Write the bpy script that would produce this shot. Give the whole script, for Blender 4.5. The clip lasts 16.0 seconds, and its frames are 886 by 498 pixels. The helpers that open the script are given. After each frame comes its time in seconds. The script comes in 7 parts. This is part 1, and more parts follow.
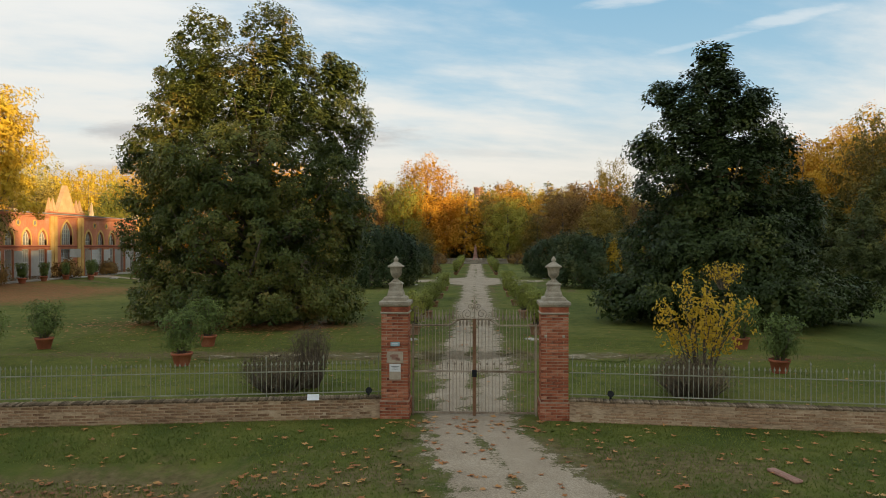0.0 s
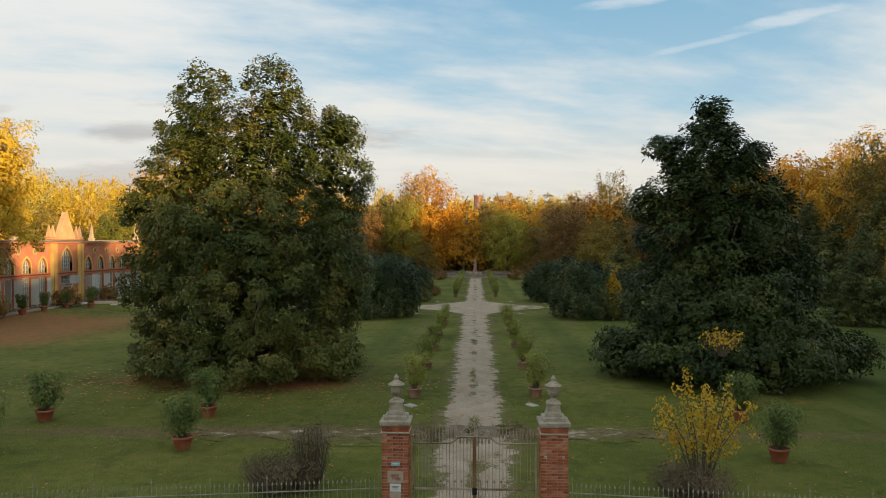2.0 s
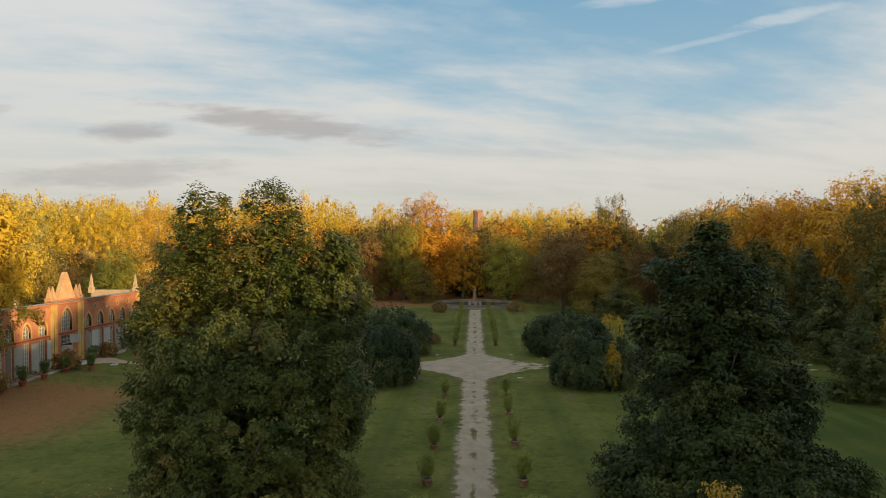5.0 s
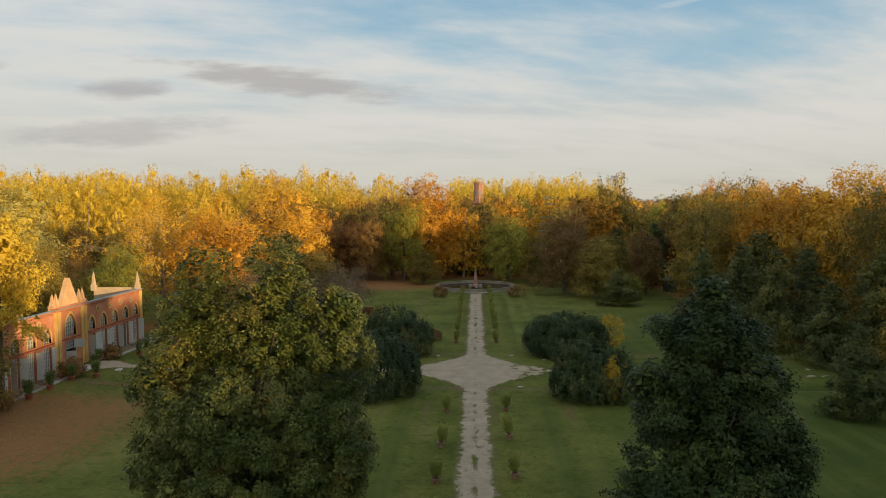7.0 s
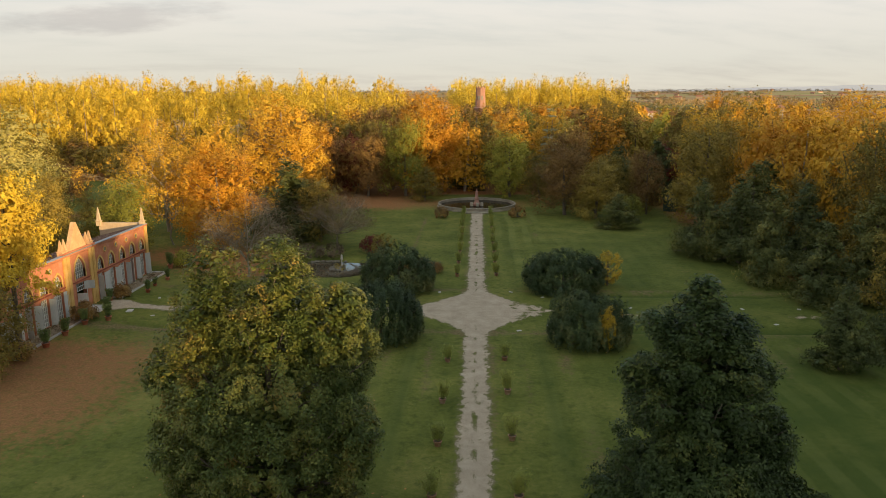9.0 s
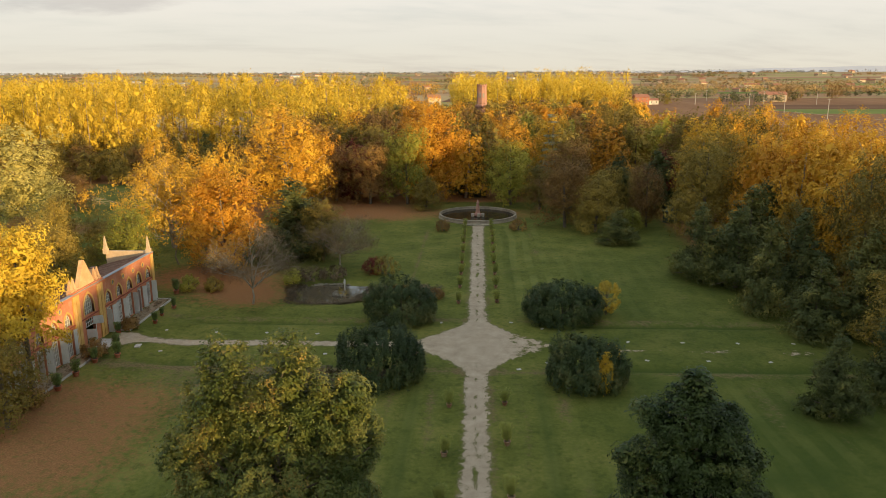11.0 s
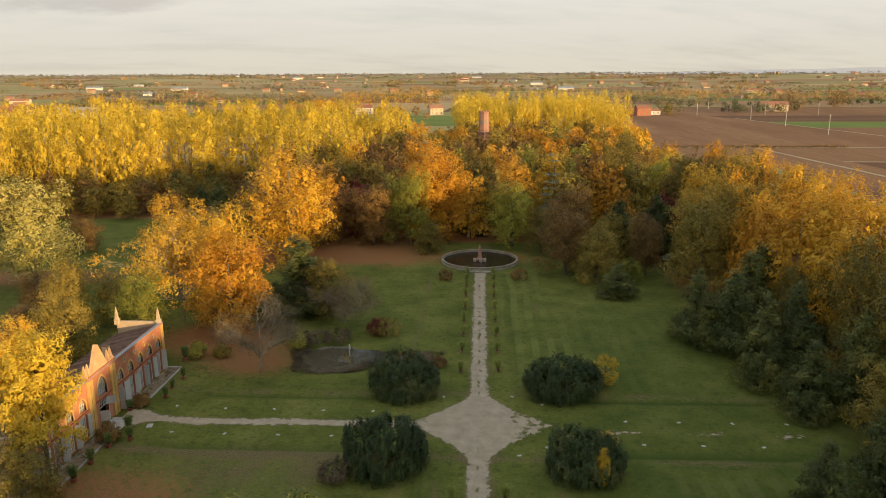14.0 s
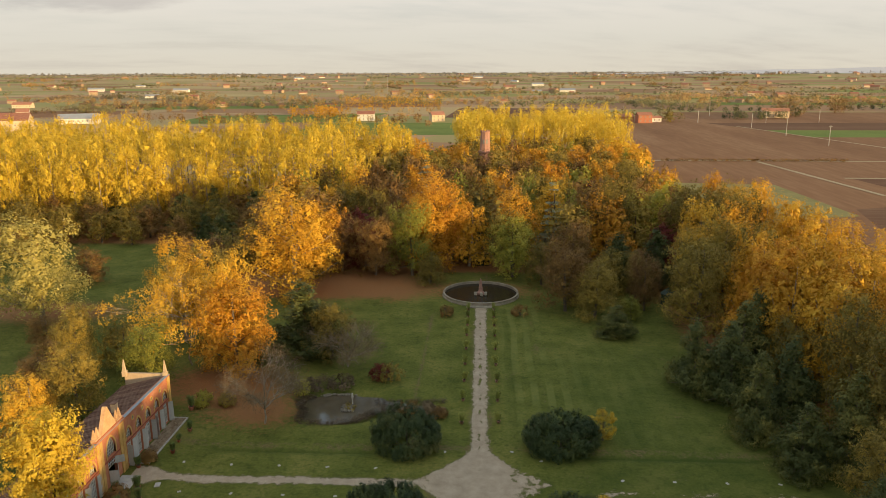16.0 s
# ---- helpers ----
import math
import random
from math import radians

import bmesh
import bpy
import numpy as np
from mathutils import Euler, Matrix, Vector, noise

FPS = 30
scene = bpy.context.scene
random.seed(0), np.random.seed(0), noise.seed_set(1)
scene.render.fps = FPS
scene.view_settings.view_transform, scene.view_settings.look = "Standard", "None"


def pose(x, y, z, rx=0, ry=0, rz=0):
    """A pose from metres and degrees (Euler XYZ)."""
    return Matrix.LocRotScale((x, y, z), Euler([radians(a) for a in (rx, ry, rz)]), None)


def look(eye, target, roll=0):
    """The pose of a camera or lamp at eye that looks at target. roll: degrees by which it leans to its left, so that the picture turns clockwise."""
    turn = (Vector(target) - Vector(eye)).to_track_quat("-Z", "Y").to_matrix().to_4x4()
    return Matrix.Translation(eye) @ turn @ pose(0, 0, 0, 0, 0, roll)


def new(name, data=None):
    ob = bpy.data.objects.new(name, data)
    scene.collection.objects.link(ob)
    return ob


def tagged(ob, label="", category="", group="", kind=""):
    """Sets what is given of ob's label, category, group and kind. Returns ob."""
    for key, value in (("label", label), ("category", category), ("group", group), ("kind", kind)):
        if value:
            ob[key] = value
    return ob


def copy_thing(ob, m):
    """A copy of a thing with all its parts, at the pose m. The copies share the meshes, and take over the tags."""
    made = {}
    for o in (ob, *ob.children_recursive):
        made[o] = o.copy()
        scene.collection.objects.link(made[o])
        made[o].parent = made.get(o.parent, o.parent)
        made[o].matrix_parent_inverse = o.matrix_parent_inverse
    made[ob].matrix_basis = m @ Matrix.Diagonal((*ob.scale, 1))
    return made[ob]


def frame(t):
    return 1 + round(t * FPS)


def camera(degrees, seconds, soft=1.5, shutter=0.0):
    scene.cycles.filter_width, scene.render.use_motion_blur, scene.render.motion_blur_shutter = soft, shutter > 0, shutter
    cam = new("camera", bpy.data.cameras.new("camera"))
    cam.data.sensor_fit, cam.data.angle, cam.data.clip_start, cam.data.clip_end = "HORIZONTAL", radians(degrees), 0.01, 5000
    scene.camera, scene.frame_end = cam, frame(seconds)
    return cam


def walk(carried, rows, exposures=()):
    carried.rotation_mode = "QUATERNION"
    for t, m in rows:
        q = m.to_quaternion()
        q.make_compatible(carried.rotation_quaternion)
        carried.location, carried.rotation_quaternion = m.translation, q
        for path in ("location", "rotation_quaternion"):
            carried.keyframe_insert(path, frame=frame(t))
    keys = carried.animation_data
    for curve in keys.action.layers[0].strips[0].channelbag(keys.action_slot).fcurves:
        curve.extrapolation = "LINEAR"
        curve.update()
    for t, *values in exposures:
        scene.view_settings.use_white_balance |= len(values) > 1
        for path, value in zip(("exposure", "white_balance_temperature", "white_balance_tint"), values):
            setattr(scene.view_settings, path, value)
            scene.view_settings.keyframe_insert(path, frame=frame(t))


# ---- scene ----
cam = camera(62.5, 16.0, soft=0.8)
METRES, EYE, TILT, LEAN, TURN = 45.0, 4.05, -0.4, 0.0, 2.6
ROWS = [
    (0.0, 0.0, 0.0, 0.0, 0.0, 0.0, -0.0),
    (0.5, -0.0003, -0.0003, 0.0129, -0.01, 0.01, 0.0),
    (1.0, -0.0004, -0.0006, 0.0279, -0.02, 0.04, 0.01),
    (1.5, -0.0003, -0.0008, 0.0437, -0.01, 0.06, 0.03),
    (2.0, -0.0002, -0.0012, 0.0614, -0.02, 0.06, 0.02),
    (2.5, -0.0003, -0.0018, 0.0817, -0.02, 0.03, 0.03),
    (3.0, -0.0005, -0.0021, 0.1048, -0.04, 0.01, 0.03),
    (3.5, -0.0, -0.0022, 0.1291, -0.04, 0.01, 0.06),
    (4.0, 0.0001, -0.0023, 0.1538, -0.05, 0.01, 0.07),
    (4.5, 0.0002, -0.0032, 0.1798, -0.07, 0.0, 0.1),
    (5.0, -0.0001, -0.0035, 0.2064, -0.06, -0.02, 0.13),
    (5.2, -0.0002, -0.0035, 0.2175, -0.06, -0.03, 0.13),
    (7.3, -0.0013, -0.0013, 0.3385, 0.0, -4.42, 0.16),
    (7.5, -0.0014, -0.0012, 0.3504, 0.0, -5.3, 0.16),
    (8.0, -0.001, -0.0025, 0.3812, 0.02, -7.84, 0.19),
    (8.2, -0.0009, -0.0030, 0.3942, 0.03, -8.86, 0.2),
    (10.3, -0.0003, -0.0074, 0.5417, 0.14, -13.2, 0.28),
    (10.5, -0.0003, -0.0075, 0.5562, 0.15, -13.21, 0.28),
    (11.0, -0.0003, -0.0075, 0.5927, 0.17, -13.22, 0.29),
    (11.5, 0.0001, -0.0084, 0.6294, 0.22, -13.22, 0.3),
    (12.0, 0.0001, -0.0092, 0.666, 0.23, -13.21, 0.29),
    (12.5, 0.0, -0.0097, 0.7027, 0.27, -13.22, 0.3),
    (13.0, -0.0006, -0.0102, 0.7401, 0.29, -13.21, 0.29),
    (13.5, -0.0009, -0.01, 0.7789, 0.32, -13.23, 0.3),
    (14.0, -0.0003, -0.0101, 0.8191, 0.35, -13.25, 0.31),
    (14.5, -0.0, -0.0099, 0.8615, 0.4, -13.27, 0.32),
    (15.0, 0.0011, -0.0101, 0.9064, 0.42, -13.33, 0.31),
    (15.5, 0.0003, -0.0097, 0.9517, 0.43, -13.35, 0.29),
    (16.0, 0.0002, -0.0105, 0.9997, 0.46, -13.39, 0.27),
]
EXPOSE = [(0.0, 0.53, 6900, 11), (3.5, 0.33, 6800, 10.5), (5.0, 0.21, 6800, 10.5), (7.5, 0.20, 6800, 10.5), (8.5, 0.38, 6900, 11), (11.0, 0.54, 7000, 11.5), (13.5, 0.44, 7050, 12), (16.0, 0.38, 7100, 12.5)]
walk(cam, [(t, pose(0, 0, EYE, TILT, LEAN, TURN) @ pose(METRES * x, METRES * y, METRES * z, 90 + pitch, roll, yaw)) for t, x, y, z, yaw, pitch, roll in ROWS], EXPOSE)

# ---------------------------------------------------------------- world, sun
SUN_EL, SUN_AZ = 7.0, 127.0
sun_way = Vector((math.sin(radians(SUN_AZ)) * math.cos(radians(SUN_EL)), math.cos(radians(SUN_AZ)) * math.cos(radians(SUN_EL)), math.sin(radians(SUN_EL))))
sun = new("sun", bpy.data.lights.new("sun", "SUN"))
sun.data.energy, sun.data.angle, sun.data.color = 5.0, radians(0.6), (1.0, 0.72, 0.37)
sun.matrix_world = look(sun_way * 50, (0, 0, 0))


def nodes_of(tree):
    """Helpers for a node tree: make(kind, inputs..., settings) and link()."""
    def make(kind, *ins, **sets):
        n = tree.nodes.new(kind)
        for k, v in sets.items():
            setattr(n, k, v)
        for i, v in enumerate(ins):
            if v is None:
                continue
            if isinstance(v, bpy.types.NodeSocket):
                tree.links.new(v, n.inputs[i])
            else:
                n.inputs[i].default_value = v
        return n
    return make


def ramp_of(make, fac, stops):
    r = make("ShaderNodeValToRGB", fac)
    e = r.color_ramp.elements
    while len(e) < len(stops):
        e.new(0.5)
    for el, (p, c) in zip(e, stops):
        el.position, el.color = p, (*c, 1) if len(c) == 3 else c
    return r.outputs[0]


def build_world():
    w = bpy.data.worlds.new("evening_sky")
    scene.world = w
    w.use_nodes = True
    t = w.node_tree
    t.nodes.clear()
    make = nodes_of(t)
    sky = make("ShaderNodeTexSky", sky_type="NISHITA", sun_disc=False, sun_elevation=radians(SUN_EL), sun_rotation=radians(SUN_AZ), air_density=1.0, dust_density=1.5, ozone_density=2.0)
    d = make("ShaderNodeTexCoord").outputs["Generated"]
    sep = make("ShaderNodeSeparateXYZ", d)
    x, y, z = sep.outputs

    def m(op, a, b=None, c=None, clamp=False):
        return make("ShaderNodeMath", a, b, c, operation=op, use_clamp=clamp).outputs[0]

    zc = m("MAXIMUM", z, 0.0)
    den = m("ADD", zc, 0.13)
    # flat cloud sheet seen in perspective, drawn out sideways
    px, py = m("DIVIDE", x, den), m("DIVIDE", y, den)
    sheet = make("ShaderNodeCombineXYZ", m("MULTIPLY", px, 0.75), m("MULTIPLY_ADD", px, -0.35, m("MULTIPLY", py, 1.25)), 0.0).outputs[0]
    n1 = make("ShaderNodeTexNoise", sheet, None, 0.9, 7.0, 0.55, 2.0, 0.0, 0.6)
    n2 = make("ShaderNodeTexNoise", sheet, None, 2.3, 8.0, 0.6, 2.0, 0.0, 0.9)
    nn = m("ADD", m("MULTIPLY", n1.outputs[0], 0.65), m("MULTIPLY", n2.outputs[0], 0.35))
    # a clearer gap high over the avenue, whiter to the west
    gap = m("MULTIPLY", m("SUBTRACT", 1.0, m("ABSOLUTE", m("MULTIPLY", m("SUBTRACT", m("DIVIDE", x, m("MAXIMUM", y, 0.05)), 0.20), 1.5)), None, True), m("MULTIPLY", m("SUBTRACT", z, 0.09), 4.5, None, True))
    cover = m("SUBTRACT", m("ADD", nn, 0.10), m("MULTIPLY", gap, 0.30))
    cover = make("ShaderNodeMapRange", cover, 0.36, 0.66, 0.0, 0.94, interpolation_type="SMOOTHSTEP").outputs[0]
    base = make("ShaderNodeVectorMath", sky.outputs[0], (0.115, 0.115, 0.115), operation="MULTIPLY").outputs[0]
    clear = ramp_of(make, m("MULTIPLY", z, 2.0, None, True), [(0.0, (0.61, 0.59, 0.54)), (0.08, (0.61, 0.615, 0.59)), (0.2, (0.62, 0.65, 0.65)), (0.36, (0.36, 0.57, 0.72)), (0.7, (0.20, 0.43, 0.64)), (1.0, (0.16, 0.35, 0.58))])
    blue = make("ShaderNodeMix", 0.82, data_type="RGBA")
    t.links.new(base, blue.inputs[6]), t.links.new(clear, blue.inputs[7])
    white = ramp_of(make, m("MULTIPLY", z, 2.0, None, True), [(0.0, (0.62, 0.605, 0.53)), (0.08, (0.625, 0.63, 0.58)), (0.2, (0.69, 0.69, 0.66)), (0.6, (0.70, 0.73, 0.74)), (1.0, (0.62, 0.68, 0.72))])
    mix = make("ShaderNodeMix", cover, data_type="RGBA")
    t.links.new(blue.outputs[2], mix.inputs[6]), t.links.new(white, mix.inputs[7])
    col = mix.outputs[2]
    # low grey streaks of cloud to the north-west, and white wisps high in the north-east
    az = m("DIVIDE", x, m("MAXIMUM", y, 0.05))
    el = m("DIVIDE", z, m("MAXIMUM", y, 0.05))
    wob = make("ShaderNodeTexNoise", make("ShaderNodeCombineXYZ", m("MULTIPLY", az, 9.0), m("MULTIPLY", el, 42.0), 0.0).outputs[0], None, 1.0, 6.0, 0.6, 2.0, 0.0, 0.5).outputs[0]
    for a0, e0, wa, we, tilt, k in ((0.42, 0.303, 0.10, 0.011, 0.22, -0.38), (0.195, 0.328, 0.07, 0.011, 0.08, -0.38), (0.31, 0.272, 0.10, 0.006, 0.22, -0.25), (-0.255, 0.166, 0.21, 0.024, -0.12, 0.66), (-0.485, 0.158, 0.075, 0.020, 0.02, 0.6), (-0.50, 0.098, 0.22, 0.022, 0.05, 0.45), (-0.70, 0.19, 0.07, 0.012, 0.0, 0.35), (0.0, 0.125, 0.10, 0.008, -0.05, 0.14)):
        da = m("SUBTRACT", az, a0)
        de = m("SUBTRACT", el, m("MULTIPLY_ADD", da, tilt, e0))
        q = m("ADD", m("POWER", m("ABSOLUTE", m("DIVIDE", da, wa)), 2.0), m("POWER", m("ABSOLUTE", m("DIVIDE", de, we)), 2.0))
        f = m("SUBTRACT", m("MULTIPLY_ADD", wob, 2.6, -0.35), q)
        f = make("ShaderNodeMapRange", f, 0.0, 1.0, 0.0, abs(k), interpolation_type="SMOOTHSTEP").outputs[0]
        f = m("MULTIPLY", f, m("GREATER_THAN", y, 0.05))
        g = make("ShaderNodeMix", f, data_type="RGBA")
        t.links.new(col, g.inputs[6])
        g.inputs[7].default_value = (0.36, 0.35, 0.36, 1) if k > 0 else (0.78, 0.79, 0.79, 1)
        col = g.outputs[2]
    bg = make("ShaderNodeBackground", col, 0.86)
    out = make("ShaderNodeOutputWorld", bg.outputs[0])


build_world()

# ---------------------------------------------------------------- materials


def material(name, stops, scale=3.0, rough=0.8, bump=0.3, fine=40.0, metal=0.0, spec=0.4, island=0.0, objrand=0.0, stretch=(1, 1, 1), coords="Object", detail=6.0, mottling=0.35):
    """A surface with colour at two scales: stops is a colour ramp driven by broad and fine noise, per piece and per island."""
    ma = bpy.data.materials.new(name)
    ma.use_nodes = True
    t = ma.node_tree
    t.nodes.clear()
    make = nodes_of(t)
    co = make("ShaderNodeMapping", make("ShaderNodeTexCoord").outputs[coords])
    co.inputs[3].default_value = stretch
    v = co.outputs[0]
    a = make("ShaderNodeTexNoise", v, None, scale, detail, 0.6).outputs[0]
    b = make("ShaderNodeTexNoise", v, None, fine, 4.0, 0.6).outputs[0]
    f = make("ShaderNodeMath", a, 1.0 - mottling, None, operation="MULTIPLY").outputs[0]
    f = make("ShaderNodeMath", b, mottling, f, operation="MULTIPLY_ADD").outputs[0]
    f = make("ShaderNodeMapRange", f, 0.3, 0.7, 0.0, 1.0).outputs[0]
    if island:
        r = make("ShaderNodeNewGeometry").outputs["Random Per Island"]
        r = make("ShaderNodeMath", r, 0.5, None, operation="SUBTRACT").outputs[0]
        f = make("ShaderNodeMath", r, island, f, operation="MULTIPLY_ADD").outputs[0]
    if objrand:
        r = make("ShaderNodeObjectInfo").outputs["Random"]
        r = make("ShaderNodeMath", r, 0.5, None, operation="SUBTRACT").outputs[0]
        f = make("ShaderNodeMath", r, objrand, f, operation="MULTIPLY_ADD").outputs[0]
    c = ramp_of(make, f, stops)
    p = make("ShaderNodeBsdfPrincipled")
    t.links.new(c, p.inputs["Base Color"])
    p.inputs["Roughness"].default_value, p.inputs["Metallic"].default_value = rough, metal
    p.inputs["Specular IOR Level"].default_value = spec
    if bump:
        bn = make("ShaderNodeBump", bump, 0.02)
        t.links.new(b, bn.inputs["Height"])
        t.links.new(bn.outputs[0], p.inputs["Normal"])
    make("ShaderNodeOutputMaterial", p.outputs[0])
    return ma


def leaf_material(name, stops, rough=0.6, spec=0.22, thin=0.29, scale=0.35, tree=0.35):
    """Leaves: each leaf its own tone, broad tone patches over the crown, a tone per tree, some light let through."""
    ma = bpy.data.materials.new(name)
    ma.use_nodes = True
    t = ma.node_tree
    t.nodes.clear()
    make = nodes_of(t)
    v = make("ShaderNodeTexCoord").outputs["Object"]
    a = make("ShaderNodeTexNoise", v, None, scale, 3.0, 0.6).outputs[0]
    a = make("ShaderNodeMapRange", a, 0.3, 0.7, 0.0, 0.7).outputs[0]
    r = make("ShaderNodeNewGeometry").outputs["Random Per Island"]
    f = make("ShaderNodeMath", r, 0.3, a, operation="MULTIPLY_ADD").outputs[0]
    o = make("ShaderNodeObjectInfo").outputs["Random"]
    o = make("ShaderNodeMath", o, 0.5, None, operation="SUBTRACT").outputs[0]
    f = make("ShaderNodeMath", o, tree, f, operation="MULTIPLY_ADD").outputs[0]
    c = ramp_of(make, f, stops)
    p = make("ShaderNodeBsdfPrincipled")
    t.links.new(c, p.inputs["Base Color"])
    p.inputs["Roughness"].default_value, p.inputs["Specular IOR Level"].default_value = rough, spec
    tr = make("ShaderNodeBsdfTranslucent", c)
    mx = make("ShaderNodeMixShader", thin, p.outputs[0], tr.outputs[0])
    make("ShaderNodeOutputMaterial", mx.outputs[0])
    return ma


L_MAG = leaf_material("magnolia_leaf", [(0.0, (0.026, 0.045, 0.011)), (0.4, (0.074, 0.100, 0.022)), (0.75, (0.165, 0.165, 0.036)), (1.0, (0.36, 0.22, 0.06))], rough=0.45, spec=0.22, thin=0.15, tree=0.1)
L_MAGD = leaf_material("dark_magnolia_leaf", [(0.0, (0.016, 0.030, 0.010)), (0.6, (0.048, 0.072, 0.017)), (1.0, (0.15, 0.15, 0.034))], rough=0.46, spec=0.2, thin=0.08, tree=0.1)
L_YEW = leaf_material("yew_leaf", [(0.0, (0.020, 0.036, 0.013)), (0.6, (0.048, 0.072, 0.021)), (1.0, (0.16, 0.15, 0.045))], thin=0.05)
L_CON = leaf_material("conifer_needles", [(0.0, (0.035, 0.050, 0.016)), (0.5, (0.082, 0.098, 0.028)), (0.85, (0.18, 0.17, 0.042)), (1.0, (0.28, 0.235, 0.055))], thin=0.08)
L_GOLD = leaf_material("gold_leaf", [(0.0, (0.34, 0.17, 0.02)), (0.4, (0.60, 0.33, 0.035)), (0.75, (0.76, 0.46, 0.05)), (1.0, (0.72, 0.52, 0.08))])
L_POP = leaf_material("poplar_leaf", [(0.0, (0.32, 0.22, 0.03)), (0.35, (0.57, 0.39, 0.045)), (0.75, (0.75, 0.545, 0.062)), (1.0, (0.74, 0.58, 0.10))])
L_ORA = leaf_material("orange_leaf", [(0.0, (0.32, 0.14, 0.02)), (0.4, (0.58, 0.28, 0.03)), (0.8, (0.74, 0.42, 0.045)), (1.0, (0.74, 0.50, 0.07))])
L_OLI = leaf_material("olive_leaf", [(0.0, (0.10, 0.085, 0.02)), (0.4, (0.225, 0.172, 0.036)), (0.8, (0.40, 0.285, 0.055)), (1.0, (0.47, 0.335, 0.065))])
L_BRO = leaf_material("brown_leaf", [(0.0, (0.10, 0.058, 0.022)), (0.4, (0.225, 0.128, 0.042)), (0.8, (0.37, 0.215, 0.06)), (1.0, (0.43, 0.275, 0.075))])
L_GRN = leaf_material("green_leaf", [(0.0, (0.10, 0.11, 0.022)), (0.4, (0.25, 0.25, 0.042)), (0.8, (0.44, 0.40, 0.065)), (1.0, (0.58, 0.48, 0.085))])
L_RED = leaf_material("red_leaf", [(0.0, (0.07, 0.014, 0.012)), (0.5, (0.16, 0.028, 0.02)), (1.0, (0.28, 0.07, 0.03))])
L_SIL = leaf_material("pale_leaf", [(0.0, (0.22, 0.19, 0.055)), (0.5, (0.46, 0.39, 0.105)), (1.0, (0.66, 0.55, 0.18))])
L_POT = leaf_material("shrub_leaf", [(0.0, (0.07, 0.105, 0.028)), (0.5, (0.15, 0.20, 0.05)), (1.0, (0.30, 0.33, 0.095))], thin=0.25, scale=1.2)
L_POTY = leaf_material("yellowing_shrub_leaf", [(0.0, (0.11, 0.14, 0.03)), (0.5, (0.26, 0.28, 0.055)), (1.0, (0.48, 0.43, 0.09))], thin=0.2)
L_STEM = leaf_material("dark_twigs", [(0.0, (0.06, 0.042, 0.022)), (0.5, (0.135, 0.095, 0.052)), (1.0, (0.25, 0.18, 0.10))], thin=0.0)
L_TWIG = leaf_material("bare_twigs", [(0.0, (0.10, 0.07, 0.038)), (0.5, (0.20, 0.14, 0.075)), (1.0, (0.34, 0.235, 0.12))], thin=0.0)
L_YBR = leaf_material("yellow_leaf", [(0.0, (0.42, 0.28, 0.025)), (0.5, (0.70, 0.45, 0.045)), (1.0, (0.85, 0.62, 0.09))], thin=0.4)
M_BARK = material("bark", [(0.0, (0.06, 0.045, 0.032)), (1.0, (0.19, 0.15, 0.11))], scale=2.0, fine=14.0, rough=0.9, stretch=(1, 1, 0.25), bump=0.6)
M_PALEBARK = material("pale_bark", [(0.0, (0.13, 0.105, 0.075)), (1.0, (0.42, 0.36, 0.27))], scale=1.5, fine=9.0, rough=0.9, stretch=(1, 1, 0.4), bump=0.5)

# ---------------------------------------------------------------- mesh tools


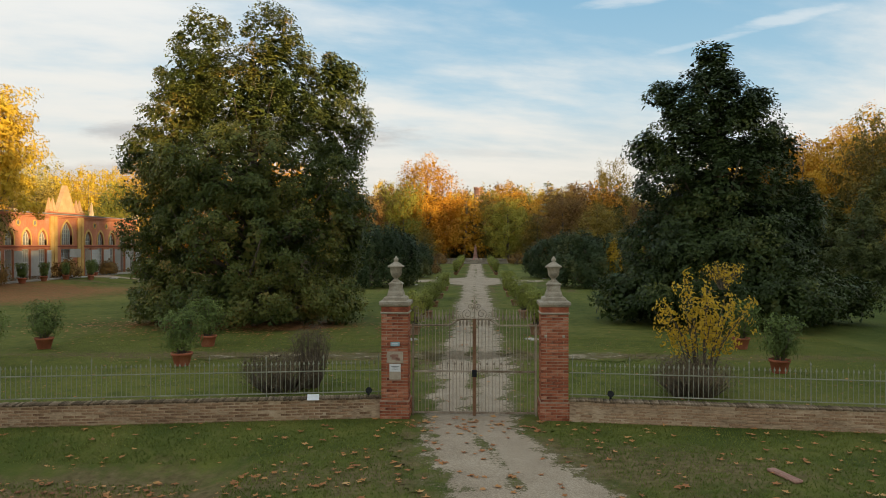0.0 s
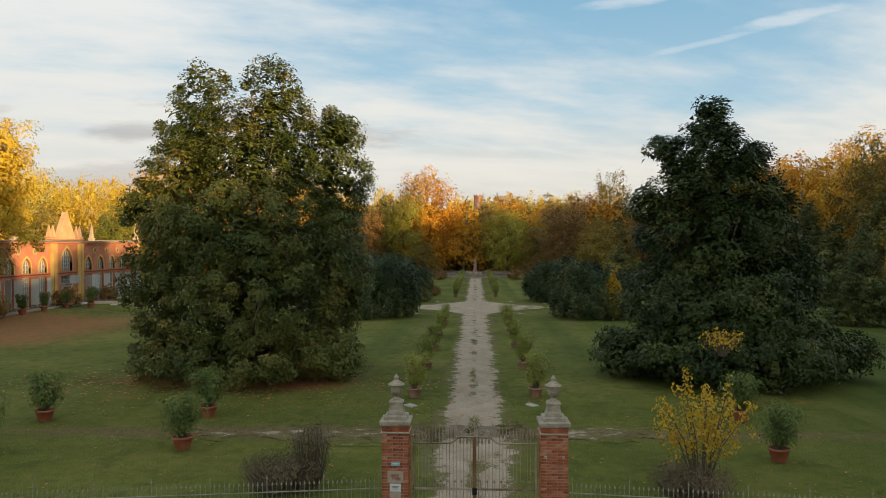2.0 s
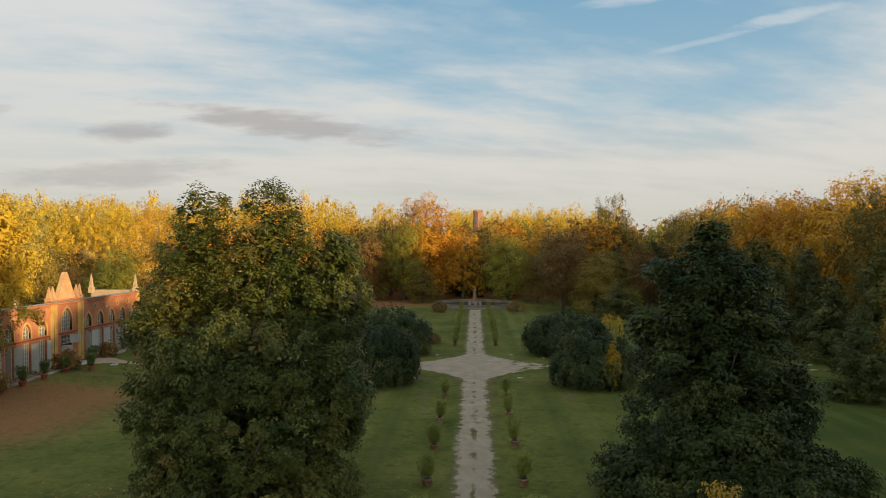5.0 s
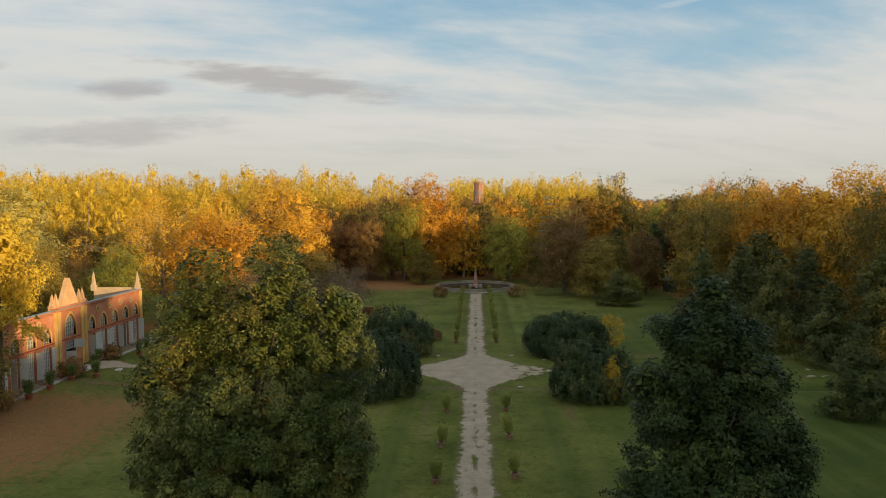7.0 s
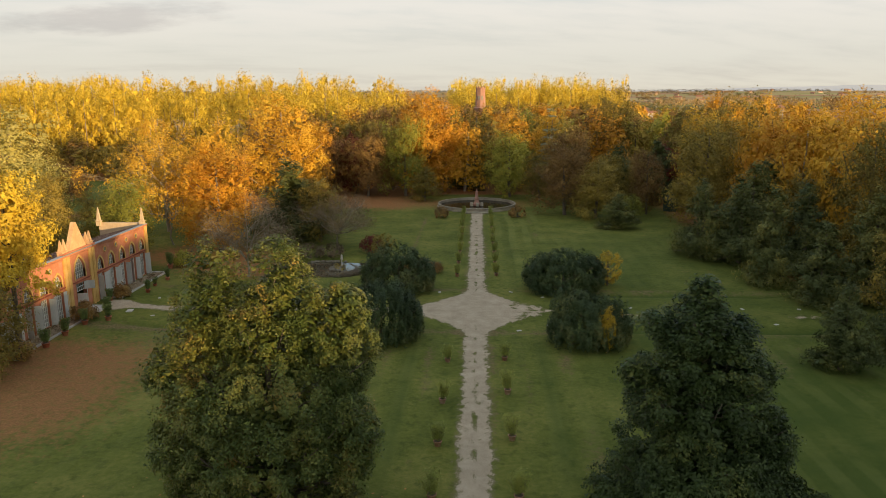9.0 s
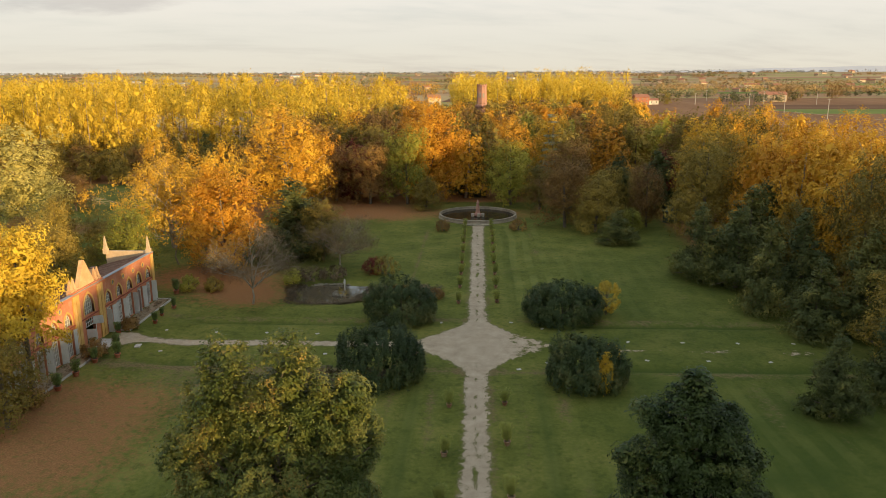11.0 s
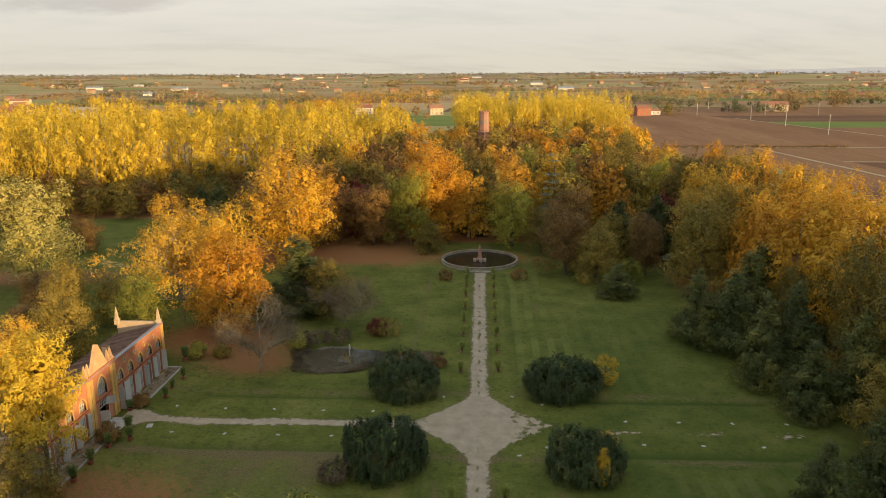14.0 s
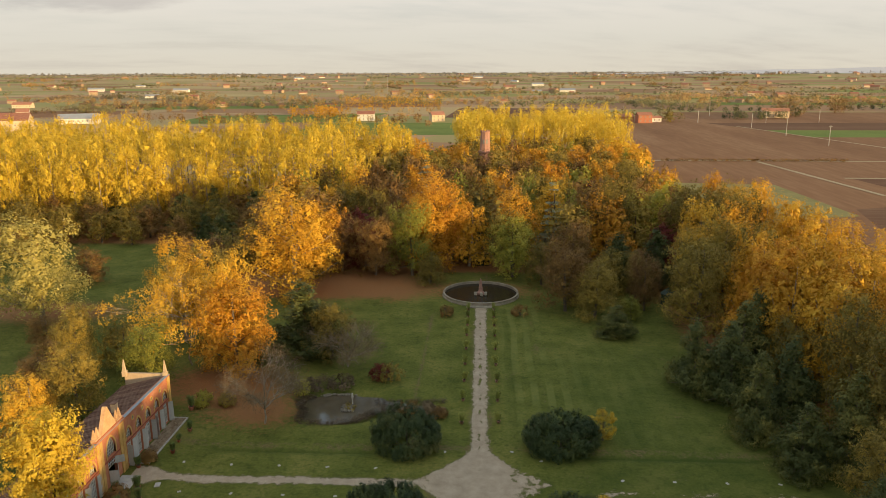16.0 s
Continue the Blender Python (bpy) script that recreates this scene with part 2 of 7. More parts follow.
class Geo:
    """Gathers vertices and faces of one part."""

    def __init__(self):
        self.v, self.f = [], []

    def add(self, vs, fs):
        n = len(self.v)
        self.v += [tuple(p) for p in vs]
        self.f += [tuple(n + i for i in f) for f in fs]
        return self

    def box(self, c, s, bevel=0.0, rot=None):
        hx, hy, hz = s[0] / 2, s[1] / 2, s[2] / 2
        if not bevel:
            vs = [Vector((sx * hx, sy * hy, sz * hz)) for sz in (-1, 1) for sy in (-1, 1) for sx in (-1, 1)]
            fs = [(0, 2, 3, 1), (4, 5, 7, 6), (0, 1, 5, 4), (2, 6, 7, 3), (0, 4, 6, 2), (1, 3, 7, 5)]
        else:
            vs, fs = [], []
            b = min(bevel, hx * 0.9, hy * 0.9, hz * 0.9)
            idx = {}
            for sx in (-1, 1):
                for sy in (-1, 1):
                    for sz in (-1, 1):
                        for ax in range(3):
                            p = [sx * (hx - b), sy * (hy - b), sz * (hz - b)]
                            p[ax] = (sx * hx, sy * hy, sz * hz)[ax]
                            idx[sx, sy, sz, ax] = len(vs)
                            vs.append(Vector(p))
            for ax in range(3):
                o = [a for a in range(3) if a != ax]
                for s0 in (-1, 1):
                    loop = []
                    for a, b2 in ((-1, -1), (1, -1), (1, 1), (-1, 1)):
                        k = [0, 0, 0]
                        k[ax], k[o[0]], k[o[1]] = s0, a, b2
                        loop.append(idx[(*k, ax)])
                    fs.append(tuple(loop))
            for ax in range(3):
                o = [a for a in range(3) if a != ax]
                for a in (-1, 1):
                    for b2 in (-1, 1):
                        k0, k1 = [0, 0, 0], [0, 0, 0]
                        k0[ax], k0[o[0]], k0[o[1]] = -1, a, b2
                        k1[ax], k1[o[0]], k1[o[1]] = 1, a, b2
                        fs.append((idx[(*k0, o[0])], idx[(*k1, o[0])], idx[(*k1, o[1])], idx[(*k0, o[1])]))
            for sx in (-1, 1):
                for sy in (-1, 1):
                    for sz in (-1, 1):
                        fs.append(tuple(idx[sx, sy, sz, ax] for ax in range(3)))
        if rot is not None:
            vs = [rot @ p for p in vs]
        return self.add([p + Vector(c) for p in vs], fs)

    def lathe(self, profile, n=16, c=(0, 0, 0), square=False, turn=0.0):
        """A turned form: profile of (radius, height). square: a square section of that half-width."""
        if square:
            n, turn = 4, turn + math.pi / 4
        k = math.sqrt(2) if square else 1.0
        vs, fs = [], []
        for r, z in profile:
            for i in range(n):
                a = turn + i * math.tau / n
                vs.append((c[0] + k * r * math.cos(a), c[1] + k * r * math.sin(a), c[2] + z))
        for j in range(len(profile) - 1):
            for i in range(n):
                a, b = j * n + i, j * n + (i + 1) % n
                fs.append((a, b, b + n, a + n))
        fs.append(tuple(reversed(range(n))))
        fs.append(tuple(range((len(profile) - 1) * n, len(profile) * n)))
        return self.add(vs, fs)

    def tube(self, pts, radii, n=6):
        pts = [Vector(p) for p in pts]
        if not hasattr(radii, "__len__"):
            radii = [radii] * len(pts)
        vs, fs = [], []
        for j, p in enumerate(pts):
            d = (pts[min(j + 1, len(pts) - 1)] - pts[max(j - 1, 0)])
            d = d.normalized() if d.length > 1e-6 else Vector((0, 0, 1))
            u = d.cross(Vector((0.31, 0.17, 0.93)) if abs(d.z) < 0.9 else Vector((1, 0.1, 0))).normalized()
            w = d.cross(u)
            for i in range(n):
                a = i * math.tau / n
                vs.append(p + float(radii[j]) * (math.cos(a) * u + math.sin(a) * w))
        for j in range(len(pts) - 1):
            for i in range(n):
                a, b = j * n + i, j * n + (i + 1) % n
                fs.append((a, b, b + n, a + n))
        fs.append(tuple(reversed(range(n))))
        fs.append(tuple(range((len(pts) - 1) * n, len(pts) * n)))
        return self.add(vs, fs)

    def prism(self, outline, axis, lo, hi):
        """A flat outline of (a, b) drawn out along an axis from lo to hi; a, b are the two other axes in order."""
        n = len(outline)
        vs = []
        for h in (lo, hi):
            for a, b in outline:
                p = [a, b]
                p.insert(axis, h)
                vs.append(p)
        fs = [tuple(range(n)), tuple(reversed(range(n, 2 * n)))] + [(i, i + n, (i + 1) % n + n, (i + 1) % n) for i in range(n)]
        return self.add(vs, fs)

    def mesh(self, name, mat, smooth=False):
        me = bpy.data.meshes.new(name)
        me.from_pydata([tuple(p) for p in self.v], [], self.f)
        bm = bmesh.new()
        bm.from_mesh(me)
        bmesh.ops.recalc_face_normals(bm, faces=bm.faces)
        bm.to_mesh(me)
        bm.free()
        if mat:
            me.materials.append(mat)
        if smooth:
            me.polygons.foreach_set("use_smooth", [True] * len(me.polygons))
        return me


def part(name, geo, mat, parent=None, label="", smooth=False, at=None):
    """One mesh object, under a thing or a part."""
    ob = new(name, geo.mesh(name, mat, smooth) if isinstance(geo, Geo) else geo)
    if at is not None:
        ob.matrix_basis = at
    if parent:
        ob.parent = parent
    if label:
        ob["label"] = label
    return ob


def thing(name, at, label, category, group="", kind=""):
    ob = new(name)
    ob.empty_display_size = 0.2
    ob.matrix_basis = at if isinstance(at, Matrix) else pose(*at)
    return tagged(ob, label, category, group, kind)


def quad_mesh(name, v, q, mat):
    """A mesh from numpy arrays of vertices and four-sided faces."""
    me = bpy.data.meshes.new(name)
    me.vertices.add(len(v))
    me.vertices.foreach_set("co", np.ascontiguousarray(v, dtype=np.float32).ravel())
    me.loops.add(q.size)
    me.loops.foreach_set("vertex_index", np.ascontiguousarray(q, dtype=np.int32).ravel())
    me.polygons.add(len(q))
    me.polygons.foreach_set("loop_start", np.arange(0, q.size, q.shape[1], dtype=np.int32))
    me.polygons.foreach_set("loop_total", np.full(len(q), q.shape[1], dtype=np.int32))
    me.update(calc_edges=True)
    if mat:
        me.materials.append(mat)
    return me


def leaves(rng, centres, radii, per, size, aspect=0.5, flat=(1, 1, 0.8), up=0.35, droop=0.0, shell=(0.5, 1.08), tri=False, wild=0.33):
    """Kite-shaped leaves over clumps, or plain three-cornered ones: arrays of vertices and faces."""
    c = np.repeat(np.asarray(centres, float), per, axis=0)
    r = np.repeat(np.asarray(radii, float), per)
    n = len(c)
    d = rng.normal(size=(n, 3))
    d[:, 2] += up * 0.6
    d /= np.linalg.norm(d, axis=1)[:, None] + 1e-9
    p = c + d * (r * rng.uniform(*shell, n))[:, None] * np.asarray(flat)
    out = c - c.mean(0)
    out[:, 2] *= 0.5
    out /= np.linalg.norm(out, axis=1)[:, None] + 1e-6
    nr = d * (0.95 - wild) + out * 0.55 + rng.normal(size=(n, 3)) * wild
    nr[:, 2] += up
    nr /= np.linalg.norm(nr, axis=1)[:, None] + 1e-9
    a = np.cross(nr, rng.normal(size=(n, 3)))
    a[:, 2] -= droop
    a -= nr * (a * nr).sum(1)[:, None]
    a /= np.linalg.norm(a, axis=1)[:, None] + 1e-9
    b = np.cross(nr, a)
    s = size * rng.uniform(0.65, 1.3, n)[:, None]
    if tri:
        v = np.stack([p - a * s * 0.5 - b * s * aspect * 0.5, p - a * s * 0.35 + b * s * aspect * 0.5, p + a * s * 0.55], axis=1).reshape(-1, 3)
        return v, np.arange(3 * n).reshape(n, 3)
    v = np.stack([p - a * s * 0.5, p + b * s * aspect * 0.5 + nr * s * 0.08 - a * s * 0.05, p + a * s * 0.5 - nr * s * 0.06, p - b * s * aspect * 0.5 + nr * s * 0.08 - a * s * 0.05], axis=1).reshape(-1, 3)
    q = np.arange(4 * n).reshape(n, 4)
    return v, q


def in_blobs(rng, blobs, n, inner=0.45, ground=0.3):
    """Points spread through a union of ellipsoids (x, y, z, rx, ry, rz), denser towards the outside."""
    bl = np.asarray(blobs, float)
    w = bl[:, 3] * bl[:, 4] + bl[:, 3] * bl[:, 5] + bl[:, 4] * bl[:, 5]
    out = []
    while len(out) < n:
        k = rng.choice(len(bl), p=w / w.sum())
        d = rng.normal(size=3)
        d /= np.linalg.norm(d)
        rr = inner + (1 - inner) * rng.random() ** 0.5
        p = bl[k, :3] + d * rr * bl[k, 3:]
        if p[2] < ground:
            continue
        deep = (((p - bl[:, :3]) / bl[:, 3:]) ** 2).sum(1).min()
        if deep < inner * inner * 0.7:
            continue
        out.append(p)
    return np.array(out)


def heart(rng, blobs, n, size):
    """The close inner leaf mass of a crown: large tufts deep inside the blobs."""
    pts = in_blobs(rng, [(x, y, z, a * 0.5, b * 0.5, c * 0.5) for x, y, z, a, b, c in blobs], n, 0.1)
    return leaves(rng, pts, np.full(n, 0.2), 1, size, 0.8, tri=True, wild=0.8)


def limbs(rng, geo, height, r0, targets, lean=0.0, first=0.15, rt=0.04, n=7):
    """A tapered trunk and limbs that reach towards the clumps."""
    sway = rng.normal(size=2) * 0.02 * height
    zs = np.linspace(0, height * 0.86, 7)
    ax = [(sway[0] * math.sin(2 * z / height) , sway[1] * math.sin(2.5 * z / height), z) for z in zs]
    geo.tube([(ax[0][0], ax[0][1], -0.25)] + ax, [r0 * 1.5] + [r0 * (1.15 - 0.98 * z / (height * 0.86)) + 0.03 for z in zs], n)
    for t in targets:
        z0 = min(max(first * height, t[2] - 0.55 * math.hypot(t[0], t[1]) - 0.05 * height), height * 0.8)
        s = np.array([np.interp(z0, zs, [a[i] for a in ax]) for i in range(3)])
        rr = max(0.045, r0 * 0.42 * (1 - z0 / height))
        mid = s + (np.asarray(t) - s) * 0.55 + np.array([0, 0, -0.06 * height * rng.random()]) + rng.normal(size=3) * 0.02 * height
        geo.tube([s, mid, t], [rr, rr * 0.6, rt], 5)


def tree(name, seed, blobs, clumps, rc, per, size, leaf, bark, height, trunk, label, category="tree", aspect=0.55, up=0.35, droop=0.0, flat=(1, 1, 0.8), nlimb=14, first=0.15, inner=0.45, tri=False, dense=0, wild=0.33, core=0):
    """A tree thing with a trunk and a crown; blobs give the crown's form."""
    rng = np.random.default_rng(seed)
    pts = in_blobs(rng, blobs, clumps, inner)
    rad = rc * rng.uniform(0.6, 1.35, clumps)
    v, q = leaves(rng, pts, rad, per, size, aspect, flat, up, droop, tri=tri, wild=wild)
    keep = v.reshape(len(q), -1, 3)[:, :, 2].min(1) > 0.02
    q = q[keep]
    ob = thing(name, (0, 0, 0), label, category)
    g = Geo()
    limbs(rng, g, height, trunk, pts[rng.choice(clumps, min(nlimb, clumps), replace=False)], first=first)
    part("trunk", g, bark, ob, smooth=True)
    if dense:
        pts = in_blobs(rng, [(x, y, z, a * 0.72, b * 0.72, c * 0.72) for x, y, z, a, b, c in blobs], dense, 0.1)
        v2, q2 = leaves(rng, pts, np.full(dense, rc * 1.3), 36, size * 2.2, aspect, flat, up, droop, tri=tri)
        v, q = np.concatenate([v, v2]), np.concatenate([q, q2 + len(v)])
    if core:
        v2, q2 = heart(rng, blobs, core, size * 2.4)
        v, q = np.concatenate([v, v2]), np.concatenate([q, q2 + len(v)])
    part("crown", quad_mesh("crown", v, q, leaf), None, ob)
    return ob

# ---------------------------------------------------------------- ground


def smooth(a, b, x):
    t = np.clip((x - a) / (b - a), 0, 1)
    return t * t * (3 - 2 * t)


def bump2(x, y, cx, cy, rx, ry):
    return np.exp(-(((x - cx) / rx) ** 2 + ((y - cy) / ry) ** 2))


LATTICE = np.random.default_rng(17).uniform(-1, 1, (256, 256))


def fbm(x, y, scale, seed=0, octaves=3):
    """Smooth lattice noise, about -1 to 1, on arrays."""
    out, amp = np.zeros_like(x, dtype=float), 1.0
    c, s = math.cos(0.6), math.sin(0.6)
    u, v = (np.asarray(x, float) * c - y * s) / scale * 2 + 31.7 * seed, (np.asarray(x, float) * s + y * c) / scale * 2 + 57.3 * seed
    for o in range(octaves):
        i, j = np.floor(u).astype(int), np.floor(v).astype(int)
        f, g = u - i, v - j
        f, g = f * f * (3 - 2 * f), g * g * (3 - 2 * g)
        i0, i1, j0, j1 = i % 256, (i + 1) % 256, j % 256, (j + 1) % 256
        out += amp * ((LATTICE[i0, j0] * (1 - f) + LATTICE[i1, j0] * f) * (1 - g) + (LATTICE[i0, j1] * (1 - f) + LATTICE[i1, j1] * f) * g)
        u, v, amp = u * 2.03 + 11, v * 2.03 + 7, amp * 0.6
    return out * 0.95


def terrain(x, y):
    z = 0.03 * fbm(x, y, 9.0, 4) * smooth(14, 22, y)
    z = z - 0.42 * smooth(-3.6, -5.0, x) * smooth(10.4, 11.6, y) * (1 - smooth(13.4, 14.8, y)) * smooth(-40, -20, x)
    z = z - 0.30 * smooth(6.0, 9.0, x) * smooth(9.0, 10.5, y) * (1 - smooth(12.5, 14.2, y))
    z = z + 0.45 * smooth(-34, -42, x) * smooth(50, 60, y) * (1 - smooth(98, 110, y))
    # shallow banks beside the cross path
    bank = np.exp(-((y - 73.2) / 0.8) ** 2) + np.exp(-((y - 86.8) / 0.8) ** 2)
    z = z - 0.42 * bank * (smooth(9, 15, np.abs(x)) * (1 - smooth(33, 40, np.abs(x))))
    # hollow of the pond
    q = ((x + 20.6) / 7.4) ** 2 + ((y - 99.8) / 5.6) ** 2
    q = np.minimum(q, ((x + 11) / 7.5) ** 2 + ((y - 100.3) / 1.9) ** 2)
    z = z - 0.60 * (1 - smooth(0.7, 1.1, q))
    r = np.hypot(x, y)
    return z + 28.0 * smooth(1200, 5400, r) ** 1.2


def axis_steps(lo, hi, step, far_lo, far_hi):
    mid = list(np.arange(lo, hi + 1e-6, step))
    up, s, x = [], step, hi
    while x < far_hi:
        s *= 1.22
        x = min(x + s, far_hi)
        up.append(x)
    dn, s, x = [], step, lo
    while x > far_lo:
        s *= 1.22
        x = max(x - s, far_lo)
        dn.append(x)
    return np.array(dn[::-1] + mid + up)


def ground_material(name="grass_and_fields", gravel=False):
    ma = bpy.data.materials.new(name)
    ma.use_nodes = True
    t = ma.node_tree
    t.nodes.clear()
    make = nodes_of(t)
    pos = make("ShaderNodeTexCoord").outputs["Object"]

    def nz(scale, detail=5.0, rough=0.6, vec=pos):
        return make("ShaderNodeTexNoise", vec, None, scale, detail, rough).outputs[0]

    def mix(f, a, b):
        n = make("ShaderNodeMix", data_type="RGBA")
        for s, v in ((0, f), (6, a), (7, b)):
            if isinstance(v, bpy.types.NodeSocket):
                t.links.new(v, n.inputs[s])
            else:
                n.inputs[s].default_value = v if s == 0 else (*v, 1)
        return n.outputs[2]

    def at(name):
        return make("ShaderNodeAttribute", attribute_name=name).outputs["Fac"]

    def m(op, a, b=None, c=None):
        return make("ShaderNodeMath", a, b, c, operation=op).outputs[0]

    def step(f, a, b):
        return make("ShaderNodeMapRange", f, a, b, 0.0, 1.0, interpolation_type="SMOOTHSTEP").outputs[0]

    grass = ramp_of(make, m("ADD", m("MULTIPLY", nz(0.16, 4.0), 0.6), m("MULTIPLY", nz(2.4, 6.0), 0.4)), [(0.30, (0.060, 0.079, 0.015)), (0.5, (0.132, 0.144, 0.029)), (0.70, (0.23, 0.206, 0.056))])
    grass = mix(m("MULTIPLY", step(nz(0.9, 5.0, 0.65), 0.50, 0.66), 0.55), grass, (0.055, 0.078, 0.016))
    speck = step(nz(22.0, 3.0), 0.58, 0.70)
    grass = mix(m("MULTIPLY", speck, 0.5), grass, (0.20, 0.17, 0.075))
    grass = mix(m("MULTIPLY", step(nz(13.0, 4.0, 0.7), 0.56, 0.68), 0.45), grass, (0.045, 0.06, 0.015))
    # greener, darker grass; part of it is shade put into the colour
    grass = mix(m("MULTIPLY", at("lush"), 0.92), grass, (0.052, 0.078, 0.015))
    # mown stripes along the avenue
    wv = make("ShaderNodeTexWave", pos, 0.13, 3.5, 3.0, 0.25, bands_direction="X").outputs["Fac"]
    grass = mix(m("MULTIPLY", step(wv, 0.35, 0.75), m("MULTIPLY", at("stripe"), m("MULTIPLY", step(nz(0.11, 3.0), 0.35, 0.65), 0.5))), grass, (0.20, 0.205, 0.06))
    dry = ramp_of(make, nz(5.0, 6.0), [(0.3, (0.10, 0.075, 0.030)), (0.7, (0.23, 0.175, 0.085))])
    f = step(m("ADD", at("dry"), m("MULTIPLY", m("SUBTRACT", nz(1.6, 7.0, 0.7), 0.5), 1.5)), 0.35, 0.85)
    col = mix(f, grass, dry)
    lit = ramp_of(make, nz(7.0, 5.0, 0.7), [(0.3, (0.18, 0.086, 0.036)), (0.5, (0.29, 0.137, 0.056)), (0.7, (0.40, 0.205, 0.085))])
    f = step(m("ADD", at("litter"), m("MULTIPLY", m("SUBTRACT", nz(1.3, 8.0, 0.75), 0.5), 1.7)), 0.25, 0.8)
    col = mix(f, col, lit)
    # far fields: oblong plots of plough, stubble and winter wheat
    mp = make("ShaderNodeMapping", pos)
    mp.inputs[2].default_value, mp.inputs[3].default_value = (0, 0, radians(14)), (0.0045, 0.0075, 0.0)
    vo = make("ShaderNodeTexVoronoi", mp.outputs[0], None, 1.0, distance="CHEBYCHEV")
    cell = make("ShaderNodeSeparateColor", vo.outputs["Color"]).outputs[0]
    field = ramp_of(make, cell, [(0.0, (0.29, 0.165, 0.09)), (0.2, (0.40, 0.24, 0.13)), (0.36, (0.54, 0.37, 0.20)), (0.5, (0.24, 0.27, 0.075)), (0.64, (0.46, 0.31, 0.16)), (0.78, (0.33, 0.31, 0.11)), (0.9, (0.52, 0.40, 0.20)), (1.0, (0.36, 0.22, 0.12))])
    field = mix(m("MULTIPLY", nz(0.05, 5.0), 0.3), field, (0.28, 0.19, 0.105))
    col = mix(at("far"), col, field)
    if gravel:
        stones = m("ADD", m("MULTIPLY", nz(0.7, 6.0, 0.65), 0.34), m("MULTIPLY", nz(38.0, 3.0, 0.7), 0.66))
        pebbles = ramp_of(make, stones, [(0.32, (0.22, 0.165, 0.11)), (0.5, (0.42, 0.33, 0.232)), (0.68, (0.58, 0.475, 0.35))])
        edge = m("ADD", at("bare"), m("ADD", m("MULTIPLY", m("SUBTRACT", nz(9.0, 8.0, 0.75), 0.5), 1.45), m("MULTIPLY", m("SUBTRACT", nz(30.0, 3.0, 0.6), 0.5), 0.6)))
        col = mix(step(edge, -0.03, 0.10), mix(step(edge, -0.30, 0.02), col, (0.17, 0.145, 0.075)), pebbles)
    p = make("ShaderNodeBsdfPrincipled", col)
    p.inputs["Roughness"].default_value, p.inputs["Specular IOR Level"].default_value = 0.95, 0.1
    bn = make("ShaderNodeBump", 0.7, 0.05)
    t.links.new(m("ADD", nz(9.0, 5.0), m("MULTIPLY", nz(40.0, 3.0), 0.6)), bn.inputs["Height"])
    t.links.new(bn.outputs[0], p.inputs["Normal"])
    make("ShaderNodeOutputMaterial", p.outputs[0])
    return ma


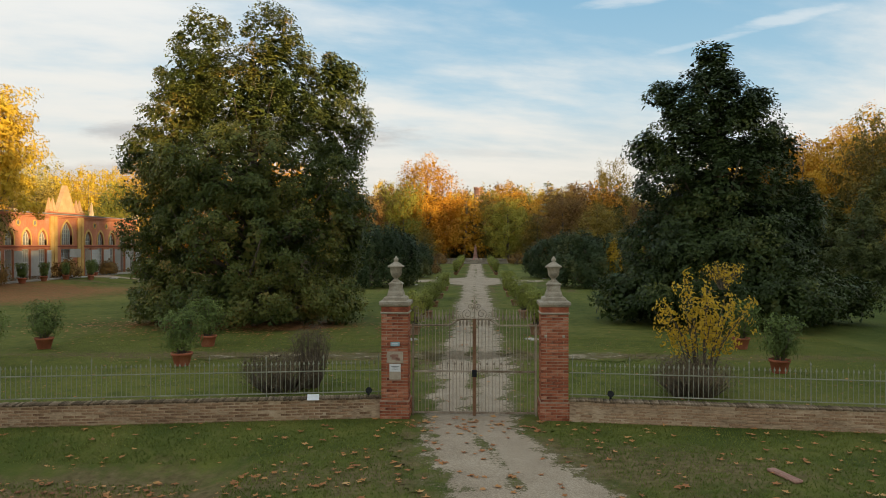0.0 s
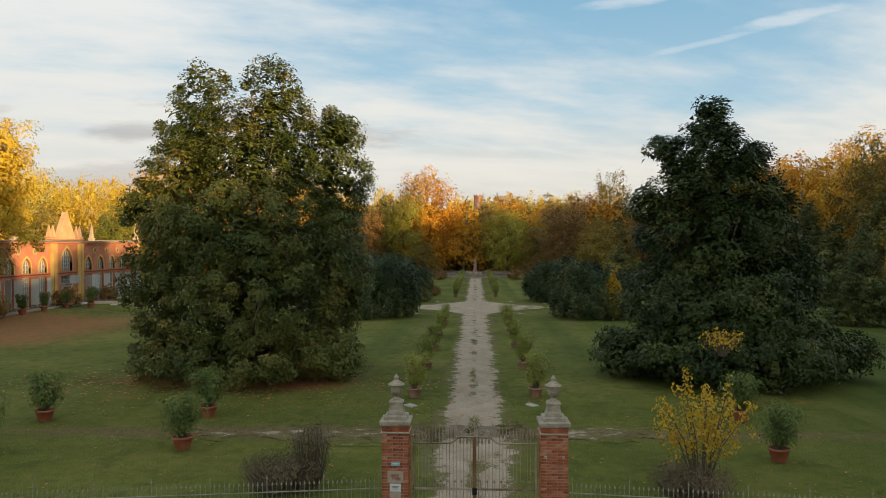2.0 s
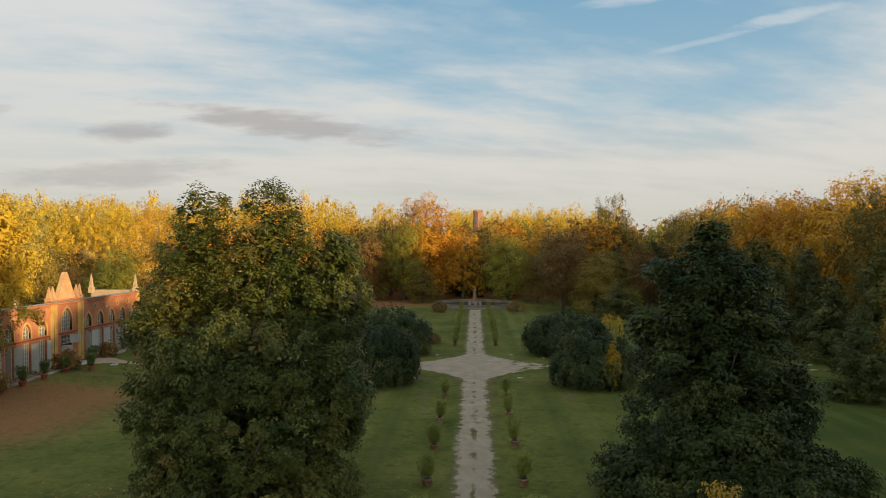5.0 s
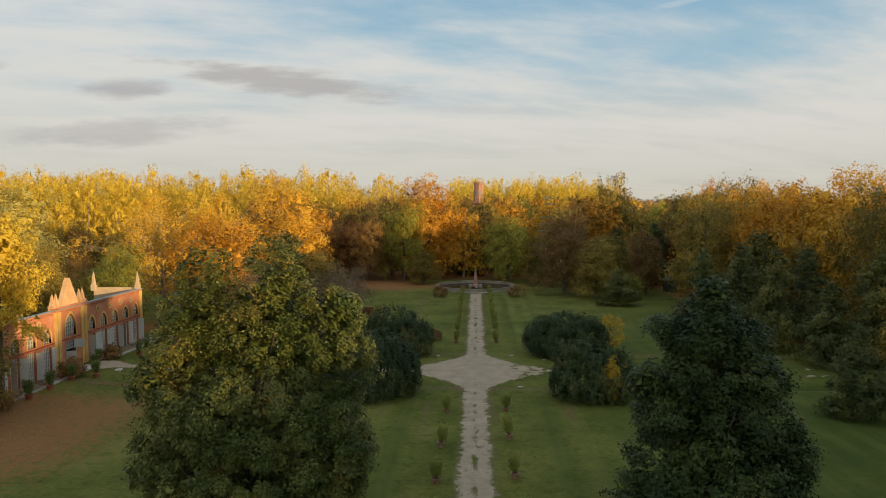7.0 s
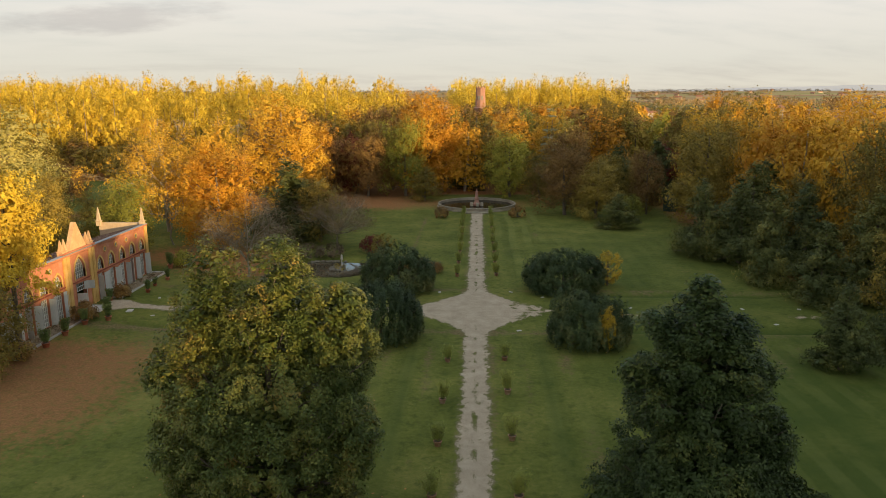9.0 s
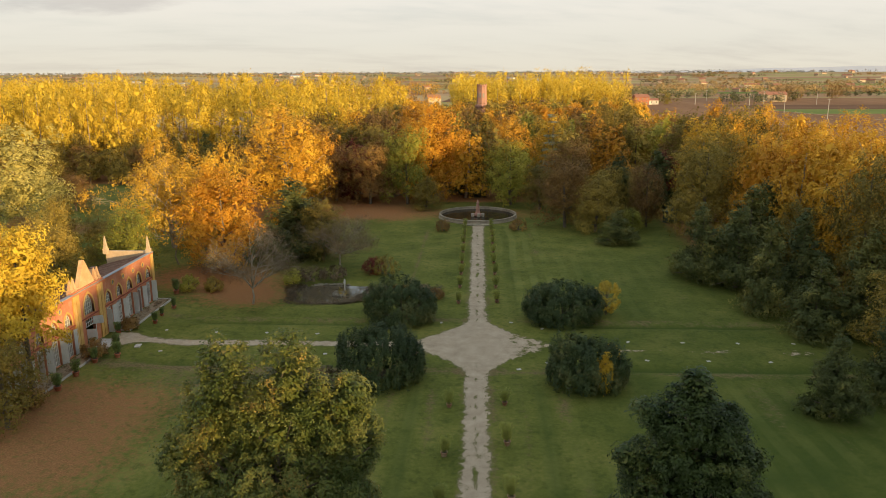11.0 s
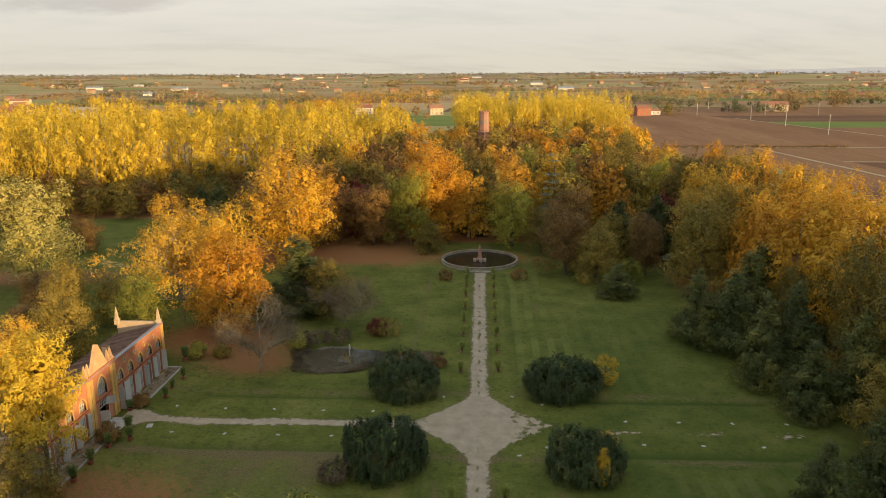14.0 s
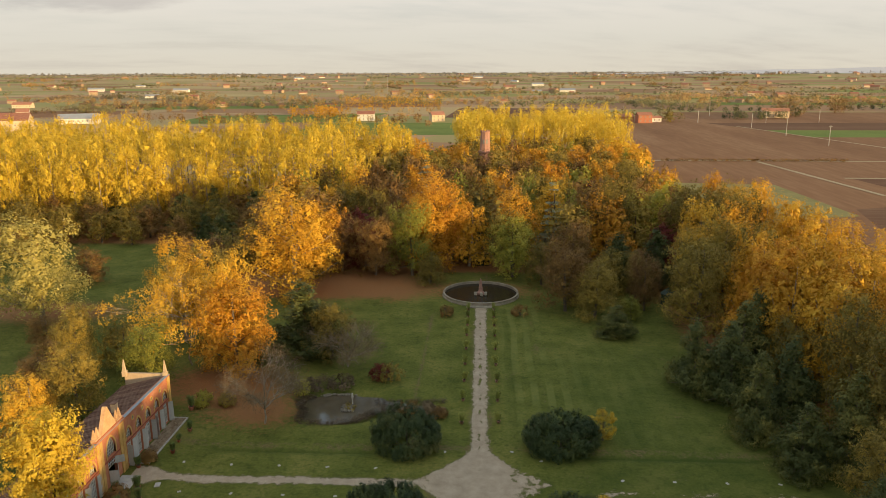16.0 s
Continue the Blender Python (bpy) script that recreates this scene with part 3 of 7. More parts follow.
def cover(me, x, y):
    """What lies on the ground: leaf litter, dry patches, far fields, mown stripes and darker, partly shade-painted
    grass.
    """
    litter = 0.68 * bump2(x, y, -32.5, 97, 8.0, 6.0) + 0.74 * smooth(-21, -35, x) * smooth(36, 52, y) * (1 - smooth(62, 74, y)) + 0.9 * smooth(-6, -24, x) * smooth(-64, -58, x) * smooth(145, 160, y + 3 * fbm(x, y, 14, 41))
    litter += 1.0 * bump2(x, y, -41, 107, 12, 9) + 0.9 * bump2(x, y, -92, 141, 17, 7) + 0.85 * bump2(x, y, 0, 160, 14, 8) + 0.8 * bump2(x, y, -13, 36.5, 6.5, 2.6)  + 0.35 * bump2(x, y, 12, 32, 6, 1.6)
    # brown in the west ditch also stands in for its missing shade
    litter += 0.62 * bump2(x, y, -7.8, 12.1, 3.6, 0.8) + 0.35 * bump2(x, y, 0.2, 16.6, 2.2, 0.6)
    litter += 0.7 * bump2(x, y, -8.5, 35.5, 2.0, 2.0) + 0.9 * smooth(172, 178, y) * np.maximum(smooth(-64, -58, x), smooth(200, 206, y)) + 0.8 * smooth(34, 42, x) * smooth(88, 100, y) + 0.12 * smooth(-60, -66, x)
    dry = 0.42 * bump2(x, y, -5, 27.0, 12, 4) + 0.75 * np.exp(-((y - 26.2 - 0.02 * x) / 0.8) ** 2) * (1 - smooth(14, 22, np.abs(x))) + 0.42 * smooth(20, 12, y) * smooth(7, 9, y)
    dry += 0.26 * smooth(50, 75, y) * (0.6 + 0.8 * fbm(x, y, 11, 71)) + 0.34 * (np.exp(-((np.abs(x) - 8.2) / 0.7) ** 2) + np.exp(-((np.abs(x) - 4.4) / 0.5) ** 2)) * smooth(38, 44, y) * (1 - smooth(68, 71, y)) + 0.2 * smooth(30, 40, y) * (1 - smooth(66, 72, y)) * (0.5 + fbm(x, 0.3 * y, 4, 73))
    dry += 0.5 * np.exp(-((y - 71.8) / 0.9) ** 2) + 0.45 * np.exp(-((y - 88.0) / 0.8) ** 2) + 0.45 * bump2(x, y, -25, 68, 12, 6) + 0.45 * bump2(x, y, 3.2, 13.5, 2.5, 1.5) + 0.7 * bump2(x, y, -7.0, 12.5, 4, 0.9) + 0.5 * bump2(x, y, -6, 78, 1, 4)
    dry += 0.55 * np.exp(-((np.abs(x + 0.1) - 9.8) / 0.35) ** 2) * smooth(90, 94, y) * (1 - smooth(138, 146, y)) + 0.3 * np.exp(-((np.abs(x + 0.1) - 1.5) / 0.5) ** 2)
    r = np.hypot(x, y - 150)
    far = np.maximum(smooth(300, 330, y), np.maximum(smooth(150, 175, np.abs(x + 20)), smooth(-60, -90, y)))
    stripe = smooth(88, 92, y) * (1 - smooth(146, 150, y)) * smooth(3, 5, x) * (1 - 0.75 * smooth(11, 18, x)) * (1 - smooth(26, 32, x)) + 0.4 * smooth(20, 30, y) * (1 - smooth(68, 72, y)) * smooth(3, 5, np.abs(x))
    # darker green; east of the avenue it stands in for tree shade
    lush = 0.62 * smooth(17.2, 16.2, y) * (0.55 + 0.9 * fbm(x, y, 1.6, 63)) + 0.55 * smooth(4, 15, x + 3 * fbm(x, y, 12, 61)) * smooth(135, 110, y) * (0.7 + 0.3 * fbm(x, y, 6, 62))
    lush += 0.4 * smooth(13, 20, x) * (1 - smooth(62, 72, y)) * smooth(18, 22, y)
    flank = smooth(9, 14, np.abs(x)) * (1 - smooth(34, 40, np.abs(x)))
    # dark lines in the bank hollows stand in for their shade
    lush += 0.75 * flank * (np.exp(-((y - 73.4) / 0.55) ** 2) + np.exp(-((y - 86.6) / 0.55) ** 2)) + 0.6 * np.exp(-((x - 4.9) / 0.5) ** 2) * smooth(92, 96, y) * (1 - smooth(138, 144, y)) + 0.9 * np.exp(-((np.abs(x) - 6.3) / 0.55) ** 2) * smooth(40, 48, y) * (1 - smooth(66, 70, y))
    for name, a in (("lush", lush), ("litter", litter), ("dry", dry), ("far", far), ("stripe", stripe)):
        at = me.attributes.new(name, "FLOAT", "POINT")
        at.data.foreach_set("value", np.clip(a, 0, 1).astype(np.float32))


def build_ground():
    xs, ys = axis_steps(-70, 60, 0.8, -5200, 5200), axis_steps(-6, 178, 0.8, -2600, 5200)
    X, Y = np.meshgrid(xs, ys)
    x, y = X.ravel(), Y.ravel()
    v = np.stack([x, y, terrain(x, y)], 1)
    nx, ny = len(xs), len(ys)
    i = (np.arange(ny - 1)[:, None] * nx + np.arange(nx - 1)[None, :]).ravel()
    me = quad_mesh("ground", v, np.stack([i, i + 1, i + nx + 1, i + nx], 1), ground_material())
    me.polygons.foreach_set("use_smooth", np.ones(len(i), bool))
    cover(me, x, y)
    tagged(new("ground", me), "mown green lawn with fallen leaves, bare patches and distant fields", "ground", kind="structure")


build_ground()
M_GRAVEL = ground_material("gravel_in_grass", True)


def gravel_sheet(name, label, field, x0, x1, y0, y1, step, lift=0.018):
    """Gravel where field(x, y) > 0: ragged edges and islands of grass come from the field itself."""
    xs, ys = (np.linspace(a, b, int(round((b - a) / step)) + 1) for a, b in ((x0, x1), (y0, y1)))
    X, Y = np.meshgrid(xs, ys)
    F = field(X, Y)
    nx, ny = len(xs), len(ys)
    inside = (F[:-1, :-1] + F[1:, :-1] + F[:-1, 1:] + F[1:, 1:]) > -2.4
    jj, ii = np.nonzero(inside)
    P = np.stack([X, Y], -1).reshape(-1, 2)
    z = terrain(P[:, 0], P[:, 1]) + lift
    k = jj * nx + ii
    q = np.stack([k, k + 1, k + nx + 1, k + nx], 1)
    used, inv = np.unique(q, return_inverse=True)
    me = quad_mesh(name, np.column_stack([P, z])[used], inv.reshape(-1, 4), M_GRAVEL)
    me.polygons.foreach_set("use_smooth", np.ones(len(q), bool))
    cover(me, P[used, 0], P[used, 1])
    at = me.attributes.new("bare", "FLOAT", "POINT")
    at.data.foreach_set("value", np.clip(F.ravel()[used], -1, 1).astype(np.float32))
    return tagged(new(name, me), label, "path", kind="structure")


def avenue_field(x, y):
    mid = -0.1 + 0.22 * np.clip(17 - y, 0, 40) * 0.8 * smooth(18, 12, y)
    half = 0.94 + 0.14 * smooth(26, 40, y) + 0.35 * bump2(x, y, 0, 25, 9, 2.5) + 0.09 * np.clip(16.5 - y, 0, 3)
    d = half - np.abs(x - mid)
    star = 7.4 * np.clip(1 - np.abs(y - 79.6) / 8.6, 0, 1) ** 1.45 + 1.12 - np.abs(x + 0.05)
    d = np.maximum(d, np.where(np.abs(y - 79.2) < 9, star, -9))
    rag = 0.16 * fbm(x, y, 2.4, 11, 3) + 0.26 * fbm(x, 0.8 * y, 0.5, 12, 2)
    d = d + rag * (1 - smooth(0.5, 1.4, d)) * (1 + 1.4 * smooth(2.0, 6.0, x) * (np.abs(y - 79.2) < 9))
    tuft = 0.4 * fbm(x, 0.45 * y, 1.1, 14, 2) + 0.42 * np.exp(-((x - mid) / 0.26) ** 2) - 0.52 - 0.5 * bump2(x, y, 0, 79, 6, 7) + 0.12 * smooth(30, 18, y) * smooth(17, 18, y)
    worn = 0.45 * fbm(x, y, 1.3, 17, 3) + 0.45 * smooth(2.2, 5.5, x) * (np.abs(y - 79.2) < 9) - 0.62
    return np.minimum(d, np.minimum(-tuft, -worn))


gravel_sheet("gravel_path_avenue", "pale gravel drive with grass tufts along its middle", avenue_field, -3.2, 7.0, -6, 9.2, 0.2)
gravel_sheet("gravel_path_gateway", "pale gravel drive with grass tufts passing through the gate", avenue_field, -3.0, 3.6, 9.2, 30, 0.1)
gravel_sheet("gravel_path_inner_avenue", "pale gravel drive with grass tufts along its middle", avenue_field, -2.6, 2.6, 30, 40, 0.12)
gravel_sheet("gravel_path_crossing", "pale gravel drive widening into a star at the crossing", avenue_field, -9, 9, 40, 151, 0.16)
gravel_sheet("gravel_path_west", "narrow pale gravel path across the lawn", lambda x, y: 0.75 + 1.2 * smooth(-38, -42, x) * 1.0 + 0.25 * fbm(x, y, 1.2, 21, 4) - np.abs(y - 79.3 - 0.012 * (x + 20)), -43.2, -6.5, 76, 83, 0.2)
gravel_sheet("gravel_path_east", "patchy gravel path half lost in grass", lambda x, y: 0.5 * fbm(x, y, 4.0, 25, 3) + 0.5 * fbm(0.5 * x, y, 0.5, 26, 3) - 0.42 - 0.7 * np.abs(y - 78.2) + 0.35 * np.sin(x * 0.55), 14, 38, 76, 80.5, 0.14)
gravel_sheet("gravel_path_inner", "patchy gravel track in the grass inside the fence", lambda x, y: 0.4 * fbm(x, y, 3.0, 31, 3) + 0.4 * fbm(0.5 * x, y, 0.5, 33, 3) - 0.16 - 0.5 * np.abs(y - 26.2 - 0.02 * x), -11, 7.5, 24.5, 28, 0.1)

# ---------------------------------------------------------------- trees


def broad(h, r, seed, lobes=6, low=0.04):
    rng = np.random.default_rng(seed + 900)
    z0 = h * (low + 1) / 2
    b = [(0, 0, z0, r * 0.70, r * 0.70, h * (1 - low) * 0.43)]
    for i in range(lobes):
        u = (i + 0.5) / lobes
        a = 2.4 * i + rng.uniform(-0.5, 0.5)
        z = low + 0.10 + (0.80 - low) * u
        d = r * rng.uniform(0.42, 0.72) * (1.0 - 0.62 * max(0.0, u - 0.45))
        s = r * rng.uniform(0.30, 0.50)
        b.append((d * math.cos(a), d * math.sin(a), h * z, s, s, s * rng.uniform(0.75, 1.1)))
    return b


def conical(h, r, seed, lobes=16, low=0.04):
    rng = np.random.default_rng(seed + 700)
    b = []
    for i in range(lobes):
        u = (i + 0.5) / lobes
        rr = r * (1 - u) ** 0.8 + 0.12 * r
        a = rng.uniform(0, math.tau)
        b.append((rr * 0.35 * math.cos(a), rr * 0.35 * math.sin(a), h * (low + (0.97 - low) * u), rr * 0.72, rr * 0.72, h * 0.075))
    return b


SPECIES = {
    "gold": (L_GOLD, M_PALEBARK, "broad tree in golden autumn leaf"),
    "poplar": (L_POP, M_PALEBARK, "tall poplar in bright yellow autumn leaf"),
    "orange": (L_ORA, M_BARK, "broad tree in deep orange autumn leaf"),
    "olive": (L_OLI, M_BARK, "broad tree with olive-brown turning leaves"),
    "brown": (L_BRO, M_BARK, "broad tree with brown fading leaves"),
    "green": (L_GRN, M_BARK, "broad tree with yellow-green leaves"),
    "red": (L_RED, M_BARK, "tree with dark red autumn leaves"),
    "pale": (L_SIL, M_PALEBARK, "white poplar with pale grey-green leaves"),
    "conifer": (L_CON, M_BARK, "dark green bushy conifer"),
}
STOCK = {}
USED = set()


def stock(species, variant, fine):
    """The first tree of a kind, built once; fine ones stand near, coarse ones deep in the woods."""
    key = (species, variant, fine)
    if key in STOCK:
        return STOCK[key]
    leaf, bark, label = SPECIES[species]
    seed = sum(map(ord, species)) + 37 * variant + 5 * fine
    if species == "poplar":
        h, r, bl, trunk = 22.0, 4.2, broad(22, 3.8, seed, 14, 0.06), 0.22
    elif species == "conifer":
        h, r, bl, trunk = 12.0, 4.2, conical(12, 4.2, seed), 0.24
    else:
        h, r, bl, trunk = 16.0, 6.5, broad(16, 6.3, seed, 15, 0.03), 0.30
    n, per, size, rc = {0: (200, 15, 0.60, 1.05), 1: (400, 33, 0.31, 0.9), 2: (300, 24, 0.41, 0.95), 3: (150, 12, 0.75, 1.15)}[int(fine)]
    if species == "conifer":
        n, per, size, rc = (400, 30, 0.40, 0.62) if fine else (170, 16, 0.68, 0.85)
    ob = tree("conifer_tree" if species == "conifer" else "deciduous_tree", seed, bl, n, rc, per, size, leaf, bark, h, trunk, label, aspect=0.32 if species == "conifer" else 0.62, droop=0.5 if species == "conifer" else -0.3, up=0.15 if species == "conifer" else 0.4, nlimb=16 if int(fine) in (1, 2) else 4, tri=True, inner=0.5, flat=(1, 1, 1.1), core=260 if int(fine) in (1, 2) else 110)
    STOCK[key] = (ob, h, r)
    return STOCK[key]


TURN_RNG = random.Random(8)


def plant(species, x, y, h, r, fine=True, group="", label="", variants=2):
    ob, h0, r0 = stock(species, TURN_RNG.randrange(variants), fine)
    z = float(terrain(np.array([x]), np.array([y]))[0]) - 0.05
    m = pose(x, y, z, 0, 0, TURN_RNG.uniform(0, 360)) @ Matrix.Diagonal((r / r0, r / r0, h / h0, 1))
    if ob.name not in USED:
        USED.add(ob.name)
        ob.matrix_basis = m
        new_ob = ob
    else:
        keep = ob.matrix_basis.copy()
        ob.matrix_basis = Matrix.Identity(4)
        new_ob = copy_thing(ob, m)
        ob.matrix_basis = keep
    return tagged(new_ob, label, "", group)


# the two magnolias inside the gate
def magnolia(at, blobs, leaf, seed, height, label, n, per):
    ob = tree("magnolia_tree", seed, blobs, n, 0.50, per, 0.165, leaf, M_BARK, height, 0.30, label, aspect=0.62, up=0.6, nlimb=60, tri=True, first=0.06, inner=0.72, flat=(1, 1, 0.85), dense=560, wild=0.5)
    ob.matrix_basis = at
    return ob


magnolia(pose(-11.65, 38.1, 0) @ Matrix.Diagonal((0.925, 0.925, 0.945, 1)), [(0, 0, 4.4, 6.2, 5.8, 4.6), (-0.2, 0, 8.0, 6.0, 5.4, 3.2), (-6.1, 0, 9.4, 2.0, 2.2, 1.4), (-4.5, 0, 11.3, 2.0, 2.2, 1.8), (-3.6, 0, 13.4, 2.0, 2.0, 2.1), (-3.1, 0, 15.6, 1.7, 1.4, 1.7), (-1.2, 0.2, 12.6, 2.4, 2.2, 2.0), (-0.2, 0, 11.4, 2.8, 2.6, 2.2), (0.7, 0, 13.8, 2.0, 1.8, 2.0), (0.9, 0.1, 15.9, 1.7, 1.4, 1.5), (2.1, 0.1, 14.2, 1.4, 1.4, 1.5), (2.9, 0.3, 12.0, 2.1, 1.9, 2.1), (4.6, 0.2, 10.6, 2.0, 2.2, 2.2), (4.7, 0.2, 13.2, 1.4, 1.3, 1.7), (5.1, -1.0, 6.2, 1.6, 2.4, 3.4), (-5.4, -1.0, 5.2, 1.6, 2.4, 3.4), (0, -2.0, 1.4, 6.0, 4.2, 1.3), (4.8, -2.0, 1.2, 1.7, 2.0, 1.2), (-4.8, -1.5, 1.2, 1.7, 2.0, 1.2)], L_MAG, 3, 16.8, "large spreading evergreen magnolia with brown-backed leaves", 1500, 105)
magnolia(pose(12.55, 38.8, 0) @ Matrix.Diagonal((1.03, 1.03, 1.025, 1)), [(0.3, 0, 1.5, 6.0, 5.4, 1.6), (0.3, -3.0, 1.3, 5.0, 3.2, 1.3), (0.0, -2.0, 3.2, 4.0, 3.0, 1.9), (0.0, 0, 4.0, 4.6, 4.4, 2.6), (0.0, 0, 6.8, 4.0, 3.8, 2.2), (-0.2, 0, 9.2, 3.3, 3.0, 1.9), (-0.3, 0, 11.0, 2.5, 2.2, 1.6), (-0.35, 0, 12.5, 1.1, 1.1, 1.3), (-0.1, 0, 13.5, 0.7, 0.7, 0.6), (-2.9, 0, 11.5, 0.7, 0.8, 0.5), (1.9, 0, 10.9, 0.7, 0.9, 0.8), (3.0, 0, 8.9, 0.8, 1.0, 1.0), (-3.5, 0, 8.6, 0.7, 0.9, 0.8), (5.8, -0.6, 1.2, 1.6, 2.0, 1.1), (-5.0, -0.6, 1.1, 1.4, 2.0, 1.0), (3.7, -0.8, 5.0, 1.0, 1.6, 1.8)], L_MAGD, 9, 13.2, "dark green conical evergreen magnolia reaching the ground", 1150, 105)

PARK = "trees round the park lawn"
tall = tree("deciduous_tree", 77, broad(18.3, 4.7, 77, 15, 0.30), 230, 0.9, 75, 0.30, L_POP, M_BARK, 17, 0.26, "tall yellow-leaved tree before the orangery end", tri=True, core=200)
tall.matrix_basis = pose(-41.8, 61.5, 0.3) @ Matrix.Diagonal((0.92, 0.92, 1, 1))
tagged(tall, "", "", PARK)
for sp, x, y, h, r in (
        # west side and behind the orangery
        ("olive", -41.5, 57.0, 9.5, 4.2), ("gold", -55, 126, 19, 7.0), ("orange", -40, 110, 17, 7.5), ("gold", -42.5, 115, 19.5, 5.5), ("gold", -42, 156, 23.5, 11.3), ("conifer", -31, 120, 13.5, 8.0), ("olive", -26, 118, 11, 5.0),
        ("green", -51, 101, 12.5, 4.8), ("pale", -87, 133, 22, 10.5), ("olive", -57, 92, 12, 5.0), ("gold", -58, 83, 11, 4.5), ("brown", -64, 95, 10, 5), ("olive", -66, 108, 13, 5.5), ("orange", -69, 80, 10, 4.5), ("olive", -60, 70, 11, 5), ("brown", -93, 162, 9, 5), ("brown", -78, 120, 7, 4), ("olive", -60, 112, 9, 4),
        # behind the fountain
        ("brown", -26, 172, 15, 6.5), ("green", -17, 172, 19, 7.0), ("orange", -12, 178, 25.5, 10.0), ("olive", 34, 187, 25, 7.0), ("olive", -12, 165, 8, 4.5), ("green", 7.5, 171.5, 15.5, 6.5), ("orange", 9, 184, 19.5, 7), ("brown", 17.5, 146, 14.5, 6.5), ("brown", 20, 160, 17, 6), ("olive", 23, 142, 12.5, 6.0), ("conifer", 25.2, 131, 6.5, 4.2), ("green", 30, 141, 5, 2.8), ("olive", 27, 154, 12, 5), ("brown", -35, 176, 14, 6.5), ("olive", -40, 170, 9, 5), ("conifer", -3.5, 186, 9, 4.5), ("conifer", 6, 194, 10, 4.5), ("olive", 14, 165, 11, 5), ("conifer", 31, 163, 13, 6), ("conifer", 40, 164, 14, 6), ("olive", 34, 156, 11, 4.5),
        # east side
        ("conifer", 33.5, 108, 11.5, 5.0), ("conifer", 37.5, 104, 12.5, 5.4), ("conifer", 41, 110, 14, 6.0), ("conifer", 45.5, 116, 14, 6.0), ("conifer", 37.5, 93, 12.5, 4.2), ("conifer", 44, 98, 12.5, 5.0), ("conifer", 32.2, 62.5, 8.0, 3.2), ("conifer", 40, 84, 9.5, 4.2), ("conifer", 46, 85, 13, 5.0), ("conifer", 50, 79, 14, 5.5), ("conifer", 44, 63, 12, 5.0), ("conifer", 47, 69, 13, 5.0), ("conifer", 39.5, 66, 10, 4.0), ("olive", 44.5, 75, 11, 4.5), ("olive", 41, 134, 19, 7.5), ("orange", 50, 122, 21, 8.0), ("gold", 57, 106, 22, 8.0), ("gold", 63, 124, 23, 7.5), ("gold", 66, 114, 22.5, 7.0), ("olive", 58, 88, 18, 7.0), ("olive", 48, 108, 13, 5), ("olive", 55, 66, 15, 6), ("brown", 34, 147, 13, 4.5), ("olive", 46, 150, 17, 6.5)):
    plant(sp, x, y, h, r, True, PARK)


def scatter(rng, n, inside, box, gap):
    out = []
    tries = 0
    while len(out) < n and tries < n * 60:
        tries += 1
        x, y = rng.uniform(box[0], box[1]), rng.uniform(box[2], box[3])
        if inside(x, y) and all((x - a) ** 2 + (y - b) ** 2 > gap * gap for a, b in out):
            out.append((x, y))
    return out


WOOD = "trees of the surrounding wood"
rng_w = np.random.default_rng(42)
# mixed wood behind the fountain; its east edge beside the fields is fitted to the camera's view
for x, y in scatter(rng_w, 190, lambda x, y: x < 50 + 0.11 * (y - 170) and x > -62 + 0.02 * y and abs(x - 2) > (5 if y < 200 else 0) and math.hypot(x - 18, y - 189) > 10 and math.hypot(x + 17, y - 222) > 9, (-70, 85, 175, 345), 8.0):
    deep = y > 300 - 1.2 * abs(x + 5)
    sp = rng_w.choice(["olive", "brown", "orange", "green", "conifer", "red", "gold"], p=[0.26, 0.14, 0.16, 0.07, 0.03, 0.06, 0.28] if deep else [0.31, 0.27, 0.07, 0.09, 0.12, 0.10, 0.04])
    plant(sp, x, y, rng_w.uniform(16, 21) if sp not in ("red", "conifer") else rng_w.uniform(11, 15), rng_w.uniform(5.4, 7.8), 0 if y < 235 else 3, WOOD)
# belt of tall trees on the east side, its edge and heights fitted to the camera's view
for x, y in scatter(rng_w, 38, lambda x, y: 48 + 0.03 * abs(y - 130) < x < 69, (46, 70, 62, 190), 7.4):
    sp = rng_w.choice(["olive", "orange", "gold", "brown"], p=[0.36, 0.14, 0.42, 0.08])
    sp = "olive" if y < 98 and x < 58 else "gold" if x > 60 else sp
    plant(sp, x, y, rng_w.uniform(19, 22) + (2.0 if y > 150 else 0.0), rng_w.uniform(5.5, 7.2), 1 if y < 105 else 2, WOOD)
for x, y in scatter(rng_w, 100, lambda x, y: x < -58 + 0.1 * (y - 150) and not (-122 < x < -70 and y < 200), (-170, -46, 148, 240), 7.0):
    plant(rng_w.choice(["olive", "brown", "olive", "conifer"], p=[0.4, 0.3, 0.2, 0.1]), x, y, rng_w.uniform(8, 14), rng_w.uniform(4, 6.5), False, WOOD)


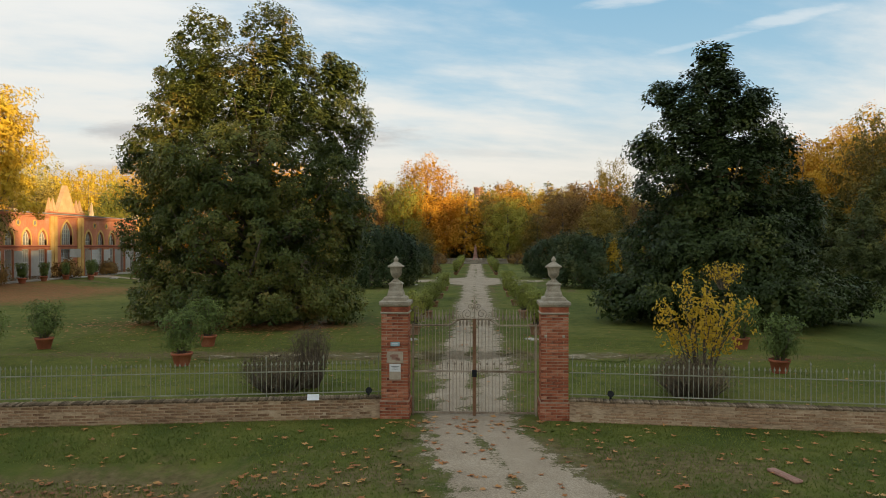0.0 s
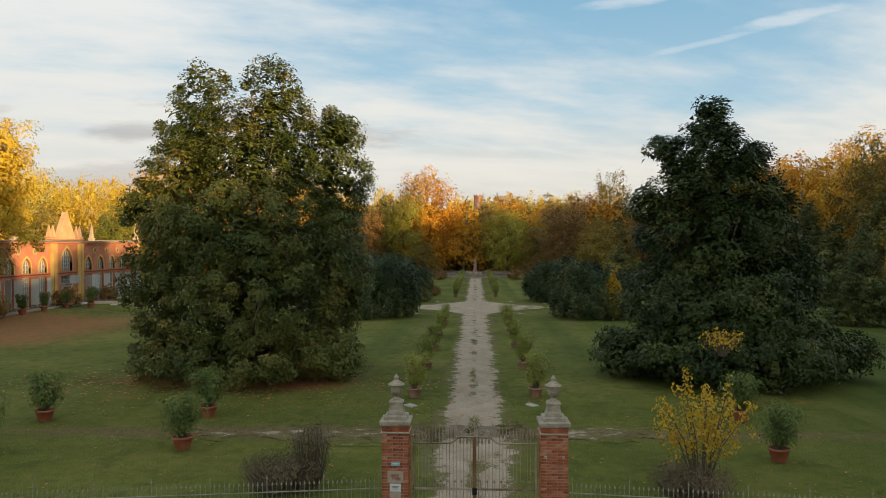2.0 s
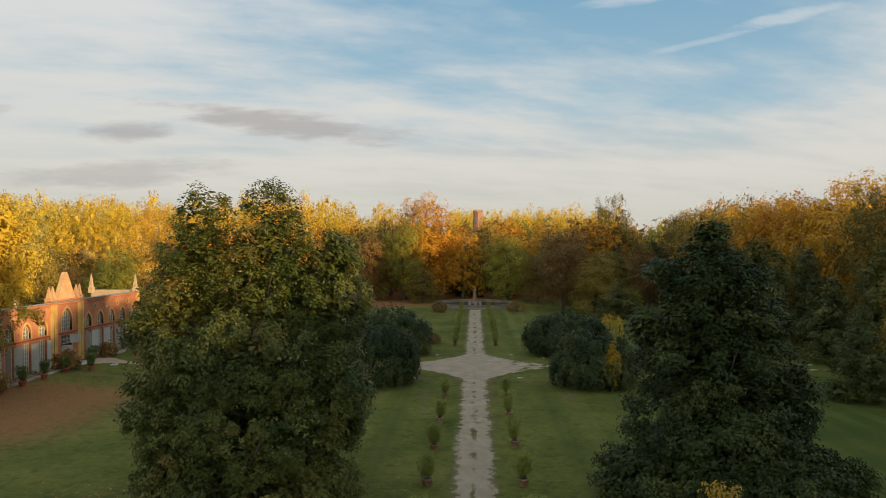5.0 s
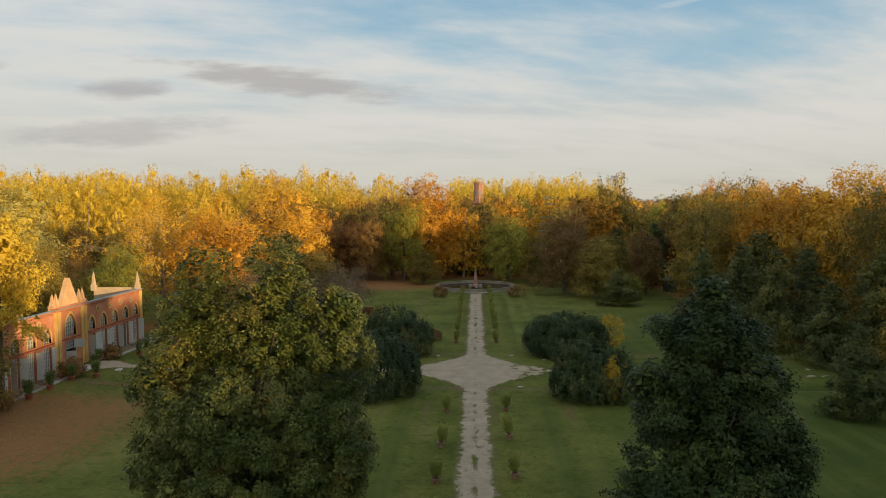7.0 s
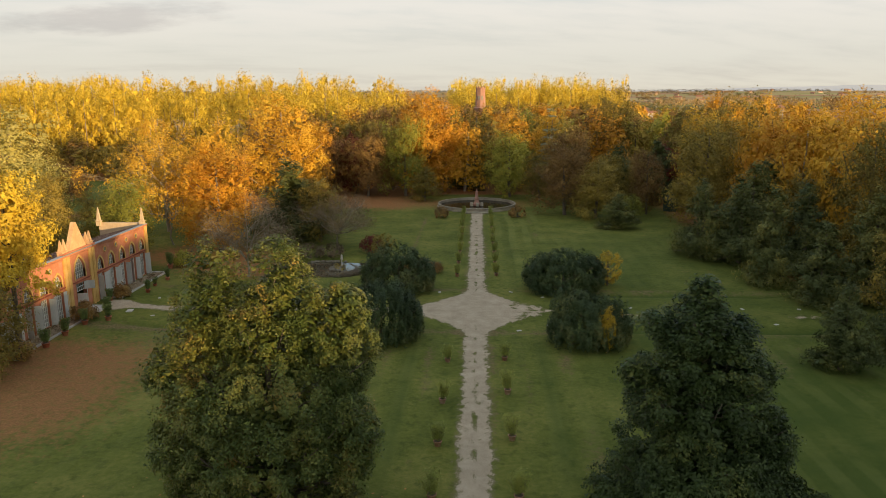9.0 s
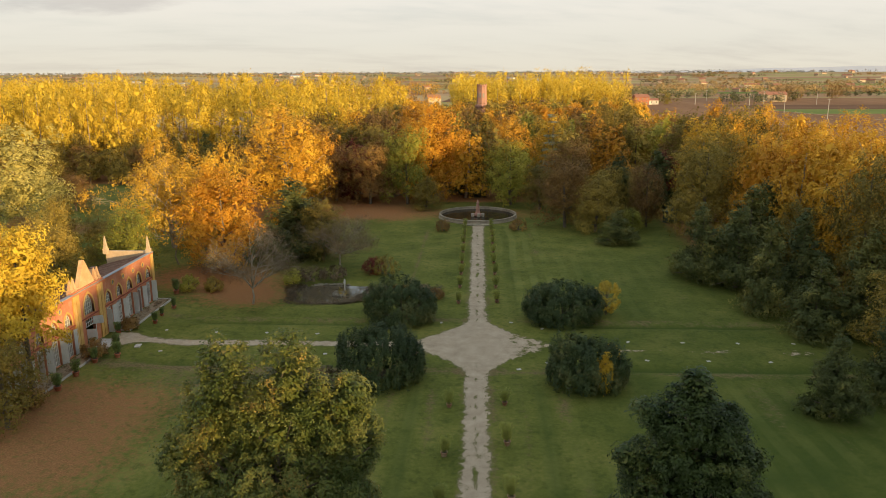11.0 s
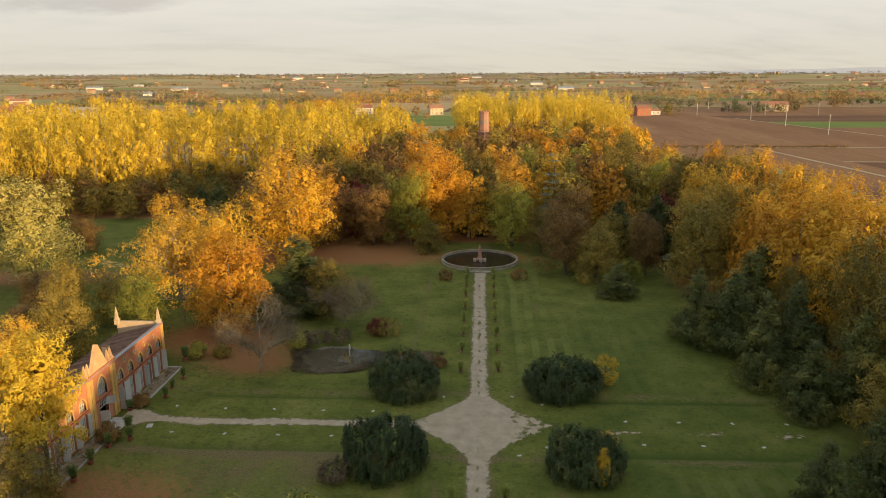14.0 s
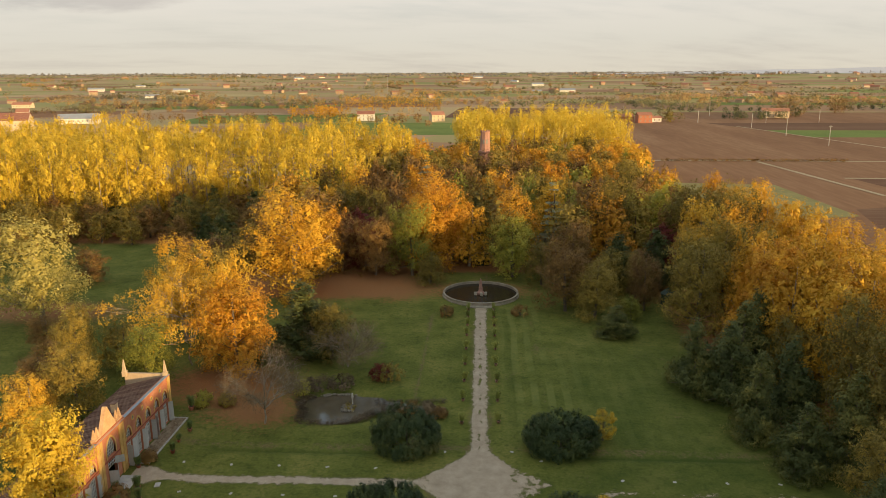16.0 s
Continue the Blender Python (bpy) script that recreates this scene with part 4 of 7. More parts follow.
def merged_wood(name, label, spots, species, seed, hs, rs, cards=(150, 17, 0.50), front=0.0):
    """A far wood as one sheet of leaves and trunks."""
    rng = np.random.default_rng(seed)
    kinds = []
    for k in range(4):
        bl = broad(22, 6.0, seed + k, 14, 0.08)
        pts = in_blobs(rng, bl, cards[0], 0.5)
        card = leaves(rng, pts, 1.0 * rng.uniform(0.5, 1.5, cards[0]), cards[1], cards[2], 0.55, flat=(0.85, 0.85, 1.35), up=0.4, droop=-0.6, tri=True)[0]
        kinds.append(np.concatenate([card, heart(rng, bl, 80, 1.4)[0]]))
    V, TV, TQ = [], [], []
    for i, (x, y) in enumerate(spots):
        a = rng.uniform(0, math.tau)
        h, r = rng.uniform(*hs) / 22, rng.uniform(*rs) / 6.3
        p = kinds[i % 4]
        if front and y > front:
            p = p[np.repeat(p.reshape(-1, 3, 3)[:, 0, 2] > 13.0, 3)]
        z = float(terrain(np.array([x]), np.array([y]))[0])
        V.append(np.column_stack([x + r * (p[:, 0] * math.cos(a) - p[:, 1] * math.sin(a)), y + r * (p[:, 0] * math.sin(a) + p[:, 1] * math.cos(a)), z + h * p[:, 2]]))
        for k in range(4):
            b, c = k * math.pi / 2, (k + 1) * math.pi / 2
            n = len(TV)
            TV += [(x + 0.3 * math.cos(b), y + 0.3 * math.sin(b), z - 0.2), (x + 0.3 * math.cos(c), y + 0.3 * math.sin(c), z - 0.2), (x + 0.08 * math.cos(c), y + 0.08 * math.sin(c), z + 17 * h), (x + 0.08 * math.cos(b), y + 0.08 * math.sin(b), z + 17 * h)]
            TQ.append((n, n + 1, n + 2, n + 3))
    v = np.concatenate(V)
    ob = tagged(new(name, quad_mesh(name, v, np.arange(len(v)).reshape(-1, 3), SPECIES[species][0])), label, "wood", kind="stuff")
    part("trunks", quad_mesh("trunks", np.array(TV), np.array(TQ), M_PALEBARK), None, ob)
    return ob


merged_wood("poplar_wood", "dense wood of tall poplars in bright yellow leaf", scatter(rng_w, 285, lambda x, y: x < -44 + 0.22 * (y - 260) + 7 * math.sin(y / 9) and x > -0.72 * y - 30 and y > 226 + 10 * math.sin(x / 17), (-280, -22, 216, 335), 7.0), "poplar", 61, (22.5, 33), (4.6, 7.2), front=256)
merged_wood("poplar_wood", "tall yellow poplars standing behind the mixed wood", scatter(rng_w, 110, lambda x, y: x < 66 + 0.06 * (y - 350) and x > -12, (-20, 90, 335, 430), 6.6), "poplar", 71, (24, 33), (4.6, 7.2), front=356)
# unseen tree rows added behind the camera, heights set to shade the lawn from the low sun
for s0, s1, low, high, seed, about in ((-190, -24, 24, 30.5, 91, "unseen row of tall trees added to cast shade"), (-24, 15, 22, 28, 92, "unseen row of lower trees added to cast shade"), (15, 62, 26, 32, 93, "unseen row of higher trees added to cast shade")):
    merged_wood("roadside_wood", about, [(104 + 0.6 * s + rng_w.uniform(-7, 7), -42 + 0.8 * s + rng_w.uniform(-7, 7)) for s in np.arange(s0, s1, 3.4)], "olive", seed, (low, high), (6.5, 8.5), (44, 11, 4.6))
merged_wood("roadside_wood", "second unseen row of tall trees added to cast shade", [(121 + 0.6 * s + rng_w.uniform(-4, 4), -55 + 0.8 * s + rng_w.uniform(-4, 4)) for s in np.arange(-60, 15, 3.6)], "olive", 95, (27.5, 30.5), (7, 9), (50, 11, 4.8))
merged_wood("roadside_wood", "second unseen row of the tallest trees, added to cast shade", [(121 + 0.6 * s + rng_w.uniform(-4, 4), -55 + 0.8 * s + rng_w.uniform(-4, 4)) for s in np.arange(15, 62, 3.6)], "olive", 96, (32, 35), (7, 9), (50, 11, 4.8))
merged_wood("roadside_wood", "unseen tall trees added to shade the wood", [(104 + 0.6 * s + rng_w.uniform(-6, 6), -42 + 0.8 * s + rng_w.uniform(-6, 6)) for s in np.arange(64, 150, 3.2)], "olive", 97, (32, 38), (7, 9), (50, 11, 4.8))

# ---------------------------------------------------------------- materials of built things
M_PLASTER = material("orange_plaster", [(0.0, (0.40, 0.142, 0.078)), (0.5, (0.50, 0.195, 0.104)), (1.0, (0.57, 0.28, 0.19))], scale=0.7, fine=6.0, rough=0.92, bump=0.15, spec=0.2)
# wall plaster made paler and yellower to imitate sun on the gable
M_GABLE = material("ochre_gable_plaster", [(0.0, (0.46, 0.25, 0.12)), (0.5, (0.58, 0.35, 0.18)), (1.0, (0.66, 0.46, 0.27))], scale=0.8, fine=8.0, rough=0.92, bump=0.2)
M_YPLASTER = material("yellow_plaster", [(0.0, (0.46, 0.26, 0.08)), (0.5, (0.60, 0.36, 0.115)), (1.0, (0.66, 0.45, 0.19))], scale=0.9, fine=8.0, rough=0.92, bump=0.15, spec=0.2)
M_PALEPL = material("cream_plaster", [(0.0, (0.40, 0.29, 0.18)), (1.0, (0.60, 0.46, 0.31))], scale=0.9, fine=8.0, rough=0.92, bump=0.2, spec=0.2)
M_REDTRIM = material("dark_red_paint", [(0.0, (0.20, 0.045, 0.025)), (1.0, (0.32, 0.085, 0.045))], scale=1.5, rough=0.85, bump=0.1)
M_SHUTTER = material("grey_shutter_paint", [(0.0, (0.40, 0.395, 0.36)), (1.0, (0.60, 0.59, 0.54))], scale=1.2, fine=20.0, rough=0.8, stretch=(1, 1, 0.3), bump=0.2, objrand=0.5)
M_WFRAME = material("pale_window_paint", [(0.0, (0.52, 0.51, 0.46)), (1.0, (0.72, 0.70, 0.64))], scale=2.0, rough=0.7, bump=0.1)
M_TILE = material("brown_roof_tile", [(0.0, (0.12, 0.065, 0.045)), (0.5, (0.21, 0.12, 0.085)), (1.0, (0.31, 0.20, 0.14))], scale=1.2, fine=9.0, rough=0.95, bump=0.3, island=0.6)
M_LEAD = material("grey_metal_gutter", [(0.0, (0.20, 0.22, 0.24)), (1.0, (0.36, 0.38, 0.40))], scale=2.0, rough=0.6, bump=0.1)
M_STONE = material("weathered_stone", [(0.0, (0.17, 0.14, 0.10)), (0.5, (0.38, 0.325, 0.245)), (1.0, (0.56, 0.50, 0.40))], scale=4.0, fine=45.0, rough=0.95, bump=0.5, spec=0.2)
M_SLAB = material("pale_slab", [(0.0, (0.33, 0.30, 0.26)), (1.0, (0.58, 0.54, 0.48))], scale=2.0, fine=30.0, rough=0.9, bump=0.3, objrand=0.4)
M_BRICK = material("red_brick", [(0.0, (0.17, 0.05, 0.03)), (0.45, (0.38, 0.115, 0.058)), (0.8, (0.48, 0.17, 0.09)), (1.0, (0.56, 0.29, 0.19))], scale=5.0, fine=60.0, rough=0.92, bump=0.5, spec=0.2, objrand=0.75, island=0.5)
M_MORTAR = material("lime_mortar", [(0.0, (0.28, 0.17, 0.115)), (1.0, (0.48, 0.35, 0.25))], scale=5.0, fine=60.0, rough=0.98, bump=0.5, spec=0.1)
M_OLDBRICK = material("worn_brick", [(0.0, (0.15, 0.085, 0.05)), (0.4, (0.36, 0.215, 0.125)), (0.75, (0.47, 0.31, 0.19)), (1.0, (0.53, 0.39, 0.26))], scale=2.5, fine=40.0, rough=0.96, bump=0.6, spec=0.1, objrand=0.4, island=0.35)
M_COPING = material("mossy_coping_brick", [(0.0, (0.10, 0.072, 0.045)), (0.5, (0.24, 0.17, 0.108)), (1.0, (0.44, 0.34, 0.24))], scale=3.0, fine=40.0, rough=0.96, bump=0.6, spec=0.1, objrand=0.7, island=0.7)
M_WORNPL = material("worn_wall_plaster", [(0.0, (0.13, 0.085, 0.052)), (0.3, (0.33, 0.22, 0.135)), (0.6, (0.50, 0.35, 0.22)), (1.0, (0.62, 0.48, 0.335))], scale=2.2, fine=18.0, rough=0.96, bump=0.7, mottling=0.4, stretch=(0.6, 1, 1.6))
M_FENCE = material("grey_green_iron", [(0.0, (0.16, 0.155, 0.11)), (0.6, (0.30, 0.295, 0.215)), (1.0, (0.42, 0.40, 0.30))], scale=3.0, fine=40.0, rough=0.8, spec=0.2, bump=0.2)
M_GATE = material("weathered_gate_iron", [(0.0, (0.15, 0.09, 0.055)), (0.5, (0.30, 0.235, 0.17)), (1.0, (0.46, 0.38, 0.28))], scale=3.0, fine=40.0, rough=0.85, spec=0.2, bump=0.25, objrand=0.5)
M_RUST = material("rusty_iron", [(0.0, (0.09, 0.045, 0.028)), (0.5, (0.21, 0.105, 0.055)), (1.0, (0.38, 0.25, 0.14))], scale=2.0, fine=30.0, rough=0.9, bump=0.4, stretch=(1, 1, 0.4))
M_TERRA = material("terracotta", [(0.0, (0.30, 0.085, 0.045)), (0.6, (0.46, 0.145, 0.075)), (1.0, (0.55, 0.25, 0.15))], scale=3.0, fine=25.0, rough=0.85, bump=0.2, objrand=0.5)
M_TERRAW = material("weathered_terracotta", [(0.0, (0.24, 0.12, 0.08)), (0.6, (0.42, 0.22, 0.14)), (1.0, (0.55, 0.40, 0.31))], scale=3.0, fine=25.0, rough=0.9, bump=0.2, objrand=0.5)
M_SOIL = material("soil", [(0.0, (0.07, 0.05, 0.032)), (1.0, (0.17, 0.12, 0.08))], scale=6.0, rough=1.0, bump=0.6)
M_DRYBED = material("dry_gravel_bed", [(0.0, (0.17, 0.12, 0.075)), (0.5, (0.30, 0.225, 0.145)), (1.0, (0.42, 0.335, 0.23))], scale=1.5, fine=12.0, rough=1.0, bump=0.5, spec=0.1)
M_DARK = material("black_plastic", [(0.0, (0.010, 0.010, 0.011)), (1.0, (0.028, 0.028, 0.03))], scale=4.0, rough=0.7, bump=0.05, spec=0.15)
M_WHITE = material("white_panel", [(0.0, (0.62, 0.62, 0.60)), (1.0, (0.80, 0.80, 0.78))], scale=3.0, rough=0.6, bump=0.05)
M_BLUE = material("pale_blue_enamel", [(0.0, (0.20, 0.36, 0.42)), (1.0, (0.36, 0.54, 0.60))], scale=6.0, rough=0.4, bump=0.05)
M_MARBLE = material("beige_stone_plaque", [(0.0, (0.34, 0.26, 0.18)), (1.0, (0.56, 0.46, 0.35))], scale=8.0, fine=50.0, rough=0.8, bump=0.2)
M_OLDSTONE = material("dark_old_stone", [(0.0, (0.09, 0.078, 0.058)), (0.5, (0.19, 0.165, 0.125)), (1.0, (0.33, 0.29, 0.225))], scale=1.5, fine=14.0, rough=0.95, bump=0.5, spec=0.15)
M_RIM = material("worn_basin_stone", [(0.0, (0.15, 0.125, 0.09)), (0.5, (0.30, 0.255, 0.19)), (1.0, (0.45, 0.39, 0.30))], scale=0.8, fine=9.0, rough=0.95, bump=0.4, spec=0.15)
M_ROSE = material("rose_stone", [(0.0, (0.26, 0.12, 0.085)), (1.0, (0.48, 0.28, 0.21))], scale=3.0, fine=25.0, rough=0.9, bump=0.4)
M_INK = material("dark_print", [(0.0, (0.05, 0.05, 0.05)), (1.0, (0.10, 0.10, 0.10))], scale=8.0, rough=0.8, bump=0.0)
M_WOOD = material("weathered_wood", [(0.0, (0.10, 0.075, 0.05)), (1.0, (0.24, 0.19, 0.14))], scale=2.0, fine=20.0, rough=0.9, stretch=(1, 1, 0.2), bump=0.3)


def glass_like(name, colour, rough, spec=0.6):
    ma = material(name, [(0.0, colour), (1.0, tuple(1.4 * c for c in colour))], scale=0.7, rough=rough, bump=0.0, spec=spec)
    return ma


# pale base colour paints the sky's reflection into the panes
M_PANE = glass_like("dusty_window_glass", (0.21, 0.20, 0.175), 0.16, 0.7)
M_WATER = glass_like("dark_basin_water", (0.030, 0.022, 0.012), 0.18, 0.16)
M_POND = glass_like("muddy_pond_water", (0.085, 0.068, 0.042), 0.03, 1.0)
M_INSIDE = material("dim_interior_plaster", [(0.0, (0.10, 0.085, 0.07)), (1.0, (0.18, 0.15, 0.12))], scale=1.0, rough=0.9, bump=0.1)

# ---------------------------------------------------------------- the gateway
BRICK_L = Geo().box((0, 0, 0), (0.245, 0.11, 0.055), 0.006).mesh("brick", M_BRICK)
BRICK_H = Geo().box((0, 0, 0), (0.118, 0.11, 0.055), 0.006).mesh("brick", M_BRICK)
OLD_L = Geo().box((0, 0, 0), (0.245, 0.11, 0.055), 0.009).mesh("brick", M_OLDBRICK)
COPE = Geo().box((0, 0, 0), (0.062, 0.31, 0.045), 0.009).mesh("coping_brick", M_COPING)


def brick_face(parent, rng, half, z0, z1, turn, first, course=0.067):
    """Bricks of one face of a pillar; the face lies at distance half from the middle."""
    rot = pose(0, 0, 0, 0, 0, turn)
    k, z = 0, z0 + course / 2
    width = 2 * half if first else 2 * half - 0.22
    while z < z1 - 0.02:
        long = 0.245
        xs = []
        x = -width / 2
        short = (k % 2 == 1)
        while x < width / 2 - 0.04:
            w = 0.118 if short else long
            short = False
            w = min(w, width / 2 - x)
            xs.append((x, w))
            x += w + 0.011
        for x, w in xs:
            me = BRICK_L if w > 0.18 else BRICK_H
            b = new("brick", me)
            b.parent = parent
            s = w / (0.245 if w > 0.18 else 0.118)
            b.matrix_basis = rot @ pose(x + w / 2, -half + 0.055 + rng.uniform(-0.004, 0.004), z + rng.uniform(-0.002, 0.002), 0, rng.uniform(-0.5, 0.5), rng.uniform(-0.8, 0.8)) @ Matrix.Diagonal((s, 1, 1, 1))
        z += course
        k += 1


def gate_pillar(x, y, seed, label):
    rng = random.Random(seed)
    p = thing("gate_pillar", (x, y, 0), label, "gate pillar", "pillars of the gate")
    part("core", Geo().box((0, 0, 0.20), (0.67, 0.67, 0.46)).box((0, 0, 1.43), (0.61, 0.61, 2.02)), M_MORTAR, p)
    for turn, first in ((0, True), (90, False), (180, True), (270, False)):
        brick_face(p, rng, 0.343, 0.0, 0.42, turn, first)
        brick_face(p, rng, 0.312, 0.422, 2.44, turn, first)
    part("necking_ring", Geo().lathe([(0.315, 2.435), (0.338, 2.445), (0.338, 2.468), (0.315, 2.478)], square=True), M_STONE, p, "pale stone ring")
    part("frieze", Geo().lathe([(0.312, 2.478), (0.312, 2.60)], square=True), M_BRICK, p, "plain red plastered band")
    part("capstone", Geo().lathe([(0.315, 2.60), (0.34, 2.615), (0.348, 2.645), (0.362, 2.65), (0.362, 2.71), (0.345, 2.725), (0.272, 2.735), (0.264, 2.80), (0.245, 2.815), (0.192, 2.83), (0.18, 2.90), (0.162, 2.945), (0.162, 2.97)], square=True), M_STONE, p, "stepped stone cap stained by lichen")
    part("pedestal", Geo().lathe([(0.145, 2.97), (0.145, 3.09), (0.165, 3.10), (0.165, 3.13), (0.125, 3.15), (0.11, 3.17)], square=True), M_STONE, p)
    urn = part("urn", Geo().lathe([(0.095, 3.17), (0.09, 3.19), (0.05, 3.225), (0.048, 3.245), (0.085, 3.27), (0.122, 3.32), (0.135, 3.39), (0.138, 3.46), (0.15, 3.48), (0.15, 3.50)], 20), M_STONE, p, smooth=True)
    part("lid", Geo().lathe([(0.19, 3.50), (0.20, 3.515), (0.195, 3.535), (0.14, 3.565), (0.09, 3.60), (0.075, 3.615), (0.045, 3.63), (0.04, 3.645), (0.06, 3.67), (0.055, 3.70), (0.025, 3.735), (0.01, 3.765)], 20), M_STONE, urn, smooth=True)
    return p


left_pillar = gate_pillar(-1.88, 17.1, 1, "red brick gate pillar with stone cap, urn and three plaques")
right_pillar = gate_pillar(1.80, 17.1, 2, "red brick gate pillar with stone cap and urn")
for dx in (-0.21, 0.20):
    part("hinge_stone", Geo().box((dx, -0.32, 1.93), (0.06, 0.05, 0.06), 0.01), M_STONE, right_pillar)


def plaque(name, z, w, h, mat, label, marks):
    p = thing(name, (-1.87, 16.781, z), label, "plaque", "plaques on the pillar")
    part("plate", Geo().box((0, -0.005, 0), (w, 0.022, h), 0.004), mat, p)
    for x, dz, mw, mh, m2 in marks:
        part("mark", Geo().box((x, -0.018, dz), (mw, 0.006, mh)), m2, p)
    return p


plaque("street_plaque", 1.735, 0.21, 0.10, M_BLUE, "small pale blue enamel plaque on the pillar", [(0, 0.012, 0.15, 0.016, M_WHITE), (0, -0.02, 0.11, 0.012, M_WHITE)])
plaque("stone_plaque", 1.43, 0.37, 0.26, M_MARBLE, "beige stone plaque with a worn carved relief", [(0.0, 0.01, 0.16, 0.12, M_ROSE), (0.07, -0.04, 0.10, 0.07, M_ROSE), (-0.08, 0.04, 0.06, 0.05, M_ROSE)])
plaque("notice_board", 1.10, 0.27, 0.37, M_MARBLE, "white notice above a beige panel on the pillar", [(0, 0.09, 0.255, 0.175, M_WHITE)])
n = bpy.data.objects["notice_board"]
for k in range(3):
    part("line_of_print", Geo().box((0, -0.023, 0.12 - 0.03 * k), (0.17 - 0.03 * k, 0.004, 0.009)), M_INK, n)


def spiral(geo, cx, cz, r, turns, start, hand, thick, y=0.0):
    pts = []
    m = int(14 * turns)
    for i in range(m + 1):
        u = i / m
        a = start + hand * u * turns * math.tau
        rr = r * (1 - 0.85 * u)
        pts.append((cx + rr * math.cos(a), y, cz + rr * math.sin(a)))
    geo.tube(pts, thick, 5)


def spear_bar(h, tip=0.13, w=0.013):
    g = Geo().box((0, 0, h / 2), (w, w, h))
    g.lathe([(0.010, h), (0.026, h + tip * 0.25), (0.012, h + tip * 0.55), (0.002, h + tip)], 4)
    return g


def entrance_gate():
    gate = thing("entrance_gate", (-0.04, 17.12, 0), "closed double iron gate with rusty centre post and scrolled crest", "gate")
    bar = spear_bar(1.0).mesh("bar", M_GATE)
    dog = spear_bar(0.25, 0.09, 0.012).mesh("short_bar", M_GATE)

    def top(x):
        a = abs(x)
        return 2.14 if a > 0.60 else 2.14 + 0.14 * (0.5 - 0.5 * math.cos(math.pi * (0.60 - a) / 0.28)) if a > 0.32 else 2.28

    for side, name in ((-1, "west"), (1, "east")):
        leaf = part("gate_leaf", Geo().box((side * 1.44, 0, 1.10), (0.04, 0.04, 2.16), 0.004), M_GATE, gate)
        pts = [(side * (0.03 + 1.41 * i / 24), 0, top(0.03 + 1.41 * i / 24)) for i in range(25)]
        part("top_rail", Geo().tube(pts, 0.02, 4), M_GATE, leaf)
        part("middle_rail", Geo().box((side * 0.735, 0, 1.06), (1.41, 0.03, 0.045), 0.004), M_GATE, leaf)
        part("bottom_rail", Geo().box((side * 0.735, 0, 0.09), (1.41, 0.03, 0.05), 0.004), M_GATE, leaf)
        for i in range(17):
            x = side * (0.095 + i * 0.0815)
            b = new("bar", bar)
            b.parent = leaf
            over = 0.10 if abs(x) > 0.36 else -0.16
            b.matrix_basis = pose(x, 0, 0.06) @ Matrix.Diagonal((1, 1, top(x) + over - 0.06, 1))
            if i % 2 == 0:
                d = new("short_bar", dog)
                d.parent = leaf
                d.matrix_basis = pose(x + side * 0.041, 0, 0.99) @ Matrix.Diagonal((1, 1, 0.9, 1))
        g = Geo()
        spiral(g, side * 1.20, 2.27, 0.13, 1.4, -math.pi / 2, side, 0.010)
        spiral(g, side * 1.34, 2.36, 0.10, 1.3, -math.pi / 2, -side, 0.010)
        if side < 0:
            spiral(g, side * 1.36, 2.52, 0.09, 1.2, -math.pi / 2, side, 0.010)
            part("scroll", g, M_GATE, leaf)
    post = part("centre_post", Geo().box((0, 0, 1.16), (0.085, 0.05, 2.28), 0.006), M_RUST, gate, "rust-streaked centre post")
    part("lock_box", Geo().box((0, -0.04, 1.02), (0.11, 0.05, 0.16), 0.008), M_DARK, post)
    g = Geo()
    for side in (-1, 1):
        spiral(g, side * 0.17, 2.41, 0.13, 1.6, -math.pi / 2, side, 0.012)
        spiral(g, side * 0.09, 2.58, 0.085, 1.5, -math.pi / 2, -side, 0.011)
        spiral(g, side * 0.31, 2.36, 0.075, 1.4, -math.pi / 2, side, 0.010)
    g.lathe([(0.012, 2.28), (0.012, 2.66), (0.035, 2.70), (0.012, 2.74), (0.03, 2.78), (0.002, 2.85)], 6)
    g.tube([(-0.42, 0, 2.29), (0.42, 0, 2.29)], 0.018, 4)
    part("crest", g, M_GATE, gate, "scrolled wrought-iron crest")


entrance_gate()


